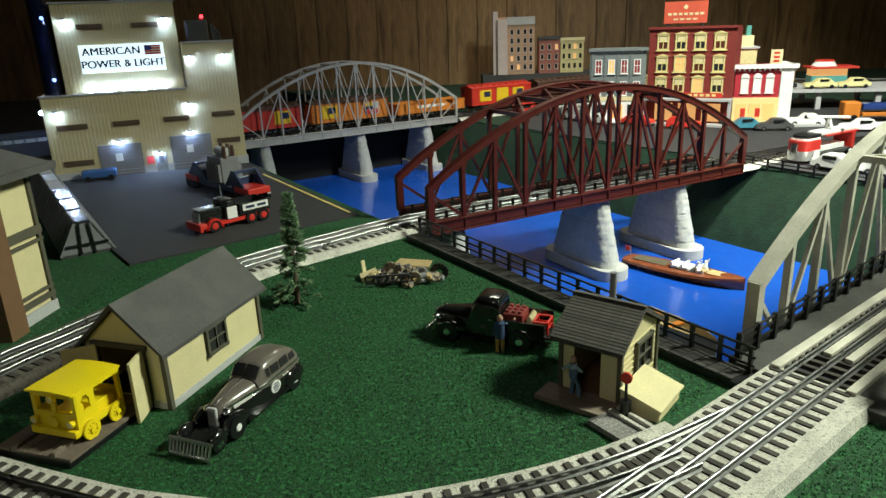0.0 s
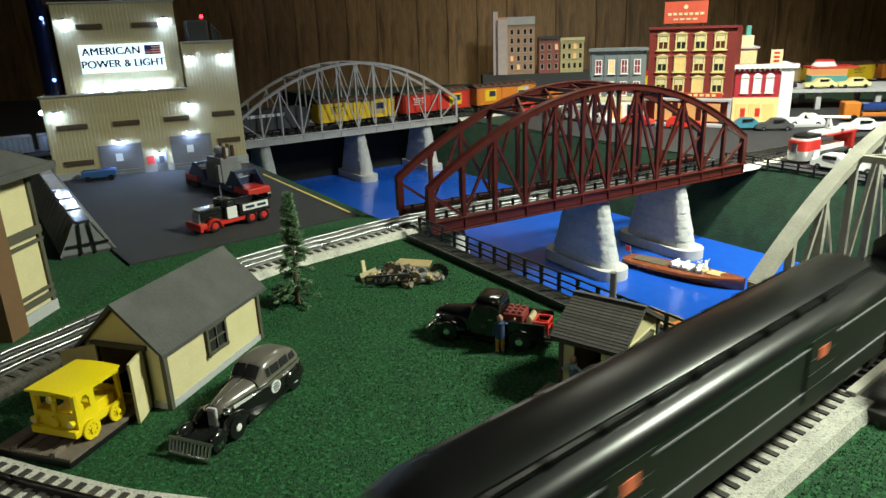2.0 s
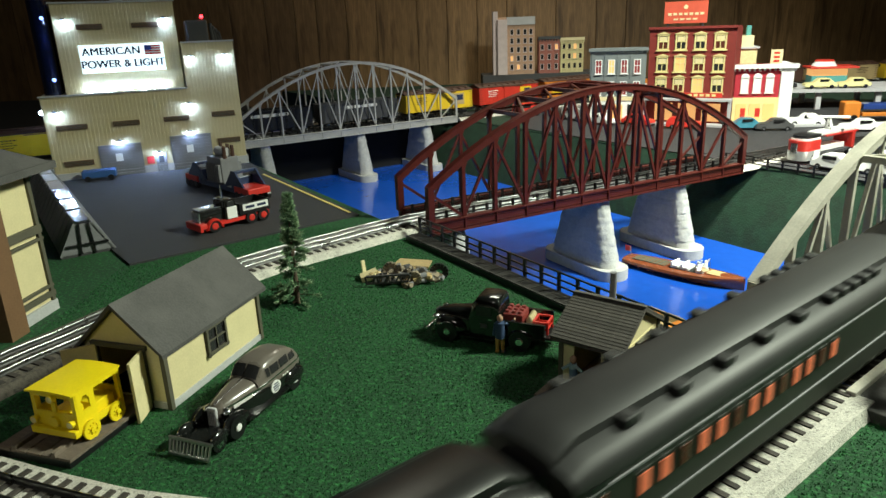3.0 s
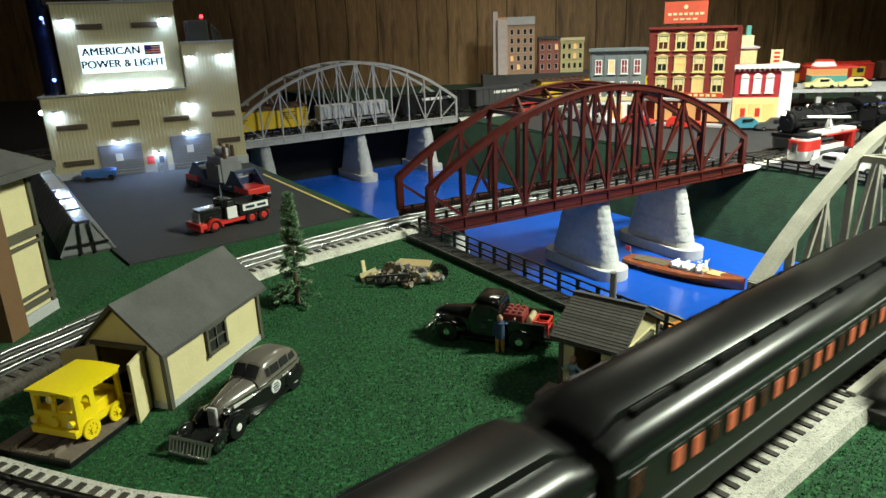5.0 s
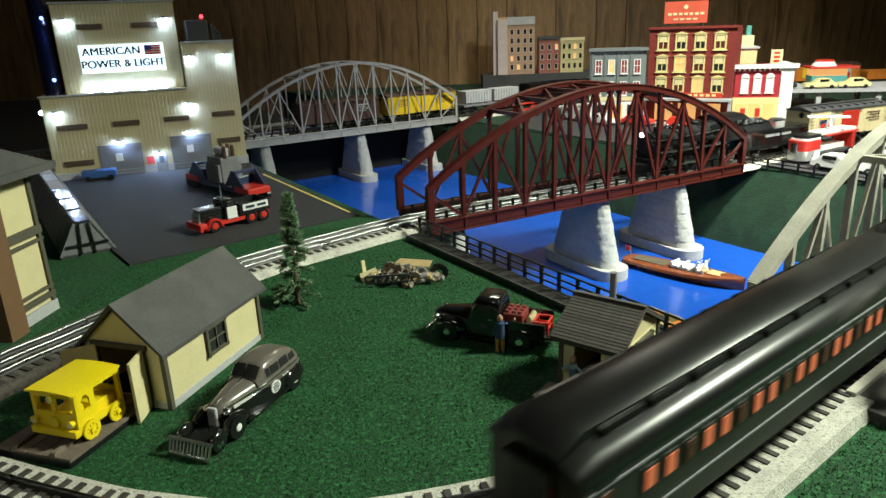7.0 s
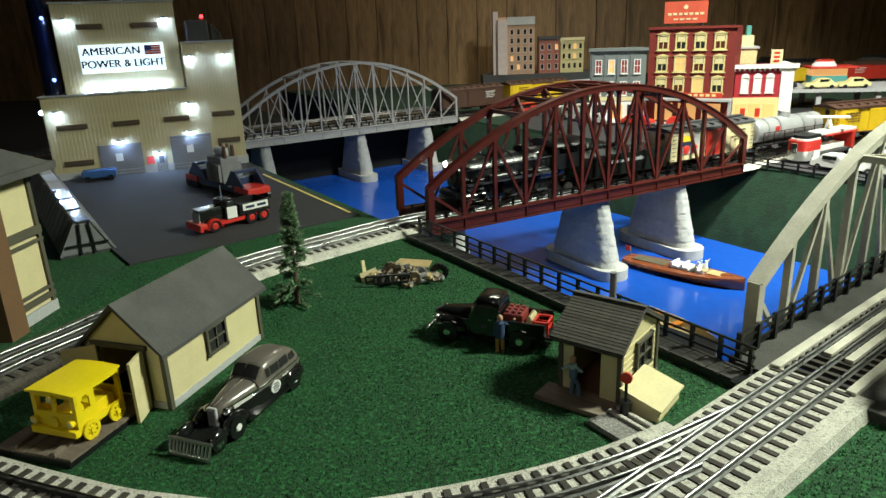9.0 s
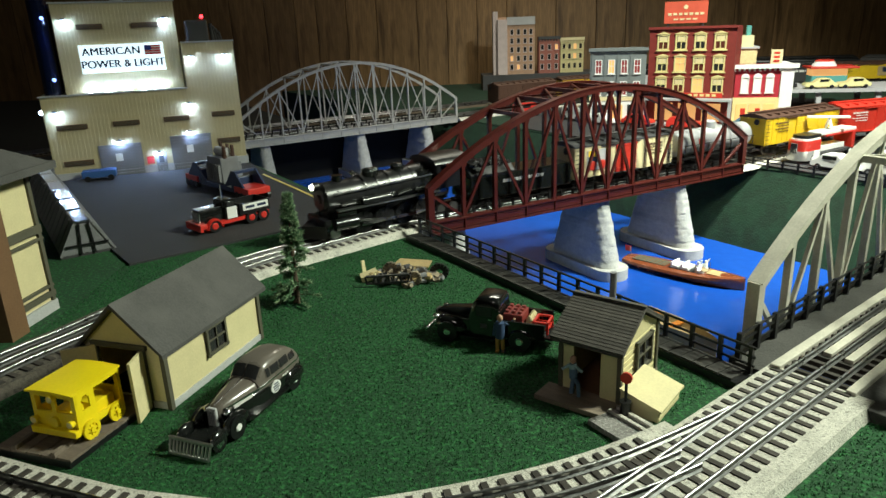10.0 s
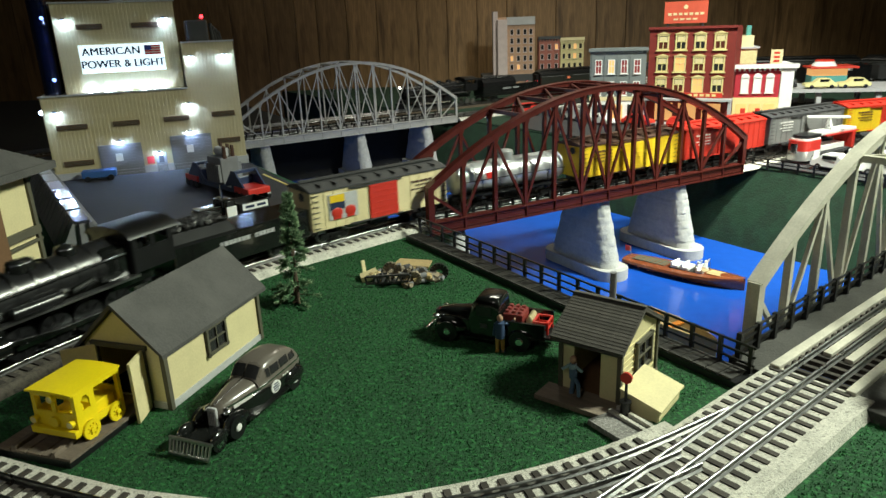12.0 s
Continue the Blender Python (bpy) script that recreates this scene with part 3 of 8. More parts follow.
def truss_bridge(name, p, d, length, half, material, label, panels=12, post_h=0.064, rise=0.116, fence=True, k=1.0, sunk=0.0):
    at = Matrix.Translation((p[0], p[1], 0)) @ Matrix.Rotation(math.atan2(d[1], d[0]), 4, "Z")
    br = thing(name, at, label, "bridge")
    top = lambda u: post_h + rise * 4 * u * (1 - u)
    X = [length * i / panels for i in range(panels + 1)]
    for sy in (-1, 1):
        y = sy * half
        bm = bmesh.new()
        box(bm, (length / 2, y, 0.0065 - sunk), (length, 0.007, 0.017))
        for z in (0.0155, 0.0105, 0.0025, -0.002):
            box(bm, (length / 2, y, z - sunk), (length, 0.013 if z in (0.0155, -0.002) else 0.0092, 0.002 if z in (0.0155, -0.002) else 0.0009))
        for x in X:
            box(bm, (x, y, 0.0065 - sunk), (0.002, 0.012, 0.015))
        part("lower_chord", bm, material, br)
        bm = bmesh.new()
        rows = []
        for i in range(49):
            u = i / 48
            c = Vector((length * u, y, top(u)))
            t = Vector((length, 0, rise * 4 * (1 - 2 * u))).normalized()
            nrm = Vector((-t.z, 0, t.x))
            hw, hh, fw = 0.0048 * k, 0.0042 * k, 0.0064 * k
            prof = ((-hw, -hh), (-hw, hh), (-fw, hh), (-fw, hh + 0.0015), (fw, hh + 0.0015), (fw, hh), (hw, hh), (hw, -hh))
            rows.append([bm.verts.new(c + Vector((0, a, 0)) + nrm * b) for a, b in prof])
        for r, q in zip(rows, rows[1:]):
            for j in range(8):
                bm.faces.new((r[j], q[j], q[(j + 1) % 8], r[(j + 1) % 8]))
        bm.faces.new(rows[0])
        bm.faces.new(rows[-1][::-1])
        part("upper_chord", bm, material, br, smooth=True)
        for i, x in enumerate(X):
            bm = bmesh.new()
            h = top(i / panels)
            w = (0.0105 if i in (0, panels) else 0.0062) * k
            beam(bm, (x, y, 0.014 - sunk), (x, y, h + (0.0042 * k if i in (0, panels) else -0.002)), w, w * 0.9, (1, 0, 0))
            part("end_post" if i in (0, panels) else "post", bm, material, br)
            if i not in (0, panels):
                bm = bmesh.new()
                g = 0.62 * k * k
                prism(bm, ((x - 0.012 * g, h - 0.004), (x + 0.012 * g, h - 0.004), (x + 0.003, h - 0.004 - 0.015 * g), (x - 0.003, h - 0.004 - 0.015 * g)), "y", y - 0.0016, y + 0.0016)
                part("gusset_plate", bm, material, br)
                if not sunk:
                    bm = bmesh.new()
                    prism(bm, ((x - 0.010 * g, 0.015), (x - 0.003, 0.015 + 0.012 * g), (x + 0.003, 0.015 + 0.012 * g), (x + 0.010 * g, 0.015)), "y", y - 0.0016, y + 0.0016)
                    part("gusset_plate", bm, material, br)
        for i in range(panels):
            bm = bmesh.new()
            up = (i % 2 == 0) if i < panels // 2 else (i % 2 == 1)
            foot = 0.016 - sunk
            za, zb = (foot, top((i + 1) / panels) - 0.006) if not up else (top(i / panels) - 0.006, foot)
            if i == 0:
                za, zb = top(0) - 0.006, foot
            if i == panels - 1:
                za, zb = foot, top(1) - 0.006
            beam(bm, (X[i], y, za), (X[i + 1], y, zb), 0.0036 * k, 0.0040 * k)
            if i in (panels // 2 - 1, panels // 2):
                beam(bm, (X[i], y + 0.0008, top(i / panels) - 0.006 if not up else foot), (X[i + 1], y + 0.0008, foot if not up else top((i + 1) / panels) - 0.006), 0.0036 * k, 0.0044 * k)
            part("diagonal", bm, material, br)
        if fence:
            bm = bmesh.new()
            yf = y - sy * 0.017
            for i in range(int(length / 0.024)):
                box(bm, (0.012 + i * 0.024, yf, 0.0155), (0.0038, 0.003, 0.019))
            for z in (0.0105, 0.0165, 0.023):
                box(bm, (length / 2, yf, z), (length, 0.0014, 0.0016))
            part("railing", bm, BLACK, br, "black plastic walkway railing")
    bm = bmesh.new()
    box(bm, (length / 2, 0, 0.001), (length - 0.004, half * 2 - 0.014, 0.005))
    for i in range(int(length / 0.009)):
        box(bm, (0.006 + i * 0.009, 0, 0.0042), (0.0074, half * 2 - 0.016, 0.0015))
    part("deck", bm, DKGREY, br, "dark planked bridge deck")
    for i in range(3, panels - 2):
        bm = bmesh.new()
        z = top(i / panels) + 0.001
        beam(bm, (X[i], -half, z), (X[i], half, z), 0.006 * k, 0.006 * k)
        part("top_strut", bm, material, br)
        if i < panels - 3:
            bm = bmesh.new()
            z2 = top((i + 1) / panels) + 0.001
            beam(bm, (X[i], -half, z), (X[i + 1], half, z2), 0.0032 * k, 0.003 * k)
            beam(bm, (X[i], half, z + 0.0005), (X[i + 1], -half, z2 + 0.0005), 0.0032 * k, 0.003 * k)
            part("top_brace", bm, material, br)
    return br


def pier(p, d, at, half, base_z=WATER_Z, width=0.036, group="stone bridge piers"):
    """A battered pier across the line, with round cutwater ends and a plinth."""
    m = Matrix.Translation((p[0] + d[0] * at, p[1] + d[1] * at, 0)) @ Matrix.Rotation(math.atan2(d[1], d[0]), 4, "Z")
    th = thing("bridge_pier", m @ pose(0, 0, base_z), "pale grey cast stone bridge pier standing in the river", "pier", group)
    top = -0.004 - base_z

    def outline(w, l):
        pts = []
        for s in (-1, 1):
            for k in range(17):
                a = math.pi * k / 16
                pts.append((s * math.cos(a) * w, s * (l + math.sin(a) * w)))
        return pts
    bm = bmesh.new()
    lo, hi = outline(width * 0.62, half + 0.012), outline(width * 0.40, half - 0.012)
    rings = []
    for k in range(46):
        t = k / 45
        z = 0.018 + (top - 0.018) * t
        course = 0.0005 if k % 5 == 4 else 0.0
        ring = []
        for i, (a, b) in enumerate(zip(lo, hi)):
            p = Vector((a[0] + (b[0] - a[0]) * t, a[1] + (b[1] - a[1]) * t, 0))
            out = Vector((p.x, math.copysign(max(abs(p.y) - half * 0.9, 0.0), p.y), 0)).normalized()
            cell = out * (noise.noise(Vector((i * 0.55, k // 5 * 3.7 + at * 90, 4))) * 0.0016 + noise.noise(Vector((i * 1.7, k * 0.9, at * 40))) * 0.0011 - course)
            ring.append(bm.verts.new((p.x + cell.x, p.y + cell.y, z)))
        rings.append(ring)
    n = len(lo)
    for r, q in zip(rings, rings[1:]):
        for i in range(n):
            bm.faces.new((r[i], r[(i + 1) % n], q[(i + 1) % n], q[i]))
    bm.faces.new(rings[-1])
    part("shaft", bm, STONE, th, smooth=True)
    bm = bmesh.new()
    prism(bm, outline(width * 0.85, half + 0.020), "z", 0.0, 0.018)
    part("plinth", bm, STONE, th, "low smooth plinth", smooth=True)


def river_fence(name, v, u0, u1, label, gap=0.0285, planks=True, h=0.024, inward=1):
    """A dark plank walkway with a two-rail fence along a river edge."""
    o = uv(u0, v)
    at = Matrix.Translation(o) @ Matrix.Rotation(math.atan2(-VX, VY), 4, "Z")
    f = thing(name, at, label, "fence")
    L = u1 - u0
    if planks:
        bm = bmesh.new()
        box(bm, (L / 2, -inward * 0.008, 0.003), (L, 0.024, 0.006))
        box(bm, (L / 2, inward * 0.005, -0.004), (L, 0.004, 0.018))
        part("sill_beam", bm, BLACK, f)
        rnd = random.Random(3)
        me = mesh_of("plank", bm_box((0, 0, 0), (0.0115, 0.022, 0.0016)), mat("charcoal_plank", (0.035, 0.033, 0.03), 0.7, var=0.4, random_tint=0.35))
        for i in range(int(L / 0.0125)):
            shared("plank", me, f, pose(0.006 + i * 0.0125, -inward * 0.008, 0.0068 + rnd.uniform(0, 0.0004), 0, 0, rnd.uniform(-1, 1)))
    me = mesh_of("fence_post", bm_box((0, 0, h / 2), (0.0034, 0.003, h)), BLACK)
    for i in range(int(L / gap) + 1):
        shared("fence_post", me, f, pose(min(i * gap, L), inward * 0.004, 0.006 if planks else 0.0))
    for z in (h * 0.3, h * 0.62, h * 0.96):
        bm = bm_box((L / 2, inward * 0.004, z + (0.006 if planks else 0)), (L, 0.0015, 0.0019))
        part("fence_rail", bm, BLACK, f)
    return f


def build_bridges():
    truss_bridge("red_truss_bridge", M0, MD, 0.669, 0.049, RED_STEEL, "oxide-red steel arch truss toy railway bridge over the river")
    for a in (0.05, 0.335, 0.52):
        pier(M0, MD, a, 0.043)
    truss_bridge("silver_truss_bridge", (B0[0], B0[1]), BD, 0.66, 0.05, SILVER, "silver-grey arch truss toy railway bridge far across the river", post_h=0.068, rise=0.122, k=0.66)
    for a in (0.06, 0.34, 0.56):
        pier(B0, BD, a, 0.045, width=0.034)
    q = (N0[0] + ND[0] * 0.118, N0[1] + ND[1] * 0.118)
    truss_bridge("grey_truss_bridge", q, ND, 0.70, 0.068, GREY_STEEL, "pale grey arch truss toy railway bridge over the near river", post_h=0.06, rise=0.116, k=1.1, sunk=0.028, fence=False)
    gs = thing("bridge_guard_rails", frame_at(q[0], q[1], *ND), "pale grey guard planks between the rails of the near bridge", "guard rail")
    for y in (-0.0086, 0.0086):
        part("guard_plank", bm_box((0.360, y, 0.0105), (0.69, 0.0070, 0.0040), bev=0.0008), GREY_STEEL, gs)
    part("edge_plank", bm_box((0.335, 0.0285, 0.0085), (0.74, 0.0085, 0.0060), bev=0.001), GREY_STEEL, gs)
    part("edge_plank", bm_box((0.335, -0.0300, 0.0085), (0.74, 0.0075, 0.0060), bev=0.001), GREY_STEEL, gs)
    WALKWAY = mat("worn_charcoal_walkway", (0.050, 0.048, 0.044), 0.75, var=0.4, scale=60, bump=0.6)
    for sy in (-1, 1):
        wk = thing("bridge_walkway", frame_at(q[0], q[1], *ND), "worn charcoal plank walkway along the near bridge", "walkway")
        part("walkway_deck", bm_box((0.335, sy * 0.0465, 0.0020), (0.76, 0.0270, 0.0100), bev=0.001), WALKWAY, wk)
        part("edge_beam", bm_box((0.335, sy * 0.0615, 0.0010), (0.76, 0.0030, 0.0160)), BLACK, wk)
        me = mesh_of("fence_post", bm_box((0, 0, 0.012), (0.0045, 0.0045, 0.024)), BLACK)
        if sy > 0:
            for i in range(25):
                shared("fence_post", me, wk, pose(-0.040 + i * 0.0305, sy * 0.0575, 0.0080))
            for z in (0.0165, 0.0240, 0.0305):
                part("fence_rail", bm_box((0.335, sy * 0.0575, z), (0.75, 0.0016, 0.0019)), BLACK, wk)
    for a in (0.30, 0.5):
        pier(q, ND, a, 0.05)
    river_fence("river_walkway", LEFT_EDGE - 0.006, -0.80, -0.283, "charcoal plank walkway with black two-rail fence along the grass edge")
    river_fence("town_fence", RIGHT_EDGE + 0.006, -0.83, -0.42, "thin black rail fence along the town side of the river", 0.03, False, 0.02, -1)


build_bridges()


# ---- buildings ----
RIBS = []


def corrugated(bm, x0, x1, z0, z1, y, pitch=0.0075, depth=0.0008, thick=0.004, gaps=()):
    """A ribbed sheet wall in the xz plane, with its ribs proud of y towards -y."""
    n = max(1, round((x1 - x0) / pitch))
    p = (x1 - x0) / n
    box(bm, ((x0 + x1) / 2, y + thick / 2, (z0 + z1) / 2), (x1 - x0, thick, z1 - z0))
    me = mesh_of("wall_rib", bm_box((0, 0, 0), (p * 0.55, depth, z1 - z0), bev=depth * 0.3), TANSIDE)
    for i in range(n):
        RIBS.append((me, pose(x0 + (i + 0.5) * p, y - depth / 2, (z0 + z1) / 2)))


def wall_lamp(parent, x, y, z, drop=0.0):
    bm = bmesh.new()
    cyl(bm, (x, y - 0.001, z + 0.004), (x, y - 0.010, z + 0.004), 0.0014, seg=6)
    cyl(bm, (x, y - 0.010, z + 0.001), (x, y - 0.010, z + 0.006), 0.0066, 0.002, 12)
    lampob = part("wall_lamp", bm, MIDGREY, parent, "small goose-neck wall lamp, lit")
    bm = bmesh.new()
    ball(bm, (x, y - 0.010, z), 0.0058, (1, 1, 0.55), 12)
    part("bulb", bm, LAMPWHITE, lampob, "glaring white bulb")


def power_house():
    th = thing("power_station", frame_at(-0.798, 1.415, 0.925, 0.38), "tan corrugated power station with lit sign and wall lamps", "building")
    D = 0.19
    bm = bmesh.new()
    corrugated(bm, 0.0, 0.388, 0.016, 0.174, 0.0)
    corrugated(bm, 0.283, 0.388, 0.174, 0.267, 0.0)
    part("front_wall", bm, TANSIDE, th, "tan corrugated front wall")
    part("annex", bm_box((0.3355, D / 2 + 0.004, 0.14), (0.103, D - 0.004, 0.25)), TANSIDE, th)
    bm = bmesh.new()
    box(bm, (0.142, D / 2 + 0.004, 0.095), (0.284, D - 0.004, 0.156))
    for x, z, h in ((-0.0006, 0.095, 0.158), (0.2832, 0.221, 0.092)):
        me = mesh_of("wall_rib", bm_box((0, 0, 0), (0.0014, 0.0042, h)), TANSIDE)
        for i in range(24):
            RIBS.append((me, pose(x, 0.008 + i * 0.0077, z)))
    part("main_hall", bm, TANSIDE, th)
    bm = bmesh.new()
    corrugated(bm, 0.047, 0.279, 0.170, 0.352, 0.030)
    box(bm, (0.163, 0.030 + D * 0.35, 0.261), (0.232, D * 0.66, 0.180))
    part("tower", bm, TANSIDE, th)
    for me, m in RIBS:
        shared("wall_rib", me, th, m)
    bm = bmesh.new()
    box(bm, (0.194, 0.0 + D / 2, 0.0085), (0.394, D + 0.006, 0.017))
    part("footing", bm, LTGREY, th, "grey concrete footing")
    bm = bmesh.new()
    box(bm, (0.1395, -0.0016, 0.1745), (0.285, 0.006, 0.003))
    box(bm, (0.3355, -0.0016, 0.268), (0.109, 0.006, 0.003))
    box(bm, (0.163, 0.0285, 0.353), (0.238, 0.006, 0.003))
    part("roof_edging", bm, LTGREY, th)
    sign = part("lit_sign", bm_box((0.166, 0.0265, 0.242), (0.162, 0.006, 0.056), bev=0.001), SIGNWHITE, th, "white back-lit sign board")
    lettering("sign_text_line", "AMERICAN", 0.0215, INK, sign, pose(0.146, 0.0228, 0.256, 90), spacing=1.06)
    lettering("sign_text_line", "POWER & LIGHT", 0.0215, INK, sign, pose(0.166, 0.0228, 0.2305, 90), spacing=1.0)
    part("sign_flag", bm_box((0.2255, 0.0228, 0.256), (0.032, 0.0008, 0.019)), FLAGRED, sign, "small red striped flag picture")
    part("flag_corner", bm_box((0.2165, 0.0222, 0.2605), (0.013, 0.0006, 0.0095)), FLAGBLUE, sign)
    for k in range(3):
        bm = bm_box((0.2255 if k else 0.2325, 0.0222, 0.2615 - k * 0.0052), (0.032 if k else 0.018, 0.0005, 0.0018))
        part("flag_stripe", bm, BARMAT, sign)
    for x in (0.095, 0.13, 0.165, 0.20, 0.235):
        bm = bmesh.new()
        ball(bm, (x, 0.022, 0.180), 0.004, (1.6, 0.8, 0.8), 10)
        part("floodlight", bm, LAMPWHITE, th, "white floodlight under the sign")
    for x0, x1, z in ((0.019, 0.077, 0.111), (0.125, 0.177, 0.111), (0.225, 0.277, 0.112), (0.324, 0.373, 0.115), (0.020, 0.076, 0.0365), (0.33, 0.378, 0.056)):
        vent = part("louvre_vent", bm_box(((x0 + x1) / 2, -0.001, z), (x1 - x0, 0.006, 0.0105)), BROWNTRIM, th, "brown slatted vent")
        for k in range(3):
            part("louvre_slat", bm_box(((x0 + x1) / 2, -0.0046, z - 0.003 + k * 0.003), (x1 - x0 - 0.003, 0.0016, 0.0012)), DARKTRIM, vent)
    for x0, x1 in ((0.088, 0.137), (0.192, 0.244)):
        vent = part("louvre_vent", bm_box(((x0 + x1) / 2, 0.029, 0.306), (x1 - x0, 0.006, 0.0105)), BROWNTRIM, th, "brown slatted vent")
        for k in range(3):
            part("louvre_slat", bm_box(((x0 + x1) / 2, 0.0254, 0.303 + k * 0.003), (x1 - x0 - 0.003, 0.0016, 0.0012)), DARKTRIM, vent)
    for x0, x1, h in ((0.088, 0.172, 0.068), (0.231, 0.316, 0.075)):
        bm = bmesh.new()
        box(bm, ((x0 + x1) / 2, -0.001, h / 2), (x1 - x0, 0.004, h))
        door = part("roller_door", bm, MIDGREY, th, "grey ribbed roller door")
        me = mesh_of("door_slat", bm_box((0, 0, 0), (x1 - x0 - 0.004, 0.0014, h / 15)), MIDGREY)
        for k in range(11):
            shared("door_slat", me, door, pose((x0 + x1) / 2, -0.0034, 0.004 + k * h / 11))
        part("door_notice", bm_box(((x0 + x1) / 2 - 0.004, -0.0046, h * 0.60), (0.014, 0.0008, 0.016)), BARMAT, door)
    door = part("side_door", bm_box((0.208, -0.001, 0.021), (0.022, 0.004, 0.042)), MIDGREY, th, "small grey door")
    part("door_pane", bm_box((0.208, -0.0034, 0.028), (0.010, 0.001, 0.014)), GLASSDARK, door)
    part("notice_board", bm_box((0.186, -0.0022, 0.028), (0.014, 0.001, 0.016)), FLAGRED, th)
    for x, y, z in ((0.132, 0, 0.073), (0.274, 0, 0.080), (0.206, 0, 0.042), (0.281, 0, 0.140), (0.022, 0, 0.141), (0.297, 0, 0.237), (0.366, 0, 0.237), (0.068, 0.03, 0.318), (0.256, 0.03, 0.316)):
        wall_lamp(th, x, y, z)
    for y in (0.03, 0.11):
        bm = bmesh.new()
        ball(bm, (-0.006, y, 0.141), 0.0045, seg=10)
        part("side_bulb", bm, LAMPWHITE, th)
    # rooftop plant beside the tower, and flank stacks with blue lamplight in their colour
    bm = bmesh.new()
    box(bm, (0.320, 0.05, 0.290), (0.045, 0.06, 0.045), bev=0.004)
    for k in range(4):
        cyl(bm, (0.352 + 0.006 * k, 0.045 + 0.004 * k, 0.268), (0.350 + 0.005 * k, 0.045, 0.305 - 0.006 * k), 0.0042, seg=8)
    part("rooftop_plant", bm, DKGREY, th, "grey rooftop machinery")
    bm = bmesh.new()
    ball(bm, (0.333, 0.03, 0.319), 0.0042, seg=10)
    part("beacon", bm, LAMPRED, th, "glowing red roof beacon")
    # this navy carries the blue glints that lamps throw on dark flues
    STACK = mat("blue_lit_gloss", (0.004, 0.007, 0.030), 0.15, coat=0.5)
    for y in (0.05, 0.10, 0.15):
        bm = bmesh.new()
        cyl(bm, (0.022, y, 0.174), (0.022, y, 0.36), 0.017, seg=18)
        part("flue", bm, STACK, th, "glossy dark exhaust flue, blue lamplight put into its colour", smooth=True)
    for z in (0.325, 0.205):
        bm = bmesh.new()
        ball(bm, (0.030, 0.030, z), 0.004, seg=8)
        part("blue_bulb", bm, LAMPBLUE, th)
    bm = bmesh.new()
    cyl(bm, (0.17, 0.10, 0.35), (0.17, 0.10, 0.41), 0.013, seg=16)
    part("chimney", bm, LTGREY, th, smooth=True)


def gable_house(th, W, L, eave, ridge, over, wall_mat, roof_mat, trim):
    """Walls and roof: ridge along local y (0..L), width along x (0..W); the wall at x = 0 and its opening are left to the caller."""
    bm = bmesh.new()
    t = 0.003
    box(bm, (t / 2, L / 2, eave / 2), (t, L, eave))
    box(bm, (W - t / 2, L / 2, eave / 2), (t, L, eave))
    prism(bm, ((t, 0.0), (W - t, 0.0), (W - t, eave), (W / 2, ridge - 0.002), (t, eave)), "y", L - t, L)
    part("wall", bm, wall_mat, th)
    for s in (0, 1):
        bm = bmesh.new()
        k = (ridge - eave) / (W / 2)
        eo = 0.0035 if s else over
        pts = [(W / 2, ridge), (-eo, eave - eo * k), (-eo, eave - eo * k + 0.0035), (W / 2, ridge + 0.004)]
        if s:
            pts = [(W - x, z) for x, z in pts]
        prism(bm, pts, "y", -0.0045, L + over)
        part("roof_slope", bm, roof_mat, th)


def sash_window(parent, at, w, h, material=None, cols=2, rows=2):
    """A framed window; local x across, y out of the wall is -y."""
    bm = bmesh.new()
    for s in (-1, 1):
        box(bm, (s * w / 2, -0.0008, 0), (0.0026, 0.003, h + 0.004))
        box(bm, (0, -0.0008, s * h / 2), (w + 0.004, 0.003, 0.0026))
    fr = part("window", bm, material or DARKTRIM, parent, "dark framed window", at=at)
    part("pane", bm_box((0, 0.0002, 0), (w, 0.0008, h)), GLASSDARK, fr)
    bm = bmesh.new()
    for i in range(1, cols):
        box(bm, (-w / 2 + w * i / cols, -0.001, 0), (0.0013, 0.0014, h))
    for i in range(1, rows):
        box(bm, (0, -0.0011, -h / 2 + h * i / rows), (w, 0.0014, 0.0013))
    part("glazing_bar", bm, material or DARKTRIM, fr)


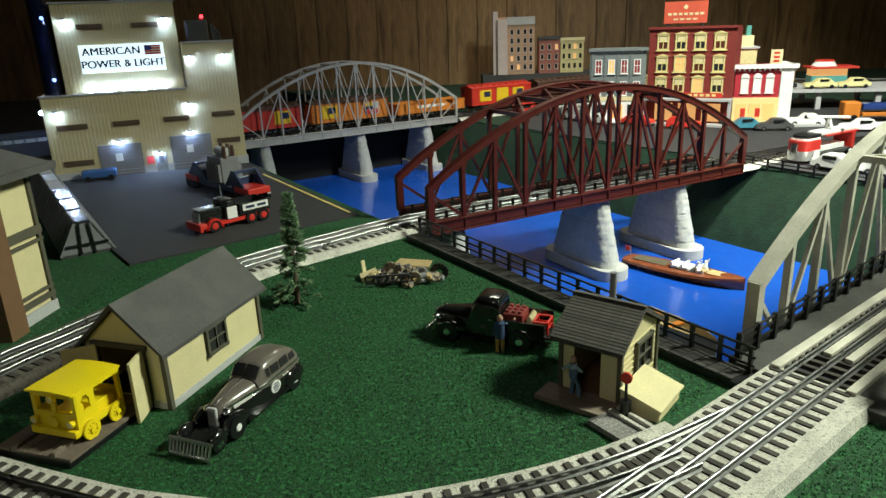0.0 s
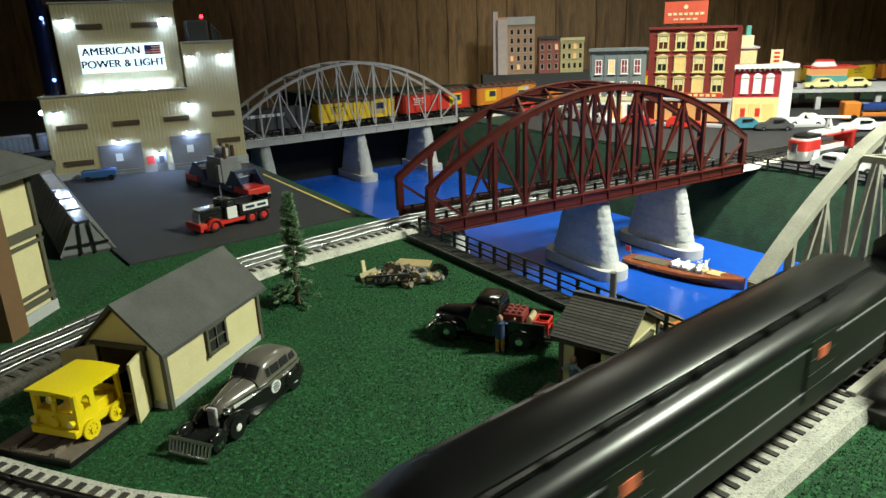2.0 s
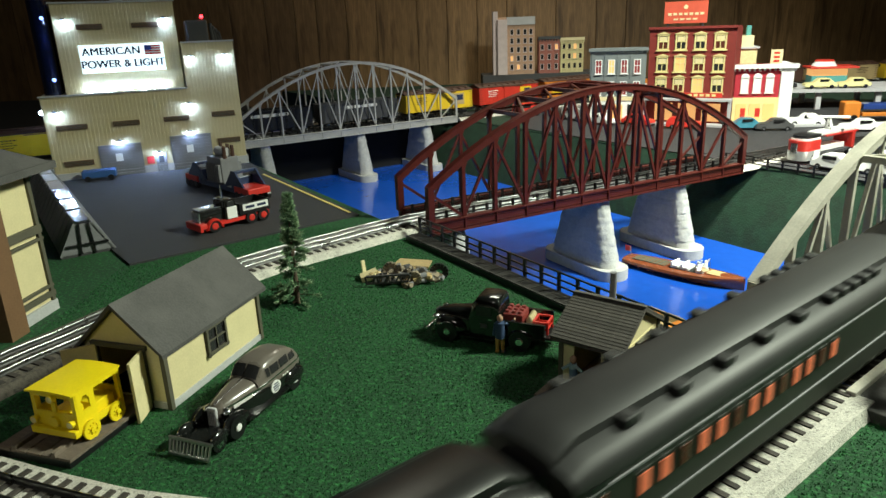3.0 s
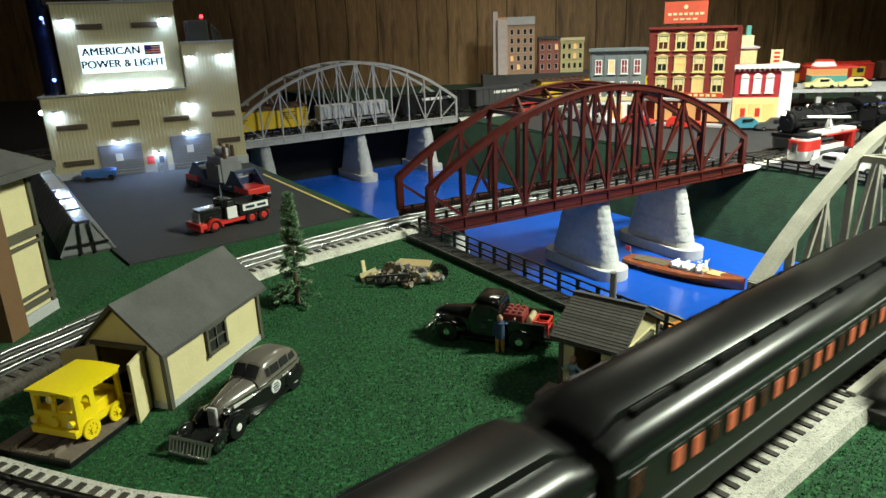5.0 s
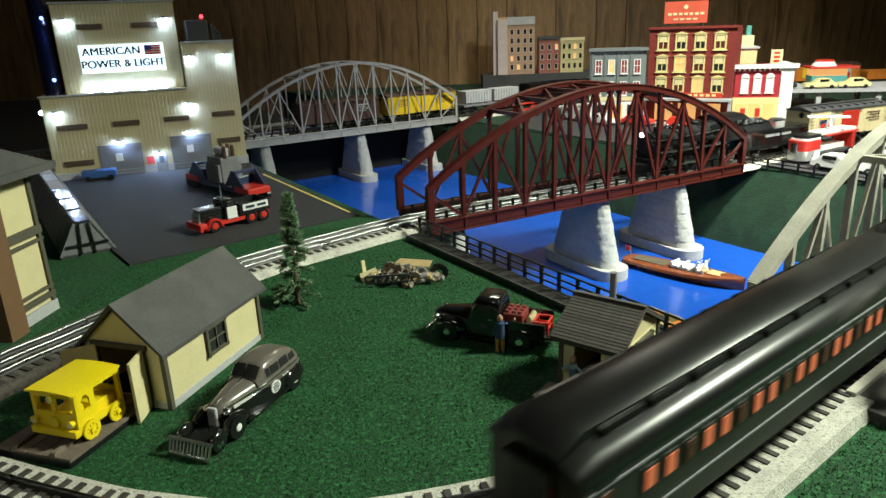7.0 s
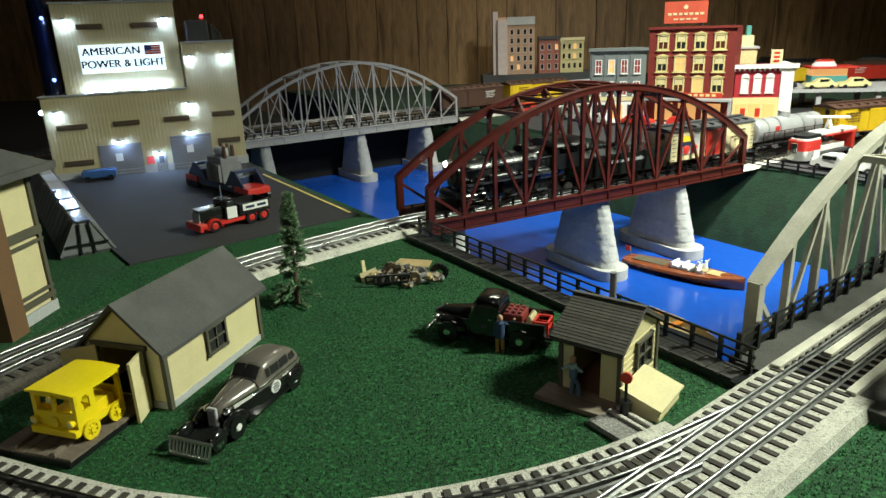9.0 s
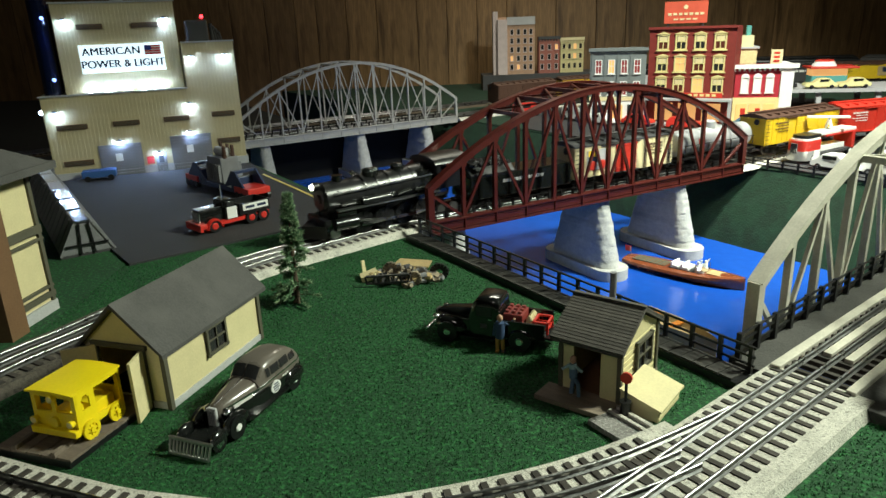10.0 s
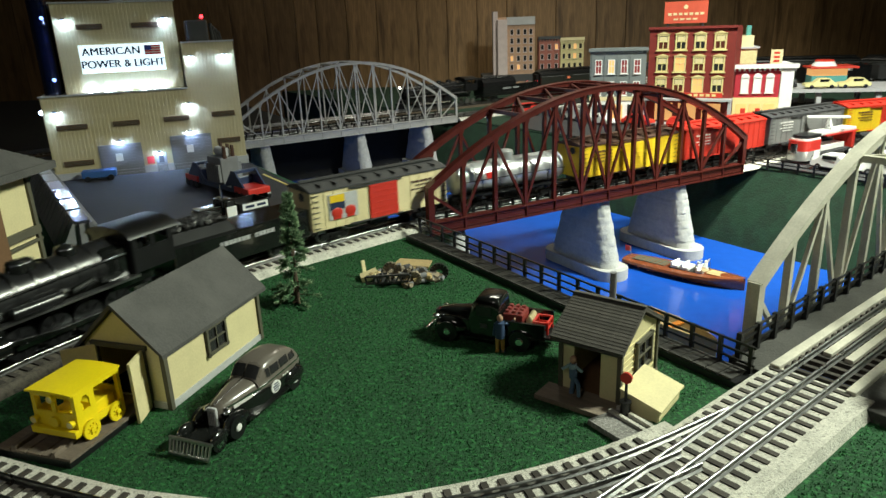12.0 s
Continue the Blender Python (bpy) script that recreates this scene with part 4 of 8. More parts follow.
def motor_shed():
    """Cream shed with grey roof: local y runs back along the long wall, local x from its left wall to the right one."""
    d = Vector((0.31, 0.951)).normalized()
    W, L, E, R = 0.078, 0.134, 0.050, 0.086
    left = Vector((-0.224, 0.491)) - Vector((d.y, -d.x)) * W
    at = Matrix.Translation((left.x, left.y, 0)) @ Matrix.Rotation(math.atan2(d.y, d.x) - math.pi / 2, 4, "Z")
    th = thing("motor_car_shed", at, "cream wooden track-car shed with dark grey roof and open doors", "shed")
    gable_house(th, W, L, E, R, 0.013, CREAM, ROOFGREY, DARKTRIM)
    bm = bmesh.new()      # front gable with the doorway
    a, b, dh = 0.014, 0.060, 0.053
    prism(bm, ((0.0, 0), (a, 0), (a, dh), (b, dh), (b, 0), (W, 0), (W, E), (W / 2, R - 0.002), (0.0, E)), "y", 0.0, 0.003)
    part("front_wall", bm, CREAM, th)
    bm = bmesh.new()
    for x in (a, b):
        box(bm, (x, -0.0012, dh / 2), (0.004, 0.003, dh))
    box(bm, ((a + b) / 2, -0.0012, dh), (b - a + 0.008, 0.003, 0.004))
    part("door_frame", bm, DARKTRIM, th)
    for hx, ang in ((a, 222), (b, -72)):
        bm = bmesh.new()
        m = pose(hx, -0.002, 0, 0, 0, ang)
        box(bm, (0.0125, 0, 0.0265), (0.025, 0.0022, 0.051), m)
        dl = part("door_leaf", bm, CREAM, th, "open cream plank door")
        for z in (0.006, 0.048):
            bm = bmesh.new()
            box(bm, (0.0125, -0.0013, z), (0.022, 0.0012, 0.003), m)
            part("door_batten", bm, CREAM, dl)
    for x in (0, W):
        for y in (0, L):
            part("corner_board", bm_box((x, y, E / 2), (0.0042, 0.0042, E)), DARKTRIM, th)
    bm = bmesh.new()
    box(bm, (W / 2, L / 2, 0.003), (W + 0.003, L + 0.003, 0.006))
    part("plinth", bm, LTGREY, th, "grey concrete plinth")
    sash_window(th, pose(W + 0.0006, 0.066, 0.034, 0, 0, 90), 0.026, 0.024)
    part("inner_floor", bm_box((W / 2, L / 2, 0.0072), (W - 0.008, L - 0.008, 0.001)), BLACK, th)
    # the ramp of planks in front
    rp = thing("plank_ramp", at, "weathered plank ramp before the shed door", "ramp")
    bm = bmesh.new()
    box(bm, (0.027, -0.043, 0.003), (0.066, 0.086, 0.006))
    part("ramp_base", bm, BLACK, rp)
    for i in range(5):
        part("plank", bm_box((-0.0005 + i * 0.0138, -0.043, 0.0065), (0.0128, 0.086, 0.0022)), PLANK, rp)
    for x in (0.010, 0.046):
        part("guide_rail", bm_box((x, -0.043, 0.0092), (0.0035, 0.086, 0.0034)), PLANK, rp)
    return at


def track_speeder(shed_at):
    th = thing("track_speeder", shed_at @ pose(0.0345, -0.0455, 0.0085, 0, 0, -90), "bright yellow track inspection car on the plank ramp", "rail car")
    # local x forward, out of the shed
    H, W, Z = 0.0225, 0.040, 0.0385
    part("floor_pan", bm_box((0, 0, 0.0085), (2 * H, W - 0.002, 0.003)), YELLOW, th)
    bm = bmesh.new()
    holed(bm, (-W / 2, -0.0165, -0.0018, 0.0018, 0.0165, W / 2), (0.006, 0.0225, 0.0345, Z), ((-0.0165, -0.0018, 0.0225, 0.0345), (0.0018, 0.0165, 0.0225, 0.0345)),
          lambda u, v, d: (H - d - (v - 0.006) * 0.03, u, v), 0.0018)
    part("front_panel", bm, YELLOW, th, "yellow front panel with two windscreen openings")
    for sy in (-1, 1):
        bm = bmesh.new()
        cut = [(-0.0198, 0.0035, 0.0130, 0.0350), (0.0085, 0.0160, 0.0225, 0.0315), (0.0100, 0.0145, 0.0315, 0.0335), (-0.0150, 0.0160, 0.006, 0.0085)]
        holed(bm, (-H, -0.0198, -0.0150, 0.0035, 0.0085, 0.0100, 0.0145, 0.0160, H - 0.0018), (0.006, 0.0085, 0.0130, 0.0225, 0.0315, 0.0335, 0.0350, Z), cut,
              lambda u, v, d: (u, sy * (W / 2 - d), v), 0.0016)
        part("side_panel", bm, YELLOW, th, "yellow side panel with small arched window and open doorway")
    bm = bmesh.new()
    holed(bm, (-W / 2 + 0.0016, -0.015, 0.015, W / 2 - 0.0016), (0.007, 0.0230, 0.0340, Z), ((-0.015, 0.015, 0.0230, 0.0340),), lambda u, v, d: (-H + d, u, v), 0.0016)
    part("rear_panel", bm, YELLOW, th)
    bm = bmesh.new()
    prism(bm, [(-W / 2 - 0.0012, Z)] + [((-0.5 + k / 8) * (W + 0.0024), Z + 0.0012 + 0.0012 * math.sin(math.pi * k / 8)) for k in range(9)] + [(W / 2 + 0.0012, Z)], "x", -H - 0.0012, H + 0.0022)
    part("roof", bm, YELLOW, th, "gently crowned yellow roof")
    part("bench", bm_box((-0.009, 0, 0.0145), (0.019, W - 0.0100, 0.010), bev=0.0008), YELLOW, th)
    part("engine_box", bm_box((0.010, 0, 0.0150), (0.012, 0.016, 0.011), bev=0.0008), YELLOW, th)
    part("bumper", bm_box((H + 0.0022, 0, 0.0085), (0.0040, W + 0.001, 0.0055), bev=0.0008), YELLOW, th)
    bm = bmesh.new()
    cyl(bm, (H, 0, 0.0155), (H + 0.0022, 0, 0.0155), 0.0042, seg=16)
    part("nose_badge", bm, YELLOW, th, smooth=True)
    for y, z in ((-0.0165, 0.0165), (0.0165, 0.0165), (0.003, 0.0355)):
        bm = bmesh.new()
        cyl(bm, (H, y, z), (H + 0.0042, y, z), 0.0022, 0.0030, 14)
        lampob = part("headlamp", bm, YELLOW, th, smooth=True)
        bm = bmesh.new()
        ball(bm, (H + 0.0042, y, z), 0.0025, (0.35, 1, 1), 10)
        part("lens", bm, WINYEL, lampob, smooth=True)
    for x in (-0.0128, 0.0128):
        for sy in (-1, 1):
            bm = bmesh.new()
            r, y = 0.0063, sy * 0.0212
            zc = r
            for k in range(24):
                a, b = k * math.tau / 24, (k + 1) * math.tau / 24
                beam(bm, (x + math.cos(a) * r, y, zc + math.sin(a) * r), (x + math.cos(b) * r, y, zc + math.sin(b) * r), 0.003, 0.0018, (0, 1, 0))
            for k in range(8):
                a = k * math.tau / 8
                beam(bm, (x, y, zc), (x + math.cos(a) * r, y, zc + math.sin(a) * r), 0.0018, 0.0013, (0, 1, 0))
            cyl(bm, (x, y - 0.002, zc), (x, y + 0.002, zc), 0.0021, seg=10)
            part("wheel", bm, YELLOW, th, "spoked yellow wheel")


def crossing_shack():
    """Door wall along local x from the corner (0, 0); local y runs back."""
    th = thing("crossing_shanty", frame_at(0.0922, 0.4986, 0.785, -0.62), "cream crossing shanty with brown shingle roof and open doorway", "shanty")
    W, D, E, R = 0.050, 0.073, 0.048, 0.069
    bm = bmesh.new()
    t = 0.0026
    box(bm, (0.0055, t / 2, E / 2), (0.011, t, E))
    box(bm, (W - 0.008, t / 2, E / 2), (0.016, t, E))
    box(bm, (0.0225, t / 2, E - 0.002), (0.024, t, 0.004))
    part("door_wall", bm, CREAM, th)
    for x, n in ((0.0, "gable_wall"), (W - t, "gable_wall")):
        bm = bmesh.new()
        prism(bm, ((t, 0.0), (D - t, 0.0), (D - t, E), (D / 2, R - 0.002), (t, E)), "x", x, x + t)
        gable = part(n, bm, CREAM, th)
        me = mesh_of("clapboard_edge", bm_box((0, 0, 0), (0.0007, D - 0.008, 0.0009)), CREAM)
        for k in range(9):
            shared("clapboard_edge", me, gable, pose(x + (t + 0.0003 if x else -0.0003), D / 2, 0.004 + k * 0.0052))
    part("back_wall", bm_box((W / 2, D - t / 2, E / 2), (W, t, E)), CREAM, th)
    part("inner_floor", bm_box((W / 2, D / 2, 0.0045), (W - 0.006, D - 0.006, 0.001)), BROWNTRIM, th)
    for x in (0, W):
        for y in (0, D):
            part("corner_board", bm_box((x, y, E / 2), (0.0036, 0.0036, E)), DARKTRIM, th)
    sash_window(th, pose(W + 0.0008, 0.043, 0.030, 0, 0, 90), 0.029, 0.025)
    # shingled slopes: courses of boards
    for s in (0, 1):
        k = (R - E) / (D / 2)
        over = 0.005
        bm = bmesh.new()
        pts = [(D / 2, R), (-over, E - over * k), (-over, E - over * k + 0.002), (D / 2, R + 0.0024)]
        if s:
            pts = [(D - y, z) for y, z in pts]
        prism(bm, pts, "x", -0.008, W + 0.004)
        slope = part("roof_slope", bm, SHINGLE, th, "brown-grey shingled roof slope")
        run = math.hypot(D / 2 + over, (D / 2 + over) * k)
        for i in range(15):
            u = (i + 0.5) / 15
            y, z = -over + (D / 2 + over) * u, E - over * k + (D / 2 + over) * k * u + 0.0032
            a = math.degrees(math.atan(k))
            m = pose(W / 2 - 0.002, D - y if s else y, z, -a if s else a, 0, 0)
            shared("shingle_course", mesh_of("shingle_course", bm_box((0, 0, 0), (W + 0.0125, run / 15 * 1.12, 0.0013), m=pose(0, 0, 0, -5 if not s else 5)), SHINGLE), slope, m)
    part("ridge_cap", bm_box((W / 2 - 0.002, D / 2, R + 0.0035), (W + 0.0125, 0.004, 0.002)), SHINGLE, th)
    bm = bmesh.new()
    box(bm, (W / 2 - 0.005, -0.012, 0.0020), (W + 0.012, 0.024, 0.004))
    box(bm, (W / 2, D / 2, 0.0015), (W + 0.004, D + 0.004, 0.003))
    part("porch_floor", bm, PLANK, th, "brown plank porch floor")
    bm = bmesh.new()
    cyl(bm, (0.0070, D + 0.006, 0.0), (0.0070, D + 0.006, 0.079), 0.0030, seg=14)
    part("stove_pipe", bm, MIDGREY, th, smooth=True)
    # coal bin against the side wall
    cb = thing("coal_bin", frame_at(0.0922, 0.4986, 0.785, -0.62), "cream lidded coal bin beside the shanty", "bin")
    bm = bmesh.new()
    prism(bm, ((W + 0.003, 0.0), (W + 0.033, 0.0), (W + 0.033, 0.0105), (W + 0.003, 0.019)), "y", -0.004, 0.040)
    bx = part("bin_box", bm, CREAM, cb)
    for i in range(3):
        part("plank", bm_box((W + 0.0332, 0.018, 0.002 + i * 0.0036), (0.0008, 0.042, 0.0028)), CREAM, bx)
    bm = bmesh.new()
    prism(bm, ((W + 0.003, 0.0192), (W + 0.036, 0.0098), (W + 0.036, 0.0112), (W + 0.003, 0.0208)), "y", -0.006, 0.042)
    part("bin_lid", bm, CREAM, cb)
    # a figure leaning in the doorway, plain shapes
    bm = bmesh.new()
    for a, b, r in (((0.0125, -0.006, 0.004), (0.0140, -0.006, 0.0190), 0.0019), ((0.0150, -0.006, 0.0190), (0.0215, -0.012, 0.0165), 0.0019), ((0.0215, -0.012, 0.0165), (0.0225, -0.013, 0.0070), 0.0016),
                    ((0.0142, -0.006, 0.0180), (0.0135, -0.006, 0.0275), 0.0034)):
        cyl(bm, a, b, r, r * 0.9, 10)
    paint(bm, 0)
    for a, b, r in (((0.0160, -0.006, 0.0285), (0.0225, -0.008, 0.0265), 0.0014), ((0.0110, -0.006, 0.0285), (0.0055, -0.009, 0.0245), 0.0014), ((0.0135, -0.006, 0.0265), (0.0135, -0.006, 0.0305), 0.0033)):
        cyl(bm, a, b, r, r * 0.9, 10)
    paint(bm, 1)
    ball(bm, (0.0135, -0.006, 0.0338), 0.0029, (1, 1, 1.2), 12)
    paint(bm, 2)
    fg = single("railway_figurine", bm, mat("faded_denim", (0.09, 0.15, 0.24), 0.7), "small painted toy figure in blue overalls leaning in the doorway", "figurine", at=th.matrix_basis.copy(), smooth=True)
    fg.data.materials.append(mat("pale_blue_shirt", (0.28, 0.40, 0.46), 0.7))
    fg.data.materials.append(SKIN)


def grit_pad():
    bm = bmesh.new()
    prism(bm, ((0.103, 0.446), (0.127, 0.409), (0.158, 0.421), (0.133, 0.462)), "z", 0.0, 0.0045)
    pad = thing("grit_pad", Matrix.Identity(4), "grey grit switch-motor housing beside the turnout", "switch housing")
    part("slab", bm, two_tone(mat("grey_housing_grit", (0.22, 0.21, 0.20), 0.85, var=0.35, scale=60, bump=1.0, fine=600), (0.40, 0.39, 0.36), 420, 0.52, 0.68), pad)
    for k in (0.62, 0.86):
        bm = bmesh.new()
        a, b = Vector((0.103, 0.446, 0.0052)).lerp(Vector((0.133, 0.462, 0.0052)), k), Vector((0.127, 0.409, 0.0052)).lerp(Vector((0.158, 0.421, 0.0052)), k)
        beam(bm, a, b, 0.0030, 0.0034)
        part("ridge_bar", bm, BALLAST, pad, "pale raised ridge")
    th = thing("switch_stand", pose(0.1325, 0.4525, 0.0045), "black switch stand with round red target", "switch stand")
    bm = bmesh.new()
    cyl(bm, (0, 0, 0), (0, 0, 0.009), 0.0042, 0.0034, 12)
    cyl(bm, (0, 0, 0.009), (0, 0, 0.0105), 0.0045, seg=12)
    part("base", bm, BLACK, th, smooth=True)
    bm = bmesh.new()
    cyl(bm, (0, 0, 0.01), (0, 0, 0.030), 0.0012, seg=8)
    part("mast", bm, BLACK, th)
    bm = bmesh.new()
    cyl(bm, (-0.0008, -0.0012, 0.030), (0.0004, 0.0008, 0.030), 0.0044, seg=24)
    part("target_disc", bm, FIRERED, th, "round red target disc")


def car(name, at, L, W, H, label, body, roof_m=None, category="car", style="sedan", group=""):
    """A small die-cast car; local x forward."""
    th = thing(name, at, label, category, group)
    h = H * 0.55
    prof = {"sedan": ((-0.5, 0.16), (-0.5, 0.5), (-0.40, 0.60), (-0.26, 0.98), (0.05, 1.0), (0.2, 0.62), (0.44, 0.55), (0.5, 0.42), (0.5, 0.16)),
            "van": ((-0.5, 0.16), (-0.5, 0.95), (-0.46, 1.0), (0.30, 1.0), (0.42, 0.62), (0.5, 0.5), (0.5, 0.16)),
            "wagon": ((-0.5, 0.16), (-0.5, 0.55), (-0.43, 0.9), (-0.36, 0.98), (0.02, 1.0), (0.12, 0.66), (0.42, 0.60), (0.47, 0.5), (0.47, 0.16))}[style]
    bm = bmesh.new()
    vs = prism(bm, [(x * L, z * H) for x, z in prof], "y", -W / 2, W / 2)
    for v in vs:
        if v.co.z > 0.6 * H:
            v.co.y *= 0.78
    bmesh.ops.bevel(bm, geom=bm.edges[:], offset=H * 0.05, segments=2, affect="EDGES")
    part("body", bm, body, th, smooth=True)
    for sy in (-1, 1):
        bm = bmesh.new()
        vs = box(bm, (-0.10 * L, sy * W * 0.44, H * 0.78), (0.30 * L, W * 0.03, H * 0.22))
        for v in vs:
            v.co.y = sy * (W * 0.5 - (v.co.z - 0.55 * H) / (0.45 * H) * W * 0.105 + 0.0002)
        part("side_window", bm, GLASSDARK, th)
    for x in (-0.32 * L, 0.30 * L):
        for sy in (-1, 1):
            bm = bmesh.new()
            cyl(bm, (x, sy * W * 0.38, H * 0.19), (x, sy * W * 0.51, H * 0.19), H * 0.19, seg=14)
            wheel = part("wheel", bm, BLACK, th, smooth=True)
            bm = bmesh.new()
            cyl(bm, (x, sy * W * 0.50, H * 0.19), (x, sy * W * 0.525, H * 0.19), H * 0.09, seg=10)
            part("hubcap", bm, CHROME, wheel)
    for x, n in ((0.5 * L, "front_bumper"), (-0.5 * L, "rear_bumper")):
        part(n, bm_box((x, 0, H * 0.24), (L * 0.025, W * 0.92, H * 0.07)), CHROME, th)
    return th


def fender(bm, x, y, r, w, a0=-15, a1=195, flare=1.25):
    """A rounded mudguard over a wheel."""
    n = 12
    rows = []
    for i in range(n + 1):
        a = radians(a0 + (a1 - a0) * i / n)
        c, s = math.cos(a), math.sin(a)
        k = flare if i in (0, n) else 1.0
        rows.append([bm.verts.new((x + c * rr * k, y + o, r * 0.9 + s * rr)) for rr, o in ((r * 1.12, -w / 2), (r * 1.30, -w / 2 * 0.5), (r * 1.34, w / 2 * 0.3), (r * 1.14, w / 2), (r * 1.0, w / 2 * 0.9), (r * 1.0, -w / 2 * 0.9))])
    for p, q in zip(rows, rows[1:]):
        for j in range(6):
            bm.faces.new((p[j], q[j], q[(j + 1) % 6], p[(j + 1) % 6]))
    bm.faces.new(rows[0])
    bm.faces.new(rows[-1][::-1])


def vintage_wheels(th, xs, y, r, tyre=BLACK, hub=CHROME, w=0.006):
    for x in xs:
        for sy in (-1, 1):
            bm = bmesh.new()
            cyl(bm, (x, sy * (y - w / 2), r), (x, sy * (y + w / 2), r), r, seg=20)
            wh = part("wheel", bm, tyre, th, smooth=True)
            bm = bmesh.new()
            cyl(bm, (x, sy * (y + w / 2 - 0.0004), r), (x, sy * (y + w / 2 + 0.001), r), r * 0.45, r * 0.3, seg=12)
            part("hubcap", bm, hub, wh)


def rail_sedan():
    th = thing("hi_rail_sedan", frame_at(-0.1596, 0.4885, -0.375, -0.927), "taupe and black vintage inspection sedan with rail pilot on grass", "car")
    TAUPE = mat("warm_grey_paint", (0.135, 0.118, 0.100), 0.30, var=0.05, coat=0.5, bump=0.02)
    low = Shell([(-0.0545, 0.0120, 0.0075, 0.0180), (-0.0525, 0.0150, 0.007, 0.0215), (-0.045, 0.0168, 0.007, 0.0226), (0.004, 0.0170, 0.007, 0.0226), (0.020, 0.0128, 0.007, 0.0220), (0.0405, 0.0072, 0.008, 0.0195)], 0.30, 0.35)
    part("lower_body", low.mesh(), BLACKGLOSS, th, "glossy black lower body", smooth=True)
    hood = Shell([(0.0020, 0.0140, 0.019, 0.0292), (0.012, 0.0125, 0.019, 0.0287), (0.026, 0.0098, 0.018, 0.0276), (0.036, 0.0076, 0.017, 0.0260), (0.0405, 0.0060, 0.016, 0.0240), (0.0420, 0.0045, 0.016, 0.0215)], 0.62, 0.75)
    part("hood", hood.mesh(), TAUPE, th, "taupe painted long hood", smooth=True)
    cabin = Shell([(-0.0545, 0.0110, 0.017, 0.0205), (-0.0530, 0.0138, 0.017, 0.0260), (-0.0490, 0.0154, 0.017, 0.0318), (-0.0430, 0.0161, 0.017, 0.0362), (-0.0350, 0.0164, 0.017, 0.0388), (-0.0240, 0.0165, 0.017, 0.0401), (-0.0120, 0.0165, 0.017, 0.0403), (-0.0060, 0.0163, 0.017, 0.0393), (-0.0030, 0.0160, 0.017, 0.0378), (0.0050, 0.0150, 0.017, 0.0290)], 0.42, 0.62)
    part("cabin", cabin.mesh(24), TAUPE, th, "taupe rounded cabin roof", smooth=True)
    for sy in (-1, 1):
        for x0, x1 in ((-0.0045, -0.0085), (-0.0098, -0.0205), (-0.0222, -0.0335), (-0.0352, -0.0440)):
            part("side_window", cabin.side_patch(sy, x0, x1, 0.0275, 0.0345 if x1 > -0.04 else 0.0330), GLASSDARK, th, smooth=True)
        a = -0.0006 if sy < 0 else 0.0006
        part("windscreen", cabin.roof_patch(0.0040, -0.0032, a, sy * 0.0118), GLASSDARK, th, smooth=True)
        bm = bmesh.new()
        rows = []
        for i in range(13):
            x = -0.052 + i * 0.0075
            y = sy * (max(low.side(x, 0.019), cabin.side(x, 0.0235) if x < 0.004 else hood.side(x, 0.0225)) + 0.0003)
            z = 0.0240 - max(0, x) * 0.05
            rows.append([bm.verts.new((x, y + a, z + b)) for a, b in ((-0.0005, -0.0005), (0.0005, -0.0005), (0.0005, 0.0005), (-0.0005, 0.0005))])
        for r, t in zip(rows, rows[1:]):
            for k in range(4):
                bm.faces.new((r[k], r[(k + 1) % 4], t[(k + 1) % 4], t[k]))
        part("chrome_strip", bm, CHROME, th)
        part("mudguard", pod((0.036, sy * 0.0138, 0.0105), 0.0105, (1.25, 0.52, 0.82), 0.0080), BLACKGLOSS, th, smooth=True)
        part("mudguard", pod((-0.038, sy * 0.0158, 0.0105), 0.0105, (1.25, 0.40, 0.80), 0.0080), BLACKGLOSS, th, smooth=True)
        bm = bmesh.new()
        prism(bm, ((0.028, 0.0080), (0.020, 0.0062), (-0.030, 0.0062), (-0.030, 0.0078), (0.018, 0.0078), (0.026, 0.0100)), "y", sy * 0.0172 - 0.0026, sy * 0.0172 + 0.0026)
        part("running_board", bm, BLACKGLOSS, th)
        bm = bmesh.new()
        cyl(bm, (-0.0125, sy * 0.0168, 0.0158), (-0.0125, sy * 0.0178, 0.0158), 0.0050, seg=24)
        for v in bm.verts:
            v.co.x = -0.0125 + (v.co.x + 0.0125) * 1.25
        em = part("door_emblem", bm, WHITE, th, "white oval door emblem with dark bars")
        for k in range(4):
            part("emblem_bar", bm_box((-0.0125, sy * 0.0180, 0.0128 + k * 0.002), (0.0080 if k in (1, 2) else 0.0056, 0.0005, 0.0008)), INK, em)
        bm = bmesh.new()
        beam(bm, (0.030, sy * (hood.side(0.030, 0.0200) + 0.0006), 0.0198), (0.013, sy * (hood.side(0.013, 0.0205) + 0.0016), 0.0212), 0.0009, 0.0026)
        part("hood_lettering", bm, BARMAT, th, "pale lettering strip on the hood")
        for k in range(3):
            part("door_lettering", bm_box((-0.0235 - k * 0.0030, sy * 0.0174, 0.0200 - (k % 2) * 0.0004), (0.0022, 0.0006, 0.0011)), BARMAT, th)
        part("door_handle", bm_box((-0.0060, sy * 0.0174, 0.0212), (0.0030, 0.0008, 0.0006)), CHROME, th)
    vintage_wheels(th, (0.038, -0.038), 0.0155, 0.0092, hub=WHITE, w=0.0055)
    bm = bmesh.new()
    beam(bm, (0.004, 0, 0.0297), (0.0395, 0, 0.0256), 0.0008, 0.0008)
    part("hood_strip", bm, CHROME, th)
    bm = bmesh.new()
    box(bm, (0.0428, 0, 0.0155), (0.0028, 0.0090, 0.0185), taper=(0.9, 0.85), bev=0.0008)
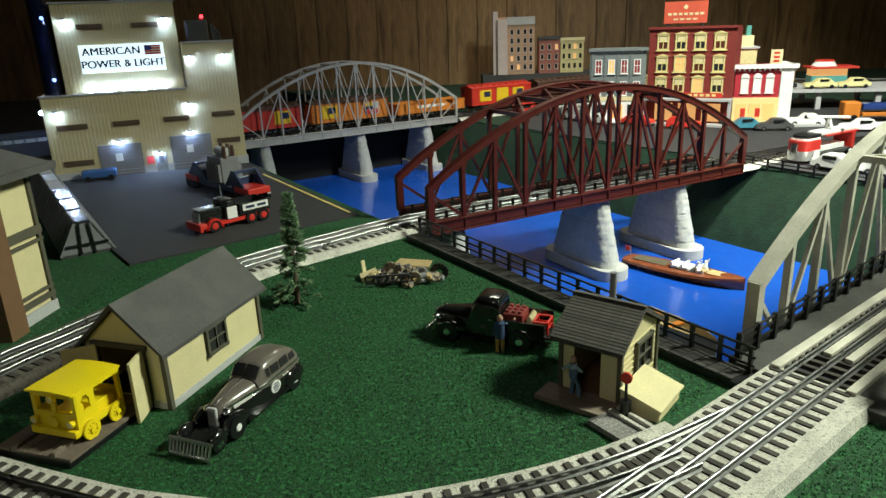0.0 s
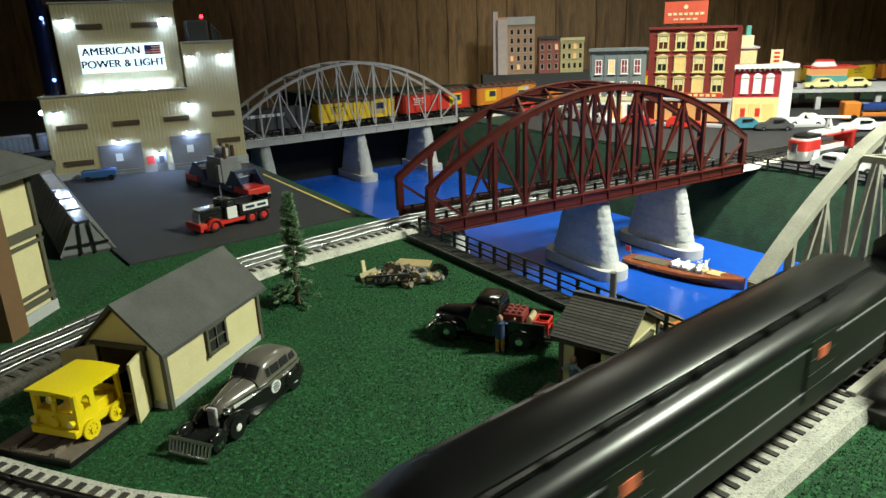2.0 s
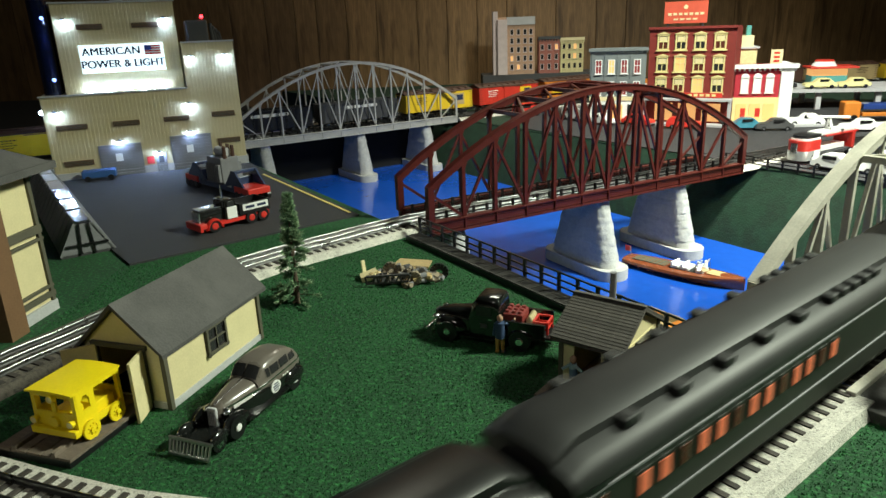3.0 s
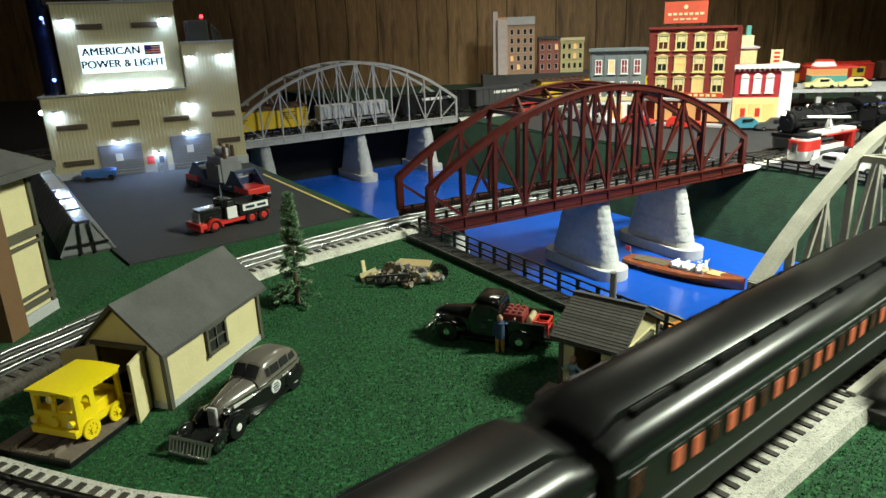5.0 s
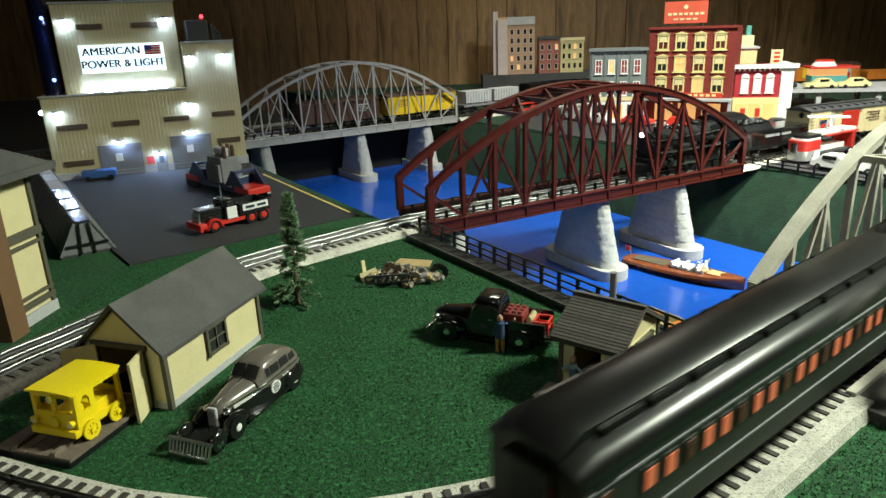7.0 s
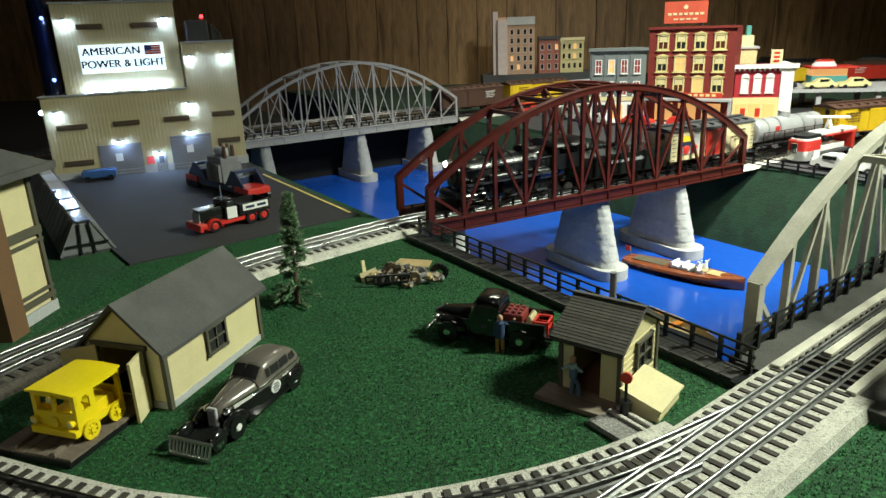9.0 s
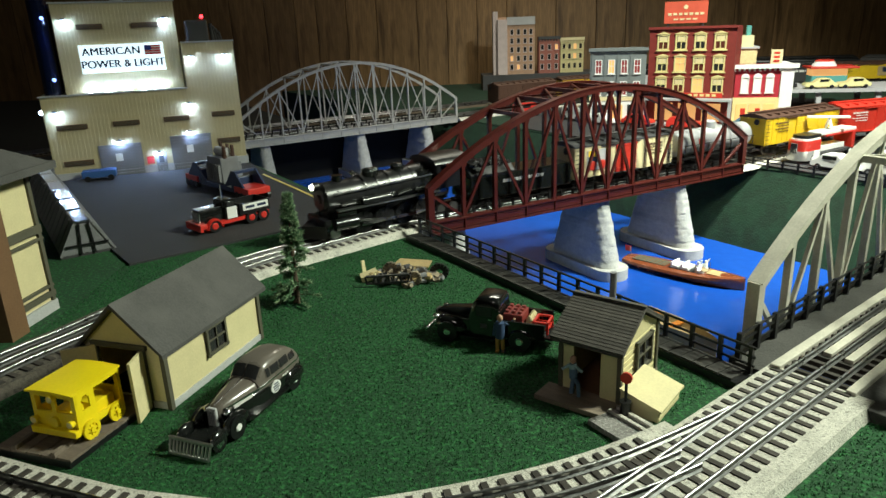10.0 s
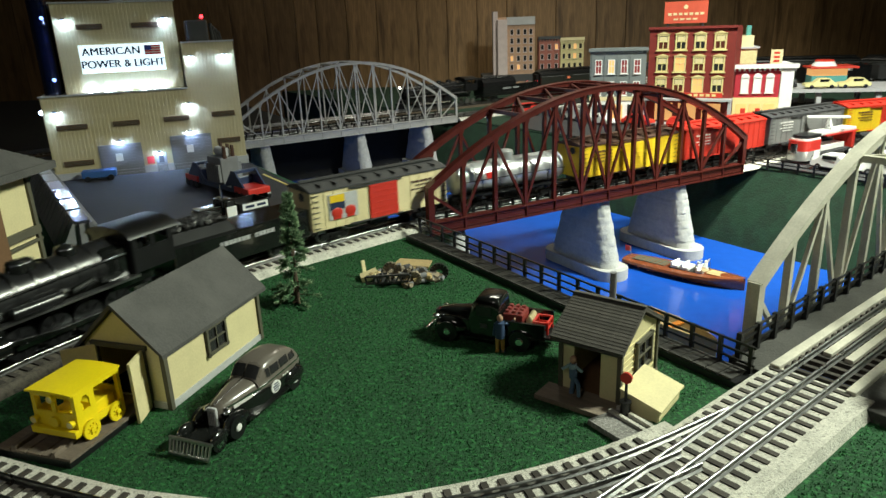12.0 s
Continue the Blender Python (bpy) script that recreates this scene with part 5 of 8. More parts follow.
    gr = part("grille", bm, LTGREY, th, "pale grey upright grille")
    for k in range(5):
        part("grille_bar", bm_box((0.0444, -0.0030 + k * 0.0015, 0.0150), (0.0006, 0.0006, 0.0150)), MIDGREY, gr)
    for sy in (-1, 1):
        bm = bmesh.new()
        ball(bm, (0.0375, sy * 0.0092, 0.0195), 0.0027, (1.35, 1, 1), 14)
        part("headlamp", bm, CHROME, th, smooth=True)
    # rail guide gear and slatted pilot
    bm = bmesh.new()
    box(bm, (0.053, 0, 0.0075), (0.026, 0.020, 0.0055), bev=0.001)
    part("pilot_frame", bm, BLACKGLOSS, th)
    for sy in (-1, 1):
        bm = bmesh.new()
        cyl(bm, (0.057, sy * 0.0135, 0.0072), (0.057, sy * 0.0165, 0.0072), 0.0072, seg=20)
        gw = part("guide_wheel", bm, BLACKGLOSS, th, smooth=True)
        bm = bmesh.new()
        cyl(bm, (0.057, sy * 0.0164, 0.0072), (0.057, sy * 0.0174, 0.0072), 0.0042, 0.003, 14)
        part("hubcap", bm, CHROME, gw)
        part("guide_mudguard", pod((0.057, sy * 0.0150, 0.0090), 0.0085, (1.1, 0.42, 0.9), 0.0090, 16), BLACKGLOSS, th, smooth=True)
    pl = part("pilot_bar", bm_box((0.0685, 0, 0.0125), (0.0022, 0.0385, 0.0022), bev=0.0005), STEELMET, th, "slatted steel pilot")
    part("pilot_sill", bm_box((0.0722, 0, 0.0022), (0.0020, 0.0355, 0.0022), bev=0.0005), STEELMET, pl)
    for k in range(12):
        bm = bmesh.new()
        y = -0.0178 + k * 0.00324
        beam(bm, (0.0688, y, 0.0118), (0.0722, y * 0.97, 0.0024), 0.0013, 0.0012)
        part("pilot_slat", bm, STEELMET, pl)


def pickup():
    th = thing("wrecker_pickup", frame_at(0.0399, 0.6015, -0.919, 0.395), "glossy black vintage pickup with red load on the grass", "truck")
    W = 0.036
    hood = Shell([(0.0085, 0.0150, 0.010, 0.0312), (0.020, 0.0138, 0.010, 0.0305), (0.034, 0.0118, 0.010, 0.0292), (0.044, 0.0098, 0.010, 0.0275), (0.0490, 0.0080, 0.010, 0.0250), (0.0505, 0.0060, 0.010, 0.0215)], 0.5, 0.62)
    part("hood", hood.mesh(), BLACKGLOSS, th, "glossy black rounded hood", smooth=True)
    cab = Shell([(-0.0174, 0.0158, 0.009, 0.0380), (-0.0168, 0.0169, 0.009, 0.0438), (-0.0152, 0.0172, 0.009, 0.0460), (-0.0100, 0.0174, 0.009, 0.0471), (0.0010, 0.0174, 0.009, 0.0470), (0.0055, 0.0172, 0.009, 0.0458), (0.0076, 0.0170, 0.009, 0.0428), (0.0122, 0.0167, 0.009, 0.0320), (0.0132, 0.0160, 0.009, 0.0300)], 0.24, 0.36)
    part("cab", cab.mesh(24), BLACKGLOSS, th, "glossy black rounded cab", smooth=True)
    for sy in (-1, 1):
        part("side_window", cab.side_patch(sy, -0.0100, 0.0050, 0.0300, 0.0390, 0.0007), GLASSDARK, th, smooth=True)
        part("windscreen", cab.roof_patch(0.0114, 0.0082, sy * 0.0007, sy * 0.0135), GLASSDARK, th, smooth=True)
        part("door_emblem", bm_box((-0.002, sy * 0.0176, 0.0200), (0.0065, 0.0006, 0.0040)), DKGREY, th, "small grey door emblem")
        part("door_handle", bm_box((-0.0085, sy * 0.0178, 0.0272), (0.0032, 0.0009, 0.0008)), CHROME, th)
        bed = part("bed_side", bm_box((-0.0385, sy * (W / 2 - 0.001), 0.0205), (0.043, 0.002, 0.0140), bev=0.0006), BLACKGLOSS, th)
        part("top_rail", bm_box((-0.0385, sy * (W / 2 - 0.0005), 0.0278), (0.043, 0.0030, 0.0014), bev=0.0005), BLACKGLOSS, bed)
        part("mudguard", pod((0.034, sy * 0.0140, 0.0125), 0.0130, (1.15, 0.46, 0.85), 0.0120), BLACKGLOSS, th, smooth=True)
        part("mudguard", pod((-0.037, sy * 0.0162, 0.0120), 0.0120, (1.05, 0.34, 0.85), 0.0120), BLACKGLOSS, th, smooth=True)
        part("running_board", bm_box((-0.002, sy * 0.0180, 0.0080), (0.046, 0.006, 0.0018), bev=0.0005), BLACKGLOSS, th)
        bm = bmesh.new()
        ball(bm, (0.0475, sy * 0.0135, 0.0215), 0.0030, (1.3, 1, 1), 12)
        part("headlamp", bm, CHROME, th, smooth=True)
    part("bed_floor", bm_box((-0.0385, 0, 0.0135), (0.043, W - 0.004, 0.003)), BLACK, th)
    part("bed_front", bm_box((-0.0180, 0, 0.0205), (0.002, W - 0.004, 0.014)), BLACK, th)
    part("tailgate", bm_box((-0.0660, 0, 0.0145), (0.013, W - 0.004, 0.002)), BLACK, th, "lowered black tailgate")
    vintage_wheels(th, (0.034, -0.037), 0.0178, 0.0100, w=0.0055)
    gr = part("grille", bm_box((0.0508, 0, 0.0185), (0.0016, 0.0105, 0.0130), bev=0.0006), BLACK, th)
    for k in range(5):
        part("grille_bar", bm_box((0.0519, -0.0040 + k * 0.0020, 0.0185), (0.0006, 0.0006, 0.0120)), CHROME, gr)
    part("front_bumper", bm_box((0.0555, 0, 0.0095), (0.002, 0.037, 0.0036), bev=0.0008), CHROME, th)
    # load: red engine block with knobs, pale sacks, red rack
    at = th.matrix_basis.copy()
    DULLRED = mat("dull_red_paint", (0.20, 0.030, 0.026), 0.5, var=0.35)
    eb = thing("engine_block", at, "dull red engine block in the pickup bed", "engine")
    part("crankcase", bm_box((-0.0285, 0.001, 0.0240), (0.019, 0.023, 0.018), bev=0.0018), DULLRED, eb)
    for i in range(3):
        for j in range(3):
            bm = bmesh.new()
            x, y = -0.0345 + i * 0.006, -0.006 + j * 0.007
            cyl(bm, (x, y, 0.0320), (x, y, 0.0352), 0.0023, 0.0019, 10)
            part("valve_cap", bm, DULLRED, eb, smooth=True)
    for k in range(4):
        bm = bmesh.new()
        ball(bm, (-0.0430, -0.0085 + k * 0.0046, 0.0240), 0.0044, (0.8, 0.55, 1.6), 10)
        single("pale_sack", bm, CREAM, "pale cream sack standing in the pickup bed", "sack", group="sacks in the pickup", at=at, smooth=True)
    bm = bmesh.new()
    R = [(-0.0475, -0.009), (-0.0475, 0.009), (-0.0605, 0.009), (-0.0605, -0.009)]
    for i, (x, y) in enumerate(R):
        x2, y2 = R[(i + 1) % 4]
        beam(bm, (x, y, 0.0150), (x, y, 0.0265), 0.0018, 0.0018)
        beam(bm, (x, y, 0.0265), (x2, y2, 0.0265), 0.0018, 0.0018)
        beam(bm, (x, y, 0.0205), (x2, y2, 0.0205), 0.0014, 0.0014)
    single("red_rack", bm, FIRERED, "bright red tube rack in the pickup bed", "rack", at=at)
    bm = bmesh.new()      # mechanic, plain shapes
    for sx in (-1, 1):
        cyl(bm, (sx * 0.0026, 0, 0.0012), (sx * 0.0022, 0, 0.0150), 0.0017, 0.0023, 10)
        box(bm, (sx * 0.0027, -0.001, 0.0009), (0.0034, 0.0062, 0.0018), bev=0.0005)
    paint(bm, 1)
    cyl(bm, (0, 0, 0.0135), (0, 0, 0.0285), 0.0047, 0.0042, 14)
    for a, b in (((0.0040, 0.000, 0.0275), (0.0085, 0.004, 0.0245)), ((0.0085, 0.004, 0.0245), (0.0125, 0.006, 0.0285)), ((-0.0040, 0, 0.0275), (-0.0062, 0.001, 0.0150))):
        cyl(bm, a, b, 0.0015, 0.0013, 8)
    paint(bm, 0)
    ball(bm, (0, 0, 0.0325), 0.0031, (0.9, 1, 1.15), 12)
    ball(bm, (0.0128, 0.006, 0.0290), 0.0014, seg=8)
    paint(bm, 2)
    fg = single("mechanic_figurine", bm, DENIM, "small painted toy mechanic in blue and ochre beside the pickup", "figurine", at=pose(0.0492, 0.5725, 0, 0, 0, -8), smooth=True)
    fg.data.materials.append(KHAKI)
    fg.data.materials.append(SKIN)


def scrap_heap():
    """Scrap metal parts, each thing by itself on the grass."""
    th = thing("scrap_heap", pose(-0.046, 0.764, 0, 0, 0, -12), "heap of tan and rusty scrap machine parts on the grass", "scrap")
    rnd = random.Random(21)
    bm = bmesh.new()
    prism(bm, ((-0.018, 0.012), (0.026, 0.010), (0.028, 0.024), (-0.012, 0.026)), "z", 0.010, 0.012)
    for v in bm.verts:
        v.co.z += v.co.y * 0.25
    part("panel", bm, CARTAN, th, "bent tan sheet panel")
    bm = bmesh.new()
    beam(bm, (-0.054, -0.004, 0.004), (-0.036, 0.004, 0.010), 0.014, 0.003)
    beam(bm, (-0.052, 0.006, 0.004), (-0.055, 0.010, 0.020), 0.004, 0.003)
    beam(bm, (-0.050, -0.010, 0.002), (-0.032, -0.012, 0.009), 0.003, 0.006)
    part("crate_board", bm, CARCREAM, th, "pale broken board")
    bm = bmesh.new()
    for z in (0.004, 0.0125):
        beam(bm, (-0.040, -0.026, z), (0.010, -0.022, z + 0.004), 0.003, 0.002)
    for k in range(8):
        x = -0.039 + k * 0.0068
        beam(bm, (x, -0.026 + k * 0.0005, 0.004 + k * 0.0005), (x + (0.004 if k % 2 else -0.002), -0.026 + k * 0.0005, 0.0125 + k * 0.0005), 0.0026, 0.0016)
    part("frame_rail", bm, DKGREY, th, "dark ladder frame")
    for k in range(3):
        bm = bmesh.new()
        cx, cy = ((-0.020, 0.012), (0.014, -0.012), (0.040, 0.008))[k]
        r = (0.007, 0.006, 0.008)[k]
        for i in range(14):
            a, b = i * math.tau / 14, (i + 1) * math.tau / 14
            beam(bm, (cx + math.cos(a) * r, cy, 0.002 + r + math.sin(a) * r * 0.85), (cx + math.cos(b) * r, cy, 0.002 + r + math.sin(b) * r * 0.85), 0.007, 0.004, (0, 1, 0))
        part("tyre", bm, (RUST, RUST, BLACK)[k], th, "old tyre")
    for k in range(130):
        bm = bmesh.new()
        a, q = rnd.uniform(0, math.tau), rnd.uniform(0, 1) ** 0.6
        x, y = math.cos(a) * q * 0.044, math.sin(a) * q * 0.024
        z = rnd.uniform(0.0015, 0.004 + 0.016 * (1 - q))
        m = pose(x, y, z + 0.001, rnd.uniform(-30, 30), rnd.uniform(-30, 30), rnd.uniform(0, 180))
        if rnd.random() < 0.45:
            v = cyl(bm, (-0.004, 0, 0), (0.004, 0, 0), rnd.uniform(0.0018, 0.004), seg=10)
            for q in v:
                q.co = m @ q.co
        else:
            box(bm, (0, 0, 0), (rnd.uniform(0.004, 0.014), rnd.uniform(0.003, 0.006), rnd.uniform(0.002, 0.005)), m)
        part("scrap_piece", bm, rnd.choice((RUST, RUST, CARTAN, MIDGREY, CARGREY, DKGREY, RUST)), th)


def fir_tree():
    th = thing("fir_tree", pose(-0.163, 0.709, 0), "small dark green model fir tree standing on the grass", "tree")
    H = 0.122
    bm = bmesh.new()
    cyl(bm, (0, 0, 0), (0, 0, H * 0.9), 0.0030, 0.0008, 8)
    for k in range(5):
        a = k * 1.3
        cyl(bm, (math.cos(a) * 0.006, math.sin(a) * 0.006, 0.0), (0, 0, 0.007), 0.0012, 0.0018, 6)
    part("trunk", bm, BARK, th)
    rnd = random.Random(11)
    sprays, tips, limbs = bmesh.new(), bmesh.new(), bmesh.new()
    tiers = [(0.010, 0.029, 13), (0.017, 0.025, 10), (0.025, 0.016, 6), (0.034, 0.013, 6), (0.041, 0.020, 9), (0.047, 0.017, 7), (0.055, 0.011, 7), (0.061, 0.0145, 9)]
    tiers += [(0.066 + i * 0.0042, (0.0128 - i * 0.00078) * (1.0 if i % 2 else 0.78), 9) for i in range(14)]

    def needle(bm, p, d, l, w):
        u = d.cross(Vector((0, 0, 1)))
        if u.length < 1e-5:
            u = Vector((1, 0, 0))
        u.normalize()
        n = u.cross(d).normalized()
        a, b, c, e = (bm.verts.new(p + u * w), bm.verts.new(p - u * w), bm.verts.new(p + d * l), bm.verts.new(p + n * w))
        bm.faces.new((a, e, c))
        bm.faces.new((e, b, c))
        bm.faces.new((b, a, c))
    for z, r, n in tiers:
        for k in range(n):
            a = rnd.uniform(0, math.tau)
            rr = r * rnd.uniform(0.65, 1.15)
            droop = rnd.uniform(-0.35, 0.15) if z < 0.066 else rnd.uniform(-0.1, 0.5)
            tip = Vector((math.cos(a) * rr, math.sin(a) * rr, z + rr * droop))
            base = Vector((0, 0, z))
            beam(limbs, base, tip, 0.0008, 0.0008)
            for i in range(int(60 if z < 0.066 else 64)):
                t = rnd.uniform(0.2, 1.0) ** 0.8
                p = base.lerp(tip, t)
                d = ((tip - base).normalized() + Vector((rnd.gauss(0, 0.6), rnd.gauss(0, 0.6), rnd.gauss(0.1, 0.5)))).normalized()
                needle(tips if (t > 0.7 and rnd.random() < 0.5) else sprays, p, d, rnd.uniform(0.003, 0.006), 0.0010)
    for bm, m, n in ((sprays, LEAF, "foliage"), (tips, LEAFTIP, "pale_foliage"), (limbs, BARK, "branchwork")):
        tagged(part(n, bm, m, th), kind="stuff")


def station():
    th = thing("yellow_station", pose(-0.437, 0.716, 0, 0, 0, 90 - 6), "cream and brown station building at the table edge", "building")
    # local x runs towards the back corner; local y to the west
    bm = bmesh.new()
    box(bm, (-0.035, 0.085, 0.081), (0.07, 0.17, 0.150))
    part("wall", bm, CREAM, th)
    for z, h in ((0.006, 0.012), (0.020, 0.006), (0.029, 0.003), (0.094, 0.009), (0.083, 0.003)):
        part("band", bm_box((-0.034, 0.084, z), (0.075, 0.175, h)), LTGREY if z < 0.01 else DARKTRIM, th)
    for x in (-0.0005, ):
        part("corner_board", bm_box((x, -0.0005, 0.081), (0.005, 0.005, 0.150)), DARKTRIM, th)
    part("corner_post", bm_box((-0.072, -0.003, 0.077), (0.026, 0.018, 0.154)), BROWNTRIM, th, "thick brown corner post")
    bm = bmesh.new()
    box(bm, (-0.04, 0.085, 0.160), (0.125, 0.215, 0.008))
    box(bm, (-0.04, 0.085, 0.180), (0.120, 0.210, 0.034), taper=(0.1, 0.5))
    part("roof", bm, ROOFGREY, th, "dark grey overhanging roof")


def ore_trestle():
    """Long grey dump shed with a glazed ridge beside the power station yard."""
    a, b = Vector((-0.492, 0.912)), Vector((-0.780, 1.340))
    d = (b - a).normalized()
    L = (b - a).length
    th = thing("loading_conveyor", frame_at(a.x, a.y, d.x, d.y), "long grey sloping-sided loading shed with shiny ridge panels", "conveyor")
    W, H = 0.034, 0.046
    for s in (-1, 1):
        bm = bmesh.new()
        prism(bm, ((s * W, 0.004), (s * (W + 0.001), 0.004), (s * 0.011, H), (s * 0.010, H)), "x", 0.0, L)
        for i in range(16):
            beam(bm, (i * L / 15, s * (W + 0.0005), 0.003), (i * L / 15, s * 0.0115, H), 0.003, 0.003)
        part("side_sheet", bm, MIDGREY, th)
    bm = bmesh.new()
    for x in (0.0, L):
        for s in (-1, 1):
            beam(bm, (x - 0.002, s * 0.009, 0.003), (x - 0.002, s * 0.006, H), 0.0024, 0.0024)
        box(bm, (x - 0.002, 0, 0.016), (0.003, 0.054, 0.0024))
    part("end_frame", bm, BLACK, th)
    for x in (0.0, L - 0.002):
        bm = bmesh.new()
        prism(bm, ((-W, 0.003), (W, 0.003), (0.010, H - 0.001), (-0.010, H - 0.001)), "x", x, x + 0.002)
        part("end_sheet", bm, MIDGREY, th)
    for i in range(6):
        part("ridge_panel", bm_box((L * (i + 0.5) / 6, 0, H + 0.001), (L / 6 - 0.012, 0.020, 0.002)), CHROME if i < 3 else LTGREY, th, "shiny pale ridge panel")
    part("base_skid", bm_box((L / 2, 0, 0.002), (L, 0.068, 0.004)), DKGREY, th)


def yard():
    bm = bmesh.new()
    prism(bm, ((-0.412, 0.856), (-0.132, 1.062), (-0.345, 1.400), (-0.43, 1.545), (-0.80, 1.412), (-0.76, 1.30)), "z", 0.0, 0.003)
    single("asphalt_yard", bm, ASPHALT, "dark asphalt yard before the power station", "road", "structure")
    bm = bmesh.new()
    a, b = Vector((-0.148, 1.072)), Vector((-0.366, 1.405))
    d = (b - a).normalized()
    n = Vector((-d.y, d.x)) * 0.0022
    prism(bm, [tuple(p) for p in (a + n, b + n, b - n, a - n)], "z", 0.003, 0.0042)
    single("yard_line", bm, YLINE, "thin yellow painted line along the yard edge", "line", "structure")
    # blue low wagon by the wall
    th = thing("blue_trailer", frame_at(-0.735, 1.405, 0.94, 0.34, 0.003), "small blue flat trailer parked at the wall", "trailer")
    BLUE = mat("trailer_blue", (0.03, 0.10, 0.28), 0.5)
    part("bed", bm_box((0.03, 0, 0.014), (0.065, 0.03, 0.014), bev=0.002), BLUE, th)
    for x in (0.008, 0.052):
        bm = bmesh.new()
        for sy in (-1, 1):
            cyl(bm, (x, sy * 0.012, 0.006), (x, sy * 0.017, 0.006), 0.006, seg=12)
        part("wheelset", bm, BLACK, th)


def heavy_truck():
    fwd = Vector((-0.70, -0.71)).normalized()
    th = thing("heavy_hauler_truck", frame_at(-0.3275, 1.029, fwd.x, fwd.y, 0.003), "red and black heavy ballast truck with white side boards", "truck")
    part("chassis", bm_box((0.0, 0, 0.0115), (0.118, 0.036, 0.006)), FIRERED, th)
    bm = bmesh.new()
    box(bm, (0.054, 0, 0.012), (0.012, 0.044, 0.008), bev=0.002)
    box(bm, (0.058, 0, 0.010), (0.004, 0.046, 0.010))
    part("front_bumper", bm, FIRERED, th)
    bm = bmesh.new()
    vs = box(bm, (0.034, 0, 0.0235), (0.038, 0.026, 0.020), bev=0.003)
    part("hood", bm, BLACKGLOSS, th, smooth=True)
    bm = bm_box((0.0540, 0, 0.0225), (0.002, 0.022, 0.018))
    for k in range(4):
        box(bm, (0.0554, 0, 0.016 + k * 0.0042), (0.001, 0.020, 0.0016))
    part("grille", bm, CHROME, th)
    part("hood_vent", bm_box((0.036, 0, 0.0342), (0.034, 0.022, 0.0020), bev=0.0008), CHROME, th, "polished hood top")
    for sy in (-1, 1):
        bm = bmesh.new()
        fender(bm, 0.036, sy * 0.0185, 0.0095, 0.010)
        part("front_fender", bm, FIRERED, th, smooth=True)
    bm = bmesh.new()
    box(bm, (0.006, 0, 0.0285), (0.022, 0.038, 0.030), taper=(0.8, 0.9), bev=0.0025)
    part("cab", bm, BLACKGLOSS, th, smooth=True)
    for sy in (-1, 1):
        dr = part("cab_door", bm_box((0.005, sy * 0.0192, 0.024), (0.016, 0.0012, 0.018)), WHITE, th, "white cab door")
        part("door_window", bm_box((0.006, sy * 0.0186, 0.0365), (0.012, 0.0012, 0.009)), GLASSDARK, dr)
    part("windscreen", bm_box((0.0162, 0, 0.037), (0.0014, 0.028, 0.009)), GLASSDARK, th)
    bm = bmesh.new()
    cyl(bm, (0.014, 0.010, 0.043), (0.014, 0.010, 0.066), 0.0013, seg=8)
    cyl(bm, (0.012, -0.004, 0.044), (0.012, 0.004, 0.044), 0.003, seg=10)
    part("exhaust_and_horn", bm, CHROME, th)
    bm = bmesh.new()
    for sy in (-1, 1):
        box(bm, (-0.033, sy * 0.0205, 0.0255), (0.052, 0.002, 0.017))
    for x in (-0.008, -0.058):
        box(bm, (x, 0, 0.0255), (0.002, 0.041, 0.017))
    box(bm, (-0.033, 0, 0.020), (0.052, 0.040, 0.004))
    part("ballast_box", bm, BLACK, th)
    for sy in (-1, 1):
        bd = part("side_board", bm_box((-0.034, sy * 0.0220, 0.0275), (0.044, 0.001, 0.010)), WHITE, th, "white lettered side board")
        bm = bmesh.new()
        for k in range(2):
            box(bm, (-0.044 + k * 0.020, sy * 0.0227, 0.0275), (0.015, 0.0005, 0.004))
        part("lettering", bm, INK, bd)
    for x in (0.036, -0.026, -0.047):
        for sy in (-1, 1):
            bm = bmesh.new()
            cyl(bm, (x, sy * 0.014, 0.0095), (x, sy * 0.0215, 0.0095), 0.0095, seg=18)
            wh = part("wheel", bm, BLACK, th, smooth=True)
            bm = bmesh.new()
            cyl(bm, (x, sy * 0.0212, 0.0095), (x, sy * 0.0225, 0.0095), 0.0058, 0.004, 14)
            part("rim", bm, FIRERED, wh, "red wheel rim")
    # transformer on a many-wheeled trailer behind
    fw2 = Vector((0.70, -0.71)).normalized()
    tr = thing("heavy_trailer", frame_at(-0.400, 1.262, fw2.x, fw2.y, 0.003), "long blue and red heavy-load trailer", "trailer")
    NAVY = mat("navy_paint", (0.02, 0.035, 0.09), 0.35, coat=0.3)
    bm = bmesh.new()
    for sy in (-1, 1):
        box(bm, (0.0, sy * 0.016, 0.014), (0.17, 0.006, 0.008))
    box(bm, (0, 0, 0.0125), (0.10, 0.034, 0.004))
    part("beam_deck", bm, NAVY, tr)
    for s, m in ((1, FIRERED), (-1, FIRERED)):
        part("gooseneck", bm_box((s * 0.094, 0, 0.0175), (0.050, 0.044, 0.012), bev=0.002), m, tr, "red bogie deck")
        part("bolster", bm_box((s * 0.062, 0, 0.026), (0.012, 0.040, 0.022), bev=0.002, taper=(0.6, 1)), NAVY, tr)
        for sy in (-1, 1):
            bm = bmesh.new()
            prism(bm, ((s * 0.036, 0.018), (s * 0.066, 0.050), (s * 0.078, 0.050), (s * 0.104, 0.024), (s * 0.060, 0.024)), "y", sy * 0.0205 - 0.0015, sy * 0.0205 + 0.0015)
            part("girder_plate", bm, NAVY, tr, "dark blue sloping girder plate")
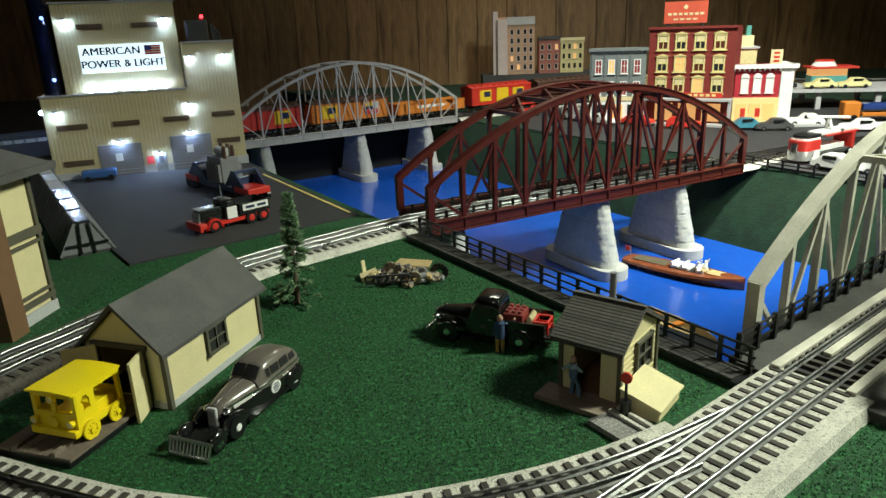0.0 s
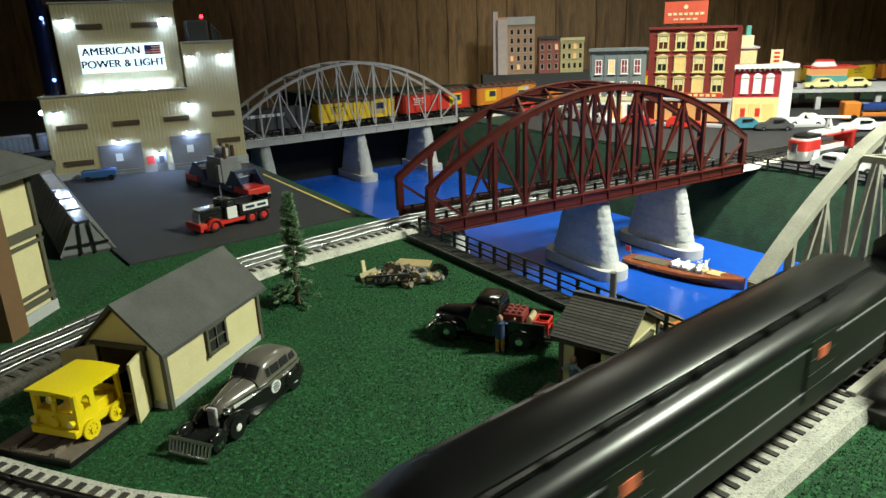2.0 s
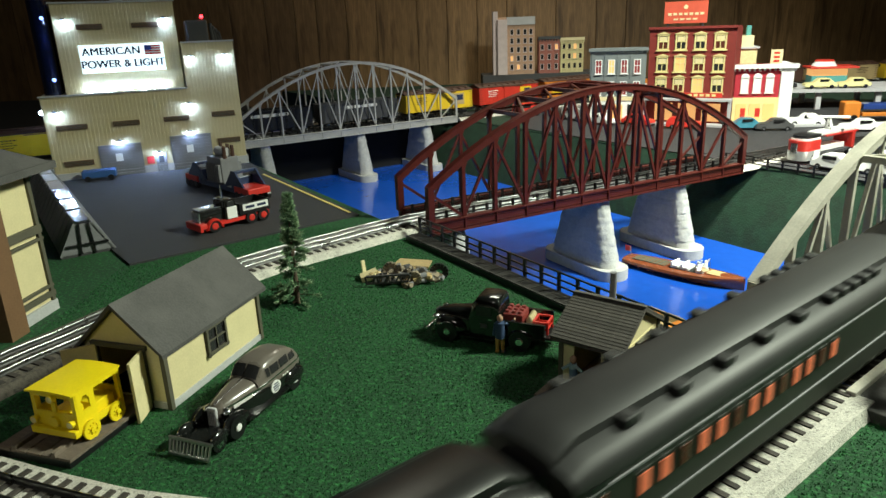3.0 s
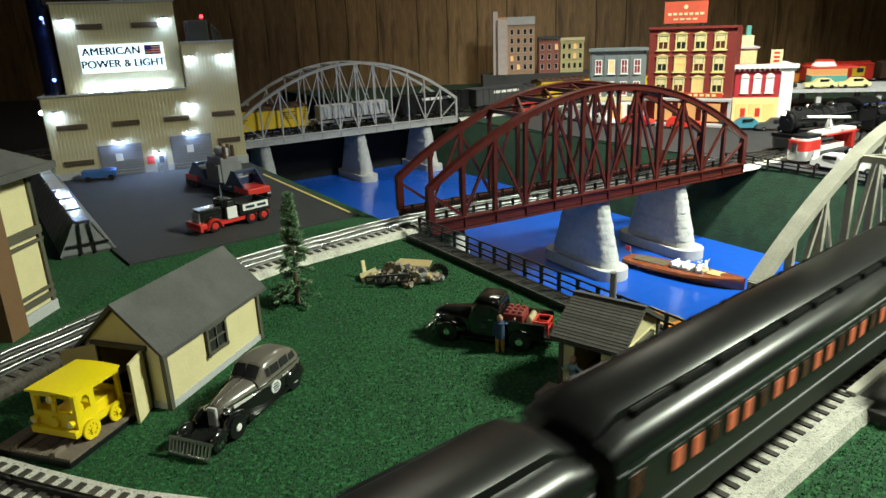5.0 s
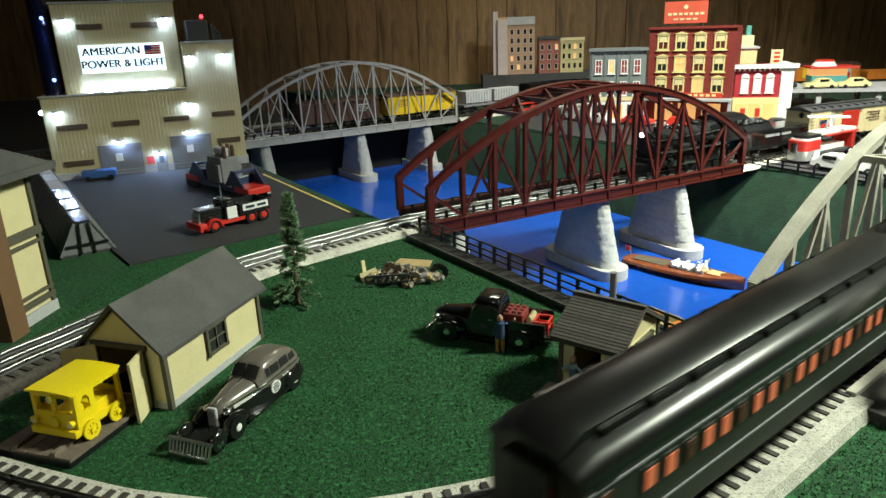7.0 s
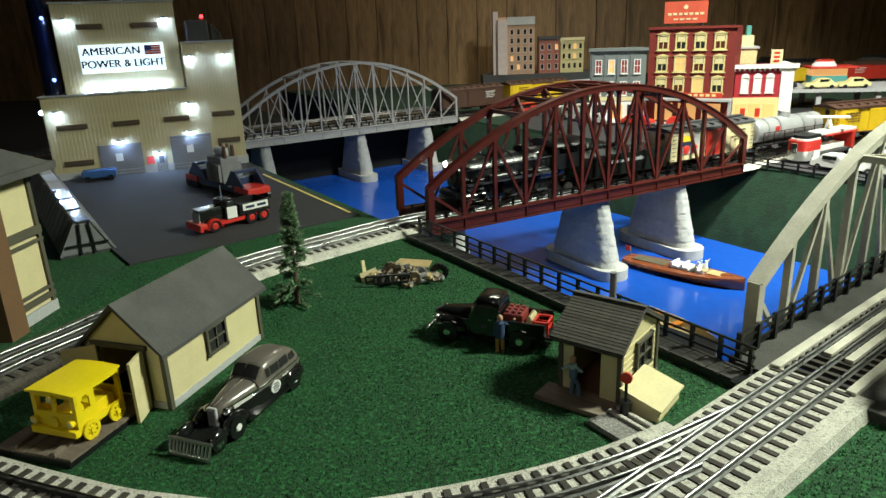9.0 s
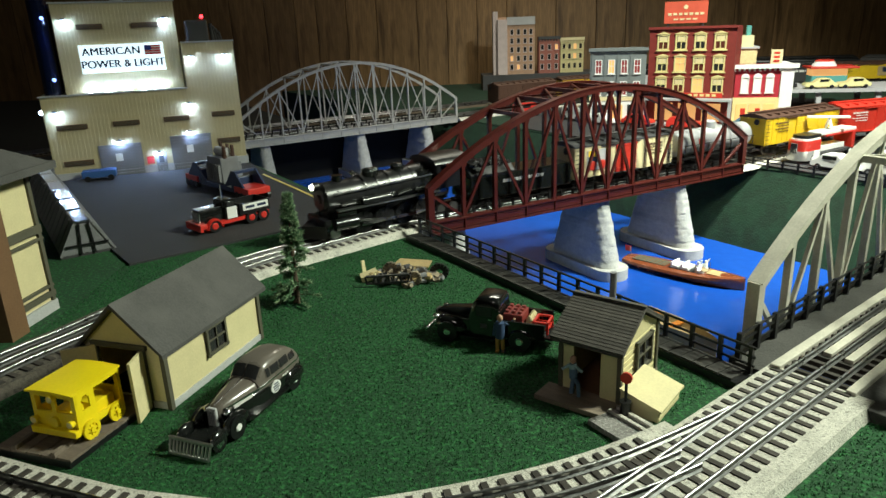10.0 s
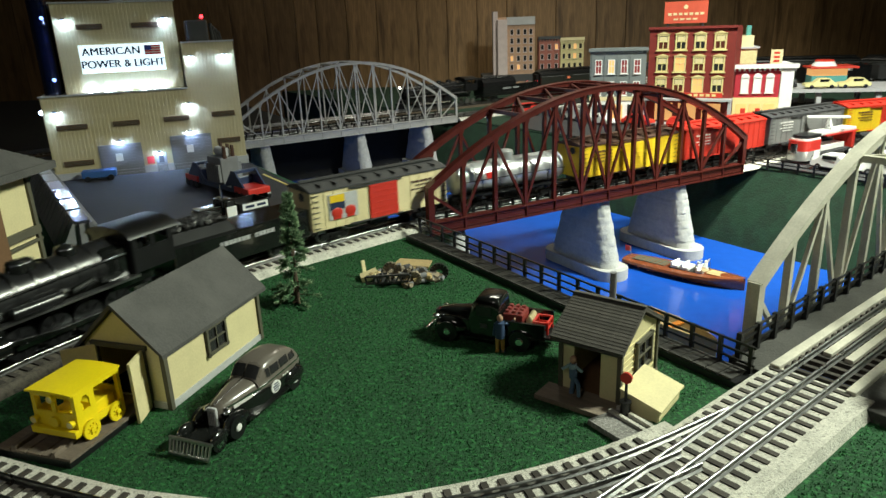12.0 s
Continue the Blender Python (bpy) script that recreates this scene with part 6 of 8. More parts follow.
        part("cross_beam", bm_box((s * 0.072, 0, 0.0475), (0.010, 0.040, 0.005), bev=0.001), NAVY, tr)
        for k in range(3):
            for sy in (-1, 1):
                bm = bmesh.new()
                cyl(bm, (s * (0.078 + k * 0.017), sy * 0.015, 0.0075), (s * (0.078 + k * 0.017), sy * 0.022, 0.0075), 0.0075, seg=14)
                part("wheel", bm, BLACK, tr)
    tf = thing("transformer", frame_at(-0.400, 1.262, fw2.x, fw2.y, 0.0205), "grey electric transformer load with brown insulators on the trailer", "transformer")
    bm = bmesh.new()
    box(bm, (0, 0, 0.026), (0.052, 0.036, 0.048), bev=0.002)
    part("tank", bm, MIDGREY, tf)
    me = mesh_of("cooling_fin", bm_box((0, 0, 0), (0.003, 0.006, 0.032), bev=0.0006), MIDGREY)
    for k in range(7):
        for sy in (-1, 1):
            shared("cooling_fin", me, tf, pose(-0.0222 + k * 0.0074, sy * 0.0205, 0.022))
    bm = bmesh.new()
    cyl(bm, (-0.016, 0, 0.058), (0.016, 0, 0.058), 0.008, seg=16)
    part("conservator", bm, LTGREY, tf, smooth=True)
    for k, (x, y) in enumerate(((-0.020, 0.010), (0.0, 0.012), (0.020, 0.010), (0.024, -0.008))):
        bm = bmesh.new()
        for j in range(5):
            cyl(bm, (x, y, 0.050 + j * 0.004), (x * 1.06, y * 1.1, 0.0535 + j * 0.004), 0.0046 - j * 0.0003, 0.0032, 10)
        part("insulator", bm, CARBROWN, tf, "ribbed brown insulator")


def speed_boat():
    d = Vector((0.69, -0.72)).normalized()
    th = thing("runabout_boat", frame_at(0.405, 1.093, d.x, d.y, WATER_Z), "varnished mahogany runabout with white seats on the river", "boat")
    L = 0.212
    secs = [(-0.5, 0.019, 0.012), (-0.42, 0.0245, 0.012), (-0.2, 0.0290, 0.0125), (0.05, 0.0290, 0.0135), (0.25, 0.0245, 0.0155), (0.40, 0.015, 0.0180), (0.475, 0.005, 0.0195), (0.5, 0.0008, 0.0200)]
    bm = bmesh.new()
    rows = []
    for u, w, h in secs:
        rows.append([bm.verts.new((u * L * (1.0 if z else 0.96), y, z)) for y, z in ((0, -0.002), (w * 0.72, 0.001), (w, h * 0.7), (w * 0.94, h), (w * 0.5, h + 0.0016), (0, h + 0.002), (-w * 0.5, h + 0.0016), (-w * 0.94, h), (-w, h * 0.7), (-w * 0.72, 0.001))])
    n = 10
    for p, q in zip(rows, rows[1:]):
        for j in range(n):
            bm.faces.new((p[j], q[j], q[(j + 1) % n], p[(j + 1) % n]))
    bm.faces.new(rows[0])
    bm.faces.new(rows[-1][::-1])
    part("hull", bm, MAHOGANY, th, smooth=True)
    part("deck_inlay", bm_box((-0.058, 0, 0.0147), (0.062, 0.026, 0.0012)), DARKTRIM, th, "dark ribbed engine hatch")
    for k in range(7):
        part("hatch_rib", bm_box((-0.085 + k * 0.009, 0, 0.0156), (0.0012, 0.026, 0.0008)), BROWNTRIM, th)
    bm = bmesh.new()
    box(bm, (0.012, 0, 0.0150), (0.062, 0.030, 0.002))
    part("cockpit", bm, BLACK, th)
    for x in (-0.008, 0.010, 0.036):
        bm = bmesh.new()
        box(bm, (x, 0, 0.0175), (0.012, 0.028, 0.006), bev=0.002)
        box(bm, (x - 0.006, 0, 0.0205), (0.004, 0.028, 0.009), bev=0.0015)
        part("seat", bm, WHITE, th, "white padded seat", smooth=True)
    bm = bmesh.new()
    for sy in (-1, 1):
        beam(bm, (0.046, 0.0, 0.017), (0.040, sy * 0.016, 0.026), 0.0008, 0.008)
    part("windscreen", bm, CHROME, th)
    part("bow_plate", bm_box((0.1045, 0, 0.0205), (0.006, 0.003, 0.0016)), CHROME, th)
    part("bow_deck", bm_box((0.066, 0, 0.0180), (0.040, 0.022, 0.0008)), CARTAN, th, "pale varnished bow planks")
    bm = bmesh.new()
    cyl(bm, (-0.098, 0, 0.012), (-0.101, 0, 0.032), 0.0007, seg=6)
    stf = part("flag_staff", bm, CHROME, th)
    part("flag", bm_box((-0.105, 0, 0.0275), (0.012, 0.0006, 0.010)), FLAGRED, stf, "dark red flag")
    for x, y in ((0.030, -0.006), (0.036, 0.008)):
        bm = bmesh.new()
        box(bm, (0, 0, 0.005), (0.005, 0.008, 0.010), taper=(0.8, 0.8), bev=0.001)
        ball(bm, (0, 0, 0.0125), 0.0027, seg=8)
        beam(bm, (0, 0.004, 0.009), (0.003, 0.006, 0.016), 0.002, 0.002)
        single("boat_figurine", bm, WHITE, "tiny white toy figure in the runabout", "figurine", at=th.matrix_basis @ pose(x, y, 0.0185))
    # small open boat below the walkway
    rb = thing("open_boat", frame_at(0.300, 0.842, 0.52, -0.85, WATER_Z), "pale wooden open boat moored below the walkway", "boat")
    bm = bmesh.new()
    rows = []
    for u, w in ((-0.07, 0.010), (-0.045, 0.017), (0, 0.019), (0.04, 0.015), (0.065, 0.006), (0.075, 0.0006)):
        rows.append([bm.verts.new((u, y, z)) for y, z in ((-w, 0.034), (-w * 0.7, 0.0), (w * 0.7, 0.0), (w, 0.034), (w * 0.9, 0.034), (w * 0.6, 0.026), (-w * 0.6, 0.026), (-w * 0.9, 0.034))])
    for p, q in zip(rows, rows[1:]):
        for j in range(8):
            bm.faces.new((p[j], q[j], q[(j + 1) % 8], p[(j + 1) % 8]))
    bm.faces.new(rows[0])
    bm.faces.new(rows[-1][::-1])
    part("hull", bm, CARTAN, rb)
    for x in (-0.03, 0.01):
        part("thwart", bm_box((x, 0, 0.0325), (0.008, 0.032, 0.002)), CARORANGE, rb)


SHED_AT = motor_shed()
track_speeder(SHED_AT)
crossing_shack()
grit_pad()
rail_sedan()
pickup()
scrap_heap()
fir_tree()
station()
power_house()
yard()
ore_trestle()
heavy_truck()
speed_boat()


# ---- the town on the far bank ----
def facade_window(parent, x, y, z, w, h, trim, pane, arch=False, bars=True, hood=False):
    bm = bmesh.new()
    t = w * 0.14
    for s in (-1, 1):
        box(bm, (x + s * (w / 2), y - 0.0012, z), (t, 0.003, h + t))
        box(bm, (x, y - 0.0012, z + s * h / 2), (w + t, 0.003, t))
    box(bm, (x, y - 0.0022, z - h / 2 - t * 0.8), (w * 1.35, 0.005, t * 0.8))
    if hood:
        prism(bm, ((x - w * 0.72, z + h / 2 + t * 0.6), (x + w * 0.72, z + h / 2 + t * 0.6), (x, z + h / 2 + t * 2.4)), "y", y - 0.0040, y - 0.0002)
    if arch:
        prism(bm, [(x + math.cos(math.pi * k / 8) * w * 0.62, z + h / 2 + math.sin(math.pi * k / 8) * w * 0.62) for k in range(9)], "y", y - 0.0032, y - 0.0002)
    fr = part("window", bm, trim, parent)
    part("pane", bm_box((x, y - 0.0002, z), (w - t, 0.0012, h - t)), pane, fr)
    if bars:
        bm = bmesh.new()
        box(bm, (x, y - 0.0012, z), (t * 0.5, 0.0012, h))
        box(bm, (x, y - 0.0014, z + h * 0.05), (w, 0.0012, t * 0.6))
        part("glazing_bar", bm, trim, fr)


def cornice(parent, x0, x1, y, z, material, h=0.006, out=0.006):
    bm = bmesh.new()
    box(bm, ((x0 + x1) / 2, y - out / 2 + 0.002, z), (x1 - x0 + out, out + 0.004, h))
    n = int((x1 - x0) / 0.012)
    for i in range(n + 1):
        box(bm, (x0 + (x1 - x0) * i / n, y - out * 0.3, z - h * 0.8), (0.004, out * 0.6, h * 0.7))
    part("cornice", bm, material, parent)


def hotel():
    th = thing("brick_store", frame_at(0.5585, 1.9245, 0.866, -0.5), "four-storey dark red brick store with cream windows and rooftop sign", "building")
    part("wall", bm_box((0.126, 0.055, 0.126), (0.216, 0.11, 0.252)), BRICKRED, th)
    for i, x in enumerate((0.054, 0.100, 0.148, 0.197)):
        for j, z in enumerate((0.216, 0.160, 0.106)):
            lit = GLASSWARM if (i, j) in ((1, 1), (2, 2)) else (GLASSDARK if (i + j) % 3 else GLASSDIM)
            facade_window(th, x, 0.0, z, 0.026, 0.036, WINYEL, lit, hood=True)
            if lit is not GLASSWARM:
                part("blind", bm_box((x, -0.0009, z + 0.008), (0.020, 0.0006, 0.014)), CARCREAM, th, "half-drawn cream blind")
    cornice(th, 0.018, 0.234, 0.0, 0.252, BRICKRED)
    part("fascia_sign", bm_box((0.135, -0.004, 0.081), (0.155, 0.005, 0.012)), CARRED, th, "red fascia sign board")
    bm = bmesh.new()
    for k in range(9):
        box(bm, (0.072 + k * 0.015, -0.0068, 0.081), (0.010, 0.001, 0.006))
    part("fascia_lettering", bm, WINYEL, th)
    part("awning", bm_box((0.126, -0.018, 0.071), (0.225, 0.038, 0.005)), LTGREY, th, "pale grey flat awning")
    for x in (0.016, 0.236):
        part("pillar", bm_box((x, -0.030, 0.035), (0.008, 0.008, 0.069)), LTGREY, th)
    for x in (0.065, 0.126, 0.187):
        part("shop_window", bm_box((x, -0.0012, 0.036), (0.046, 0.003, 0.046)), GLASSWARM, th, "warm lit shop window")
    sg = part("roof_sign", bm_box((0.104, 0.012, 0.290), (0.108, 0.004, 0.054)), mat("sign_salmon_red", (0.62, 0.10, 0.055), 0.5), th, "salmon red rooftop sign board")
    bm = bmesh.new()
    for k in range(7):
        box(bm, (0.064 + k * 0.0135, 0.0095, 0.286), (0.009, 0.001, 0.006))
    for k in range(4):
        box(bm, (0.080 + k * 0.016, 0.0095, 0.273), (0.011, 0.001, 0.004))
    cyl(bm, (0.104, 0.0099, 0.303), (0.104, 0.0089, 0.303), 0.006, seg=5)
    part("sign_lettering", bm, CARCREAM, sg)
    for x in (0.06, 0.148):
        part("sign_leg", bm_box((x, 0.014, 0.257), (0.004, 0.004, 0.014)), DKGREY, th)


def red_shop():
    th = thing("red_shop", frame_at(0.779, 1.834, 0.97, -0.245), "two-storey red shop with white arched windows and yellow shopfront", "building")
    part("wall", bm_box((0.054, 0.055, 0.075), (0.108, 0.11, 0.150)), mat("shop_crimson", (0.40, 0.02, 0.035), 0.6, var=0.15), th)
    part("side_wall", bm_box((0.124, 0.050, 0.078), (0.030, 0.11, 0.156)), WHITE, th, "white rendered side wall")
    for x in (0.024, 0.054, 0.084):
        facade_window(th, x, 0.0, 0.104, 0.017, 0.038, WHITE, WHITE, arch=True, bars=False)
    cornice(th, -0.004, 0.142, 0.0, 0.151, WHITE, 0.010, 0.012)
    part("shop_frame", bm_box((0.054, -0.002, 0.036), (0.112, 0.006, 0.072)), WINYEL, th, "yellow timber shopfront")
    for x in (0.020, 0.052, 0.086):
        part("shop_window", bm_box((x, -0.0058, 0.036), (0.026, 0.002, 0.040)), GLASSWARM, th, "glowing orange shop window")
    for x in (0.034, 0.070):
        part("poster", bm_box((x - 0.010, -0.0072, 0.034), (0.012, 0.001, 0.022)), CARRED, th)
    part("roof_board", bm_box((0.100, 0.030, 0.172), (0.028, 0.003, 0.036)), CARCREAM, th, "cream rooftop board with red writing")
    bm = bmesh.new()
    for k in range(3):
        box(bm, (0.100, 0.0278, 0.182 - k * 0.010), (0.014, 0.001, 0.005))
    part("roof_board_lettering", bm, CARRED, th)
    # yellow house behind with a teal chimney
    yh = thing("yellow_house", frame_at(0.800, 1.985, 0.97, -0.245), "yellow house with teal chimney behind the red shop", "building")
    part("wall", bm_box((0.045, 0.04, 0.095), (0.09, 0.08, 0.19)), YELLOWBRICK, yh)
    part("upper_storey", bm_box((0.040, 0.04, 0.205), (0.080, 0.07, 0.035)), CARCREAM, yh)
    part("roof", bm_box((0.045, 0.04, 0.1905), (0.10, 0.09, 0.005)), LTGREY, yh)
    part("chimney", bm_box((0.068, 0.03, 0.235), (0.012, 0.012, 0.028)), SKYGREEN, yh, "teal green chimney")


def grey_shop():
    th = thing("grey_shop", frame_at(0.420, 1.947, 0.97, -0.245), "blue-grey three-storey shop with white and red windows", "building")
    part("wall", bm_box((0.077, 0.05, 0.101), (0.148, 0.10, 0.202)), FACADEGREY, th)
    cornice(th, 0.003, 0.151, 0.0, 0.201, FACADEGREY, 0.008, 0.008)
    for i, x in enumerate((0.026, 0.060, 0.094, 0.128)):
        for j, z in enumerate((0.156, 0.098)):
            facade_window(th, x, 0.0, z, 0.016, 0.036, WHITE, GLASSWARM if (i, j) == (1, 0) else mat("dark_red_blind", (0.25, 0.03, 0.03), 0.6))
        part("pilaster", bm_box((x - 0.017, -0.001, 0.115), (0.004, 0.003, 0.17)), FACADEGREY, th)
    part("shopfront", bm_box((0.077, -0.003, 0.036), (0.142, 0.007, 0.062)), WHITE, th, "white shopfront")
    for x in (0.030, 0.077, 0.124):
        part("shop_window", bm_box((x, -0.0072, 0.034), (0.034, 0.002, 0.042)), GLASSWARM if x == 0.077 else GLASSDARK, th)
    part("fascia", bm_box((0.077, -0.006, 0.071), (0.146, 0.006, 0.010)), CARCREAM, th)


def flat_buildings():
    """Low-relief house fronts on a raised shelf near the wall."""
    sh = single("display_shelf", bm_box((0.46, 3.12, 0.031), (0.52, 0.16, 0.062)), DKGREY, "dark grey raised shelf along the wall", "shelf")
    for n, x0, x1, h, m, lab in (("tall_flat_front", 0.265, 0.425, 0.235, BROWNBRICK, "tall brown brick house front with pale side tower"),
                                 ("brick_flat_front", 0.443, 0.532, 0.150, mat("maroon_brick", (0.36, 0.13, 0.10), 0.8, var=0.2, scale=120), "maroon brick house front with small windows"),
                                 ("yellow_flat_front", 0.536, 0.635, 0.142, YELLOWBRICK, "yellow brick house front with small windows")):
        th = thing(n, pose(x0, 3.06, 0.062), lab, "building")
        w = x1 - x0
        part("wall", bm_box((w / 2, 0.025, h / 2), (w, 0.05, h)), m, th)
        if n[0] == "t":
            part("side_tower", bm_box((0.020, -0.004, h / 2 - 0.004), (0.040, 0.05, h - 0.010)), PINKGREY, th, "pale pinkish side tower")
            part("rear_tower", bm_box((-0.008, 0.02, h / 2 + 0.012), (0.020, 0.05, h + 0.024)), PINKGREY, th)
            xs, zs = (0.062, 0.090, 0.118, 0.143), (0.030, 0.066, 0.102, 0.138, 0.174)
            part("parapet", bm_box((0.100, -0.002, h - 0.016), (0.120, 0.008, 0.032)), LTGREY, th)
        else:
            xs = [w * k for k in (0.16, 0.5, 0.84)] if n[0] == "b" else [w * k for k in (0.14, 0.38, 0.62, 0.86)]
            zs = (0.028, 0.068, 0.108)
            cornice(th, 0.0, w, 0.0, h - 0.004, DKGREY if n[0] == "b" else CARCREAM, 0.012, 0.006)
        rnd = random.Random(len(n))
        for x in xs:
            for z in zs:
                facade_window(th, x, 0.0, z, 0.013, 0.022, PINKGREY if n[0] != "y" else CARCREAM, GLASSWARM if rnd.random() < 0.12 else GLASSDARK, bars=False)


def town_ground():
    pts = [(1.235, -1.45), (1.235, -0.50), (1.62, -0.38), (2.3, -0.6), (2.3, -1.9), (1.5, -1.75)]
    bm = bmesh.new()
    prism(bm, [tuple(uv(u, v).xy) for v, u in pts], "z", 0.0, 0.003)
    single("town_road", bm, ASPHALT, "grey asphalt town street", "road", "structure")
    bm = bmesh.new()
    prism(bm, ((0.52, 1.90), (0.76, 1.765), (0.98, 1.735), (1.0, 1.80), (0.78, 1.84), (0.57, 1.96)), "z", 0.003, 0.008)
    single("town_pavement", bm, LTGREY, "pale concrete pavement before the shops", "pavement", "structure")
    # a raised deck with a diner and parked cars
    dk = thing("raised_deck", pose(1.22, 2.12, 0, 0, 0, -12), "pale grey raised deck behind the shops", "deck")
    part("slab", bm_box((0, 0, 0.058), (0.52, 0.20, 0.010)), LTGREY, dk)
    for x in (-0.24, -0.08, 0.08, 0.24):
        part("pillar", bm_box((x, -0.08, 0.0265), (0.014, 0.014, 0.053)), LTGREY, dk)
        part("pillar", bm_box((x, 0.08, 0.0265), (0.014, 0.014, 0.053)), LTGREY, dk)
    dn = thing("diner", pose(1.20, 2.165, 0.063, 0, 0, -12), "round-roofed red and white diner with teal counter", "building")
    part("base", bm_box((0, 0, 0.014), (0.10, 0.06, 0.028)), SKYGREEN, dn)
    part("window_band", bm_box((0, 0, 0.038), (0.098, 0.058, 0.024)), GLASSWARM, dn)
    part("canopy", bm_box((0.006, -0.008, 0.053), (0.135, 0.090, 0.006), bev=0.002), CARRED, dn, "red-edged white canopy")
    bm = bmesh.new()
    cyl(bm, (-0.01, 0, 0.056), (-0.01, 0, 0.070), 0.036, 0.026, 20)
    part("roof_drum", bm, WHITE, dn, "white and red roof drum", smooth=True)
    bm = bmesh.new()
    cyl(bm, (-0.01, 0, 0.070), (-0.01, 0, 0.074), 0.028, 0.024, 20)
    part("roof_ring", bm, CARRED, dn, smooth=True)
    gs = thing("grey_warehouse", pose(1.475, 2.02, 0, 0, 0, -20), "plain grey warehouse at the end of the street", "building")
    part("wall", bm_box((0, 0, 0.07), (0.16, 0.14, 0.14)), LTGREY, gs)
    bm = bmesh.new()
    prism(bm, ((-0.08, 0.14), (0.08, 0.14), (0.0, 0.175)), "y", -0.07, 0.07)
    part("roof", bm, MIDGREY, gs)
    part("poster_front", bm_box((0.0, -0.072, 0.06), (0.10, 0.004, 0.06)), CARORANGE, gs)
    part("poster_disc", bm_box((0.0, -0.0755, 0.065), (0.03, 0.002, 0.03)), WHITE, gs)


def bus_hauler():
    SILVERTRIM = mat("bright_silver_trim", (0.75, 0.75, 0.74), 0.3, 0.7, var=0.1)
    d = Vector((-0.86, -0.5)).normalized()
    th = thing("boat_hauler_truck", frame_at(0.763, 1.360, d.x, d.y, 0.003), "red and white cab-over truck with low deck and white load", "truck")
    def rounded(r, x0):
        return [(x0 + r * 0.72 * math.cos(math.pi * k / 12 - math.pi / 2) + 0.016, r * math.sin(math.pi * k / 12 - math.pi / 2)) for k in range(13)] + [(x0 - 0.020, r), (x0 - 0.020, -r)]
    bm = bmesh.new()
    prism(bm, rounded(0.021, 0.058), "z", 0.024, 0.044)
    part("cab", bm, FIRERED, th, "rounded red and white cab", smooth=True)
    bm = bmesh.new()
    prism(bm, rounded(0.0215, 0.058), "z", 0.006, 0.0245)
    part("cab_skirt", bm, SILVERTRIM, th, "bright silver lower cab band", smooth=True)
    bm = bmesh.new()
    prism(bm, rounded(0.0185, 0.056), "z", 0.0435, 0.0475)
    part("windscreen", bm, WHITE, th, "white upper cab band", smooth=True)
    bm = bmesh.new()
    prism(bm, rounded(0.0170, 0.054), "z", 0.0475, 0.0535)
    part("cab_roof", bm, BLACK, th, smooth=True)
    part("grille", bm_box((0.0900, 0, 0.030), (0.003, 0.014, 0.020), bev=0.001), CHROME, th)
    for sy in (-1, 1):
        part("cab_side_panel", bm_box((0.050, sy * 0.0213, 0.016), (0.020, 0.002, 0.016)), WHITE, th, "white side panel")
    part("deck", bm_box((-0.020, 0, 0.0135), (0.120, 0.038, 0.005)), DKGREY, th)
    part("rear_rack", bm_box((-0.076, 0, 0.030), (0.010, 0.038, 0.034)), FIRERED, th)
    bm = bmesh.new()
    prism(bm, ((-0.058, -0.012), (0.024, -0.014), (0.040, 0.0), (0.024, 0.014), (-0.058, 0.012)), "z", 0.018, 0.028)
    part("lower_boat", bm, WHITE, th, "white boat on the deck")
    bm = bmesh.new()
    box(bm, (-0.030, 0, 0.052), (0.120, 0.030, 0.007), bev=0.002)
    part("upper_load", bm, WHITE, th, "white and red upper load")
    part("load_stripe", bm_box((-0.040, 0, 0.0475), (0.110, 0.034, 0.003)), FIRERED, th)
    bm = bmesh.new()
    beam(bm, (-0.010, 0.010, 0.055), (-0.016, 0.0, 0.078), 0.004, 0.004)
    beam(bm, (-0.022, -0.010, 0.055), (-0.016, 0.0, 0.078), 0.004, 0.004)
    beam(bm, (0.012, -0.030, 0.080), (-0.040, 0.026, 0.080), 0.010, 0.004)
    part("rotor_mast", bm, WHITE, th, "white raised wing on struts")
    for x in (0.058, -0.066):
        for sy in (-1, 1):
            bm = bmesh.new()
            cyl(bm, (x, sy * 0.015, 0.0085), (x, sy * 0.0215, 0.0085), 0.0085, seg=16)
            wh = part("wheel", bm, BLACK, th, smooth=True)
            bm = bmesh.new()
            cyl(bm, (x, sy * 0.0213, 0.0085), (x, sy * 0.0222, 0.0085), 0.006, seg=14)
            part("white_wall", bm, WHITE, wh)


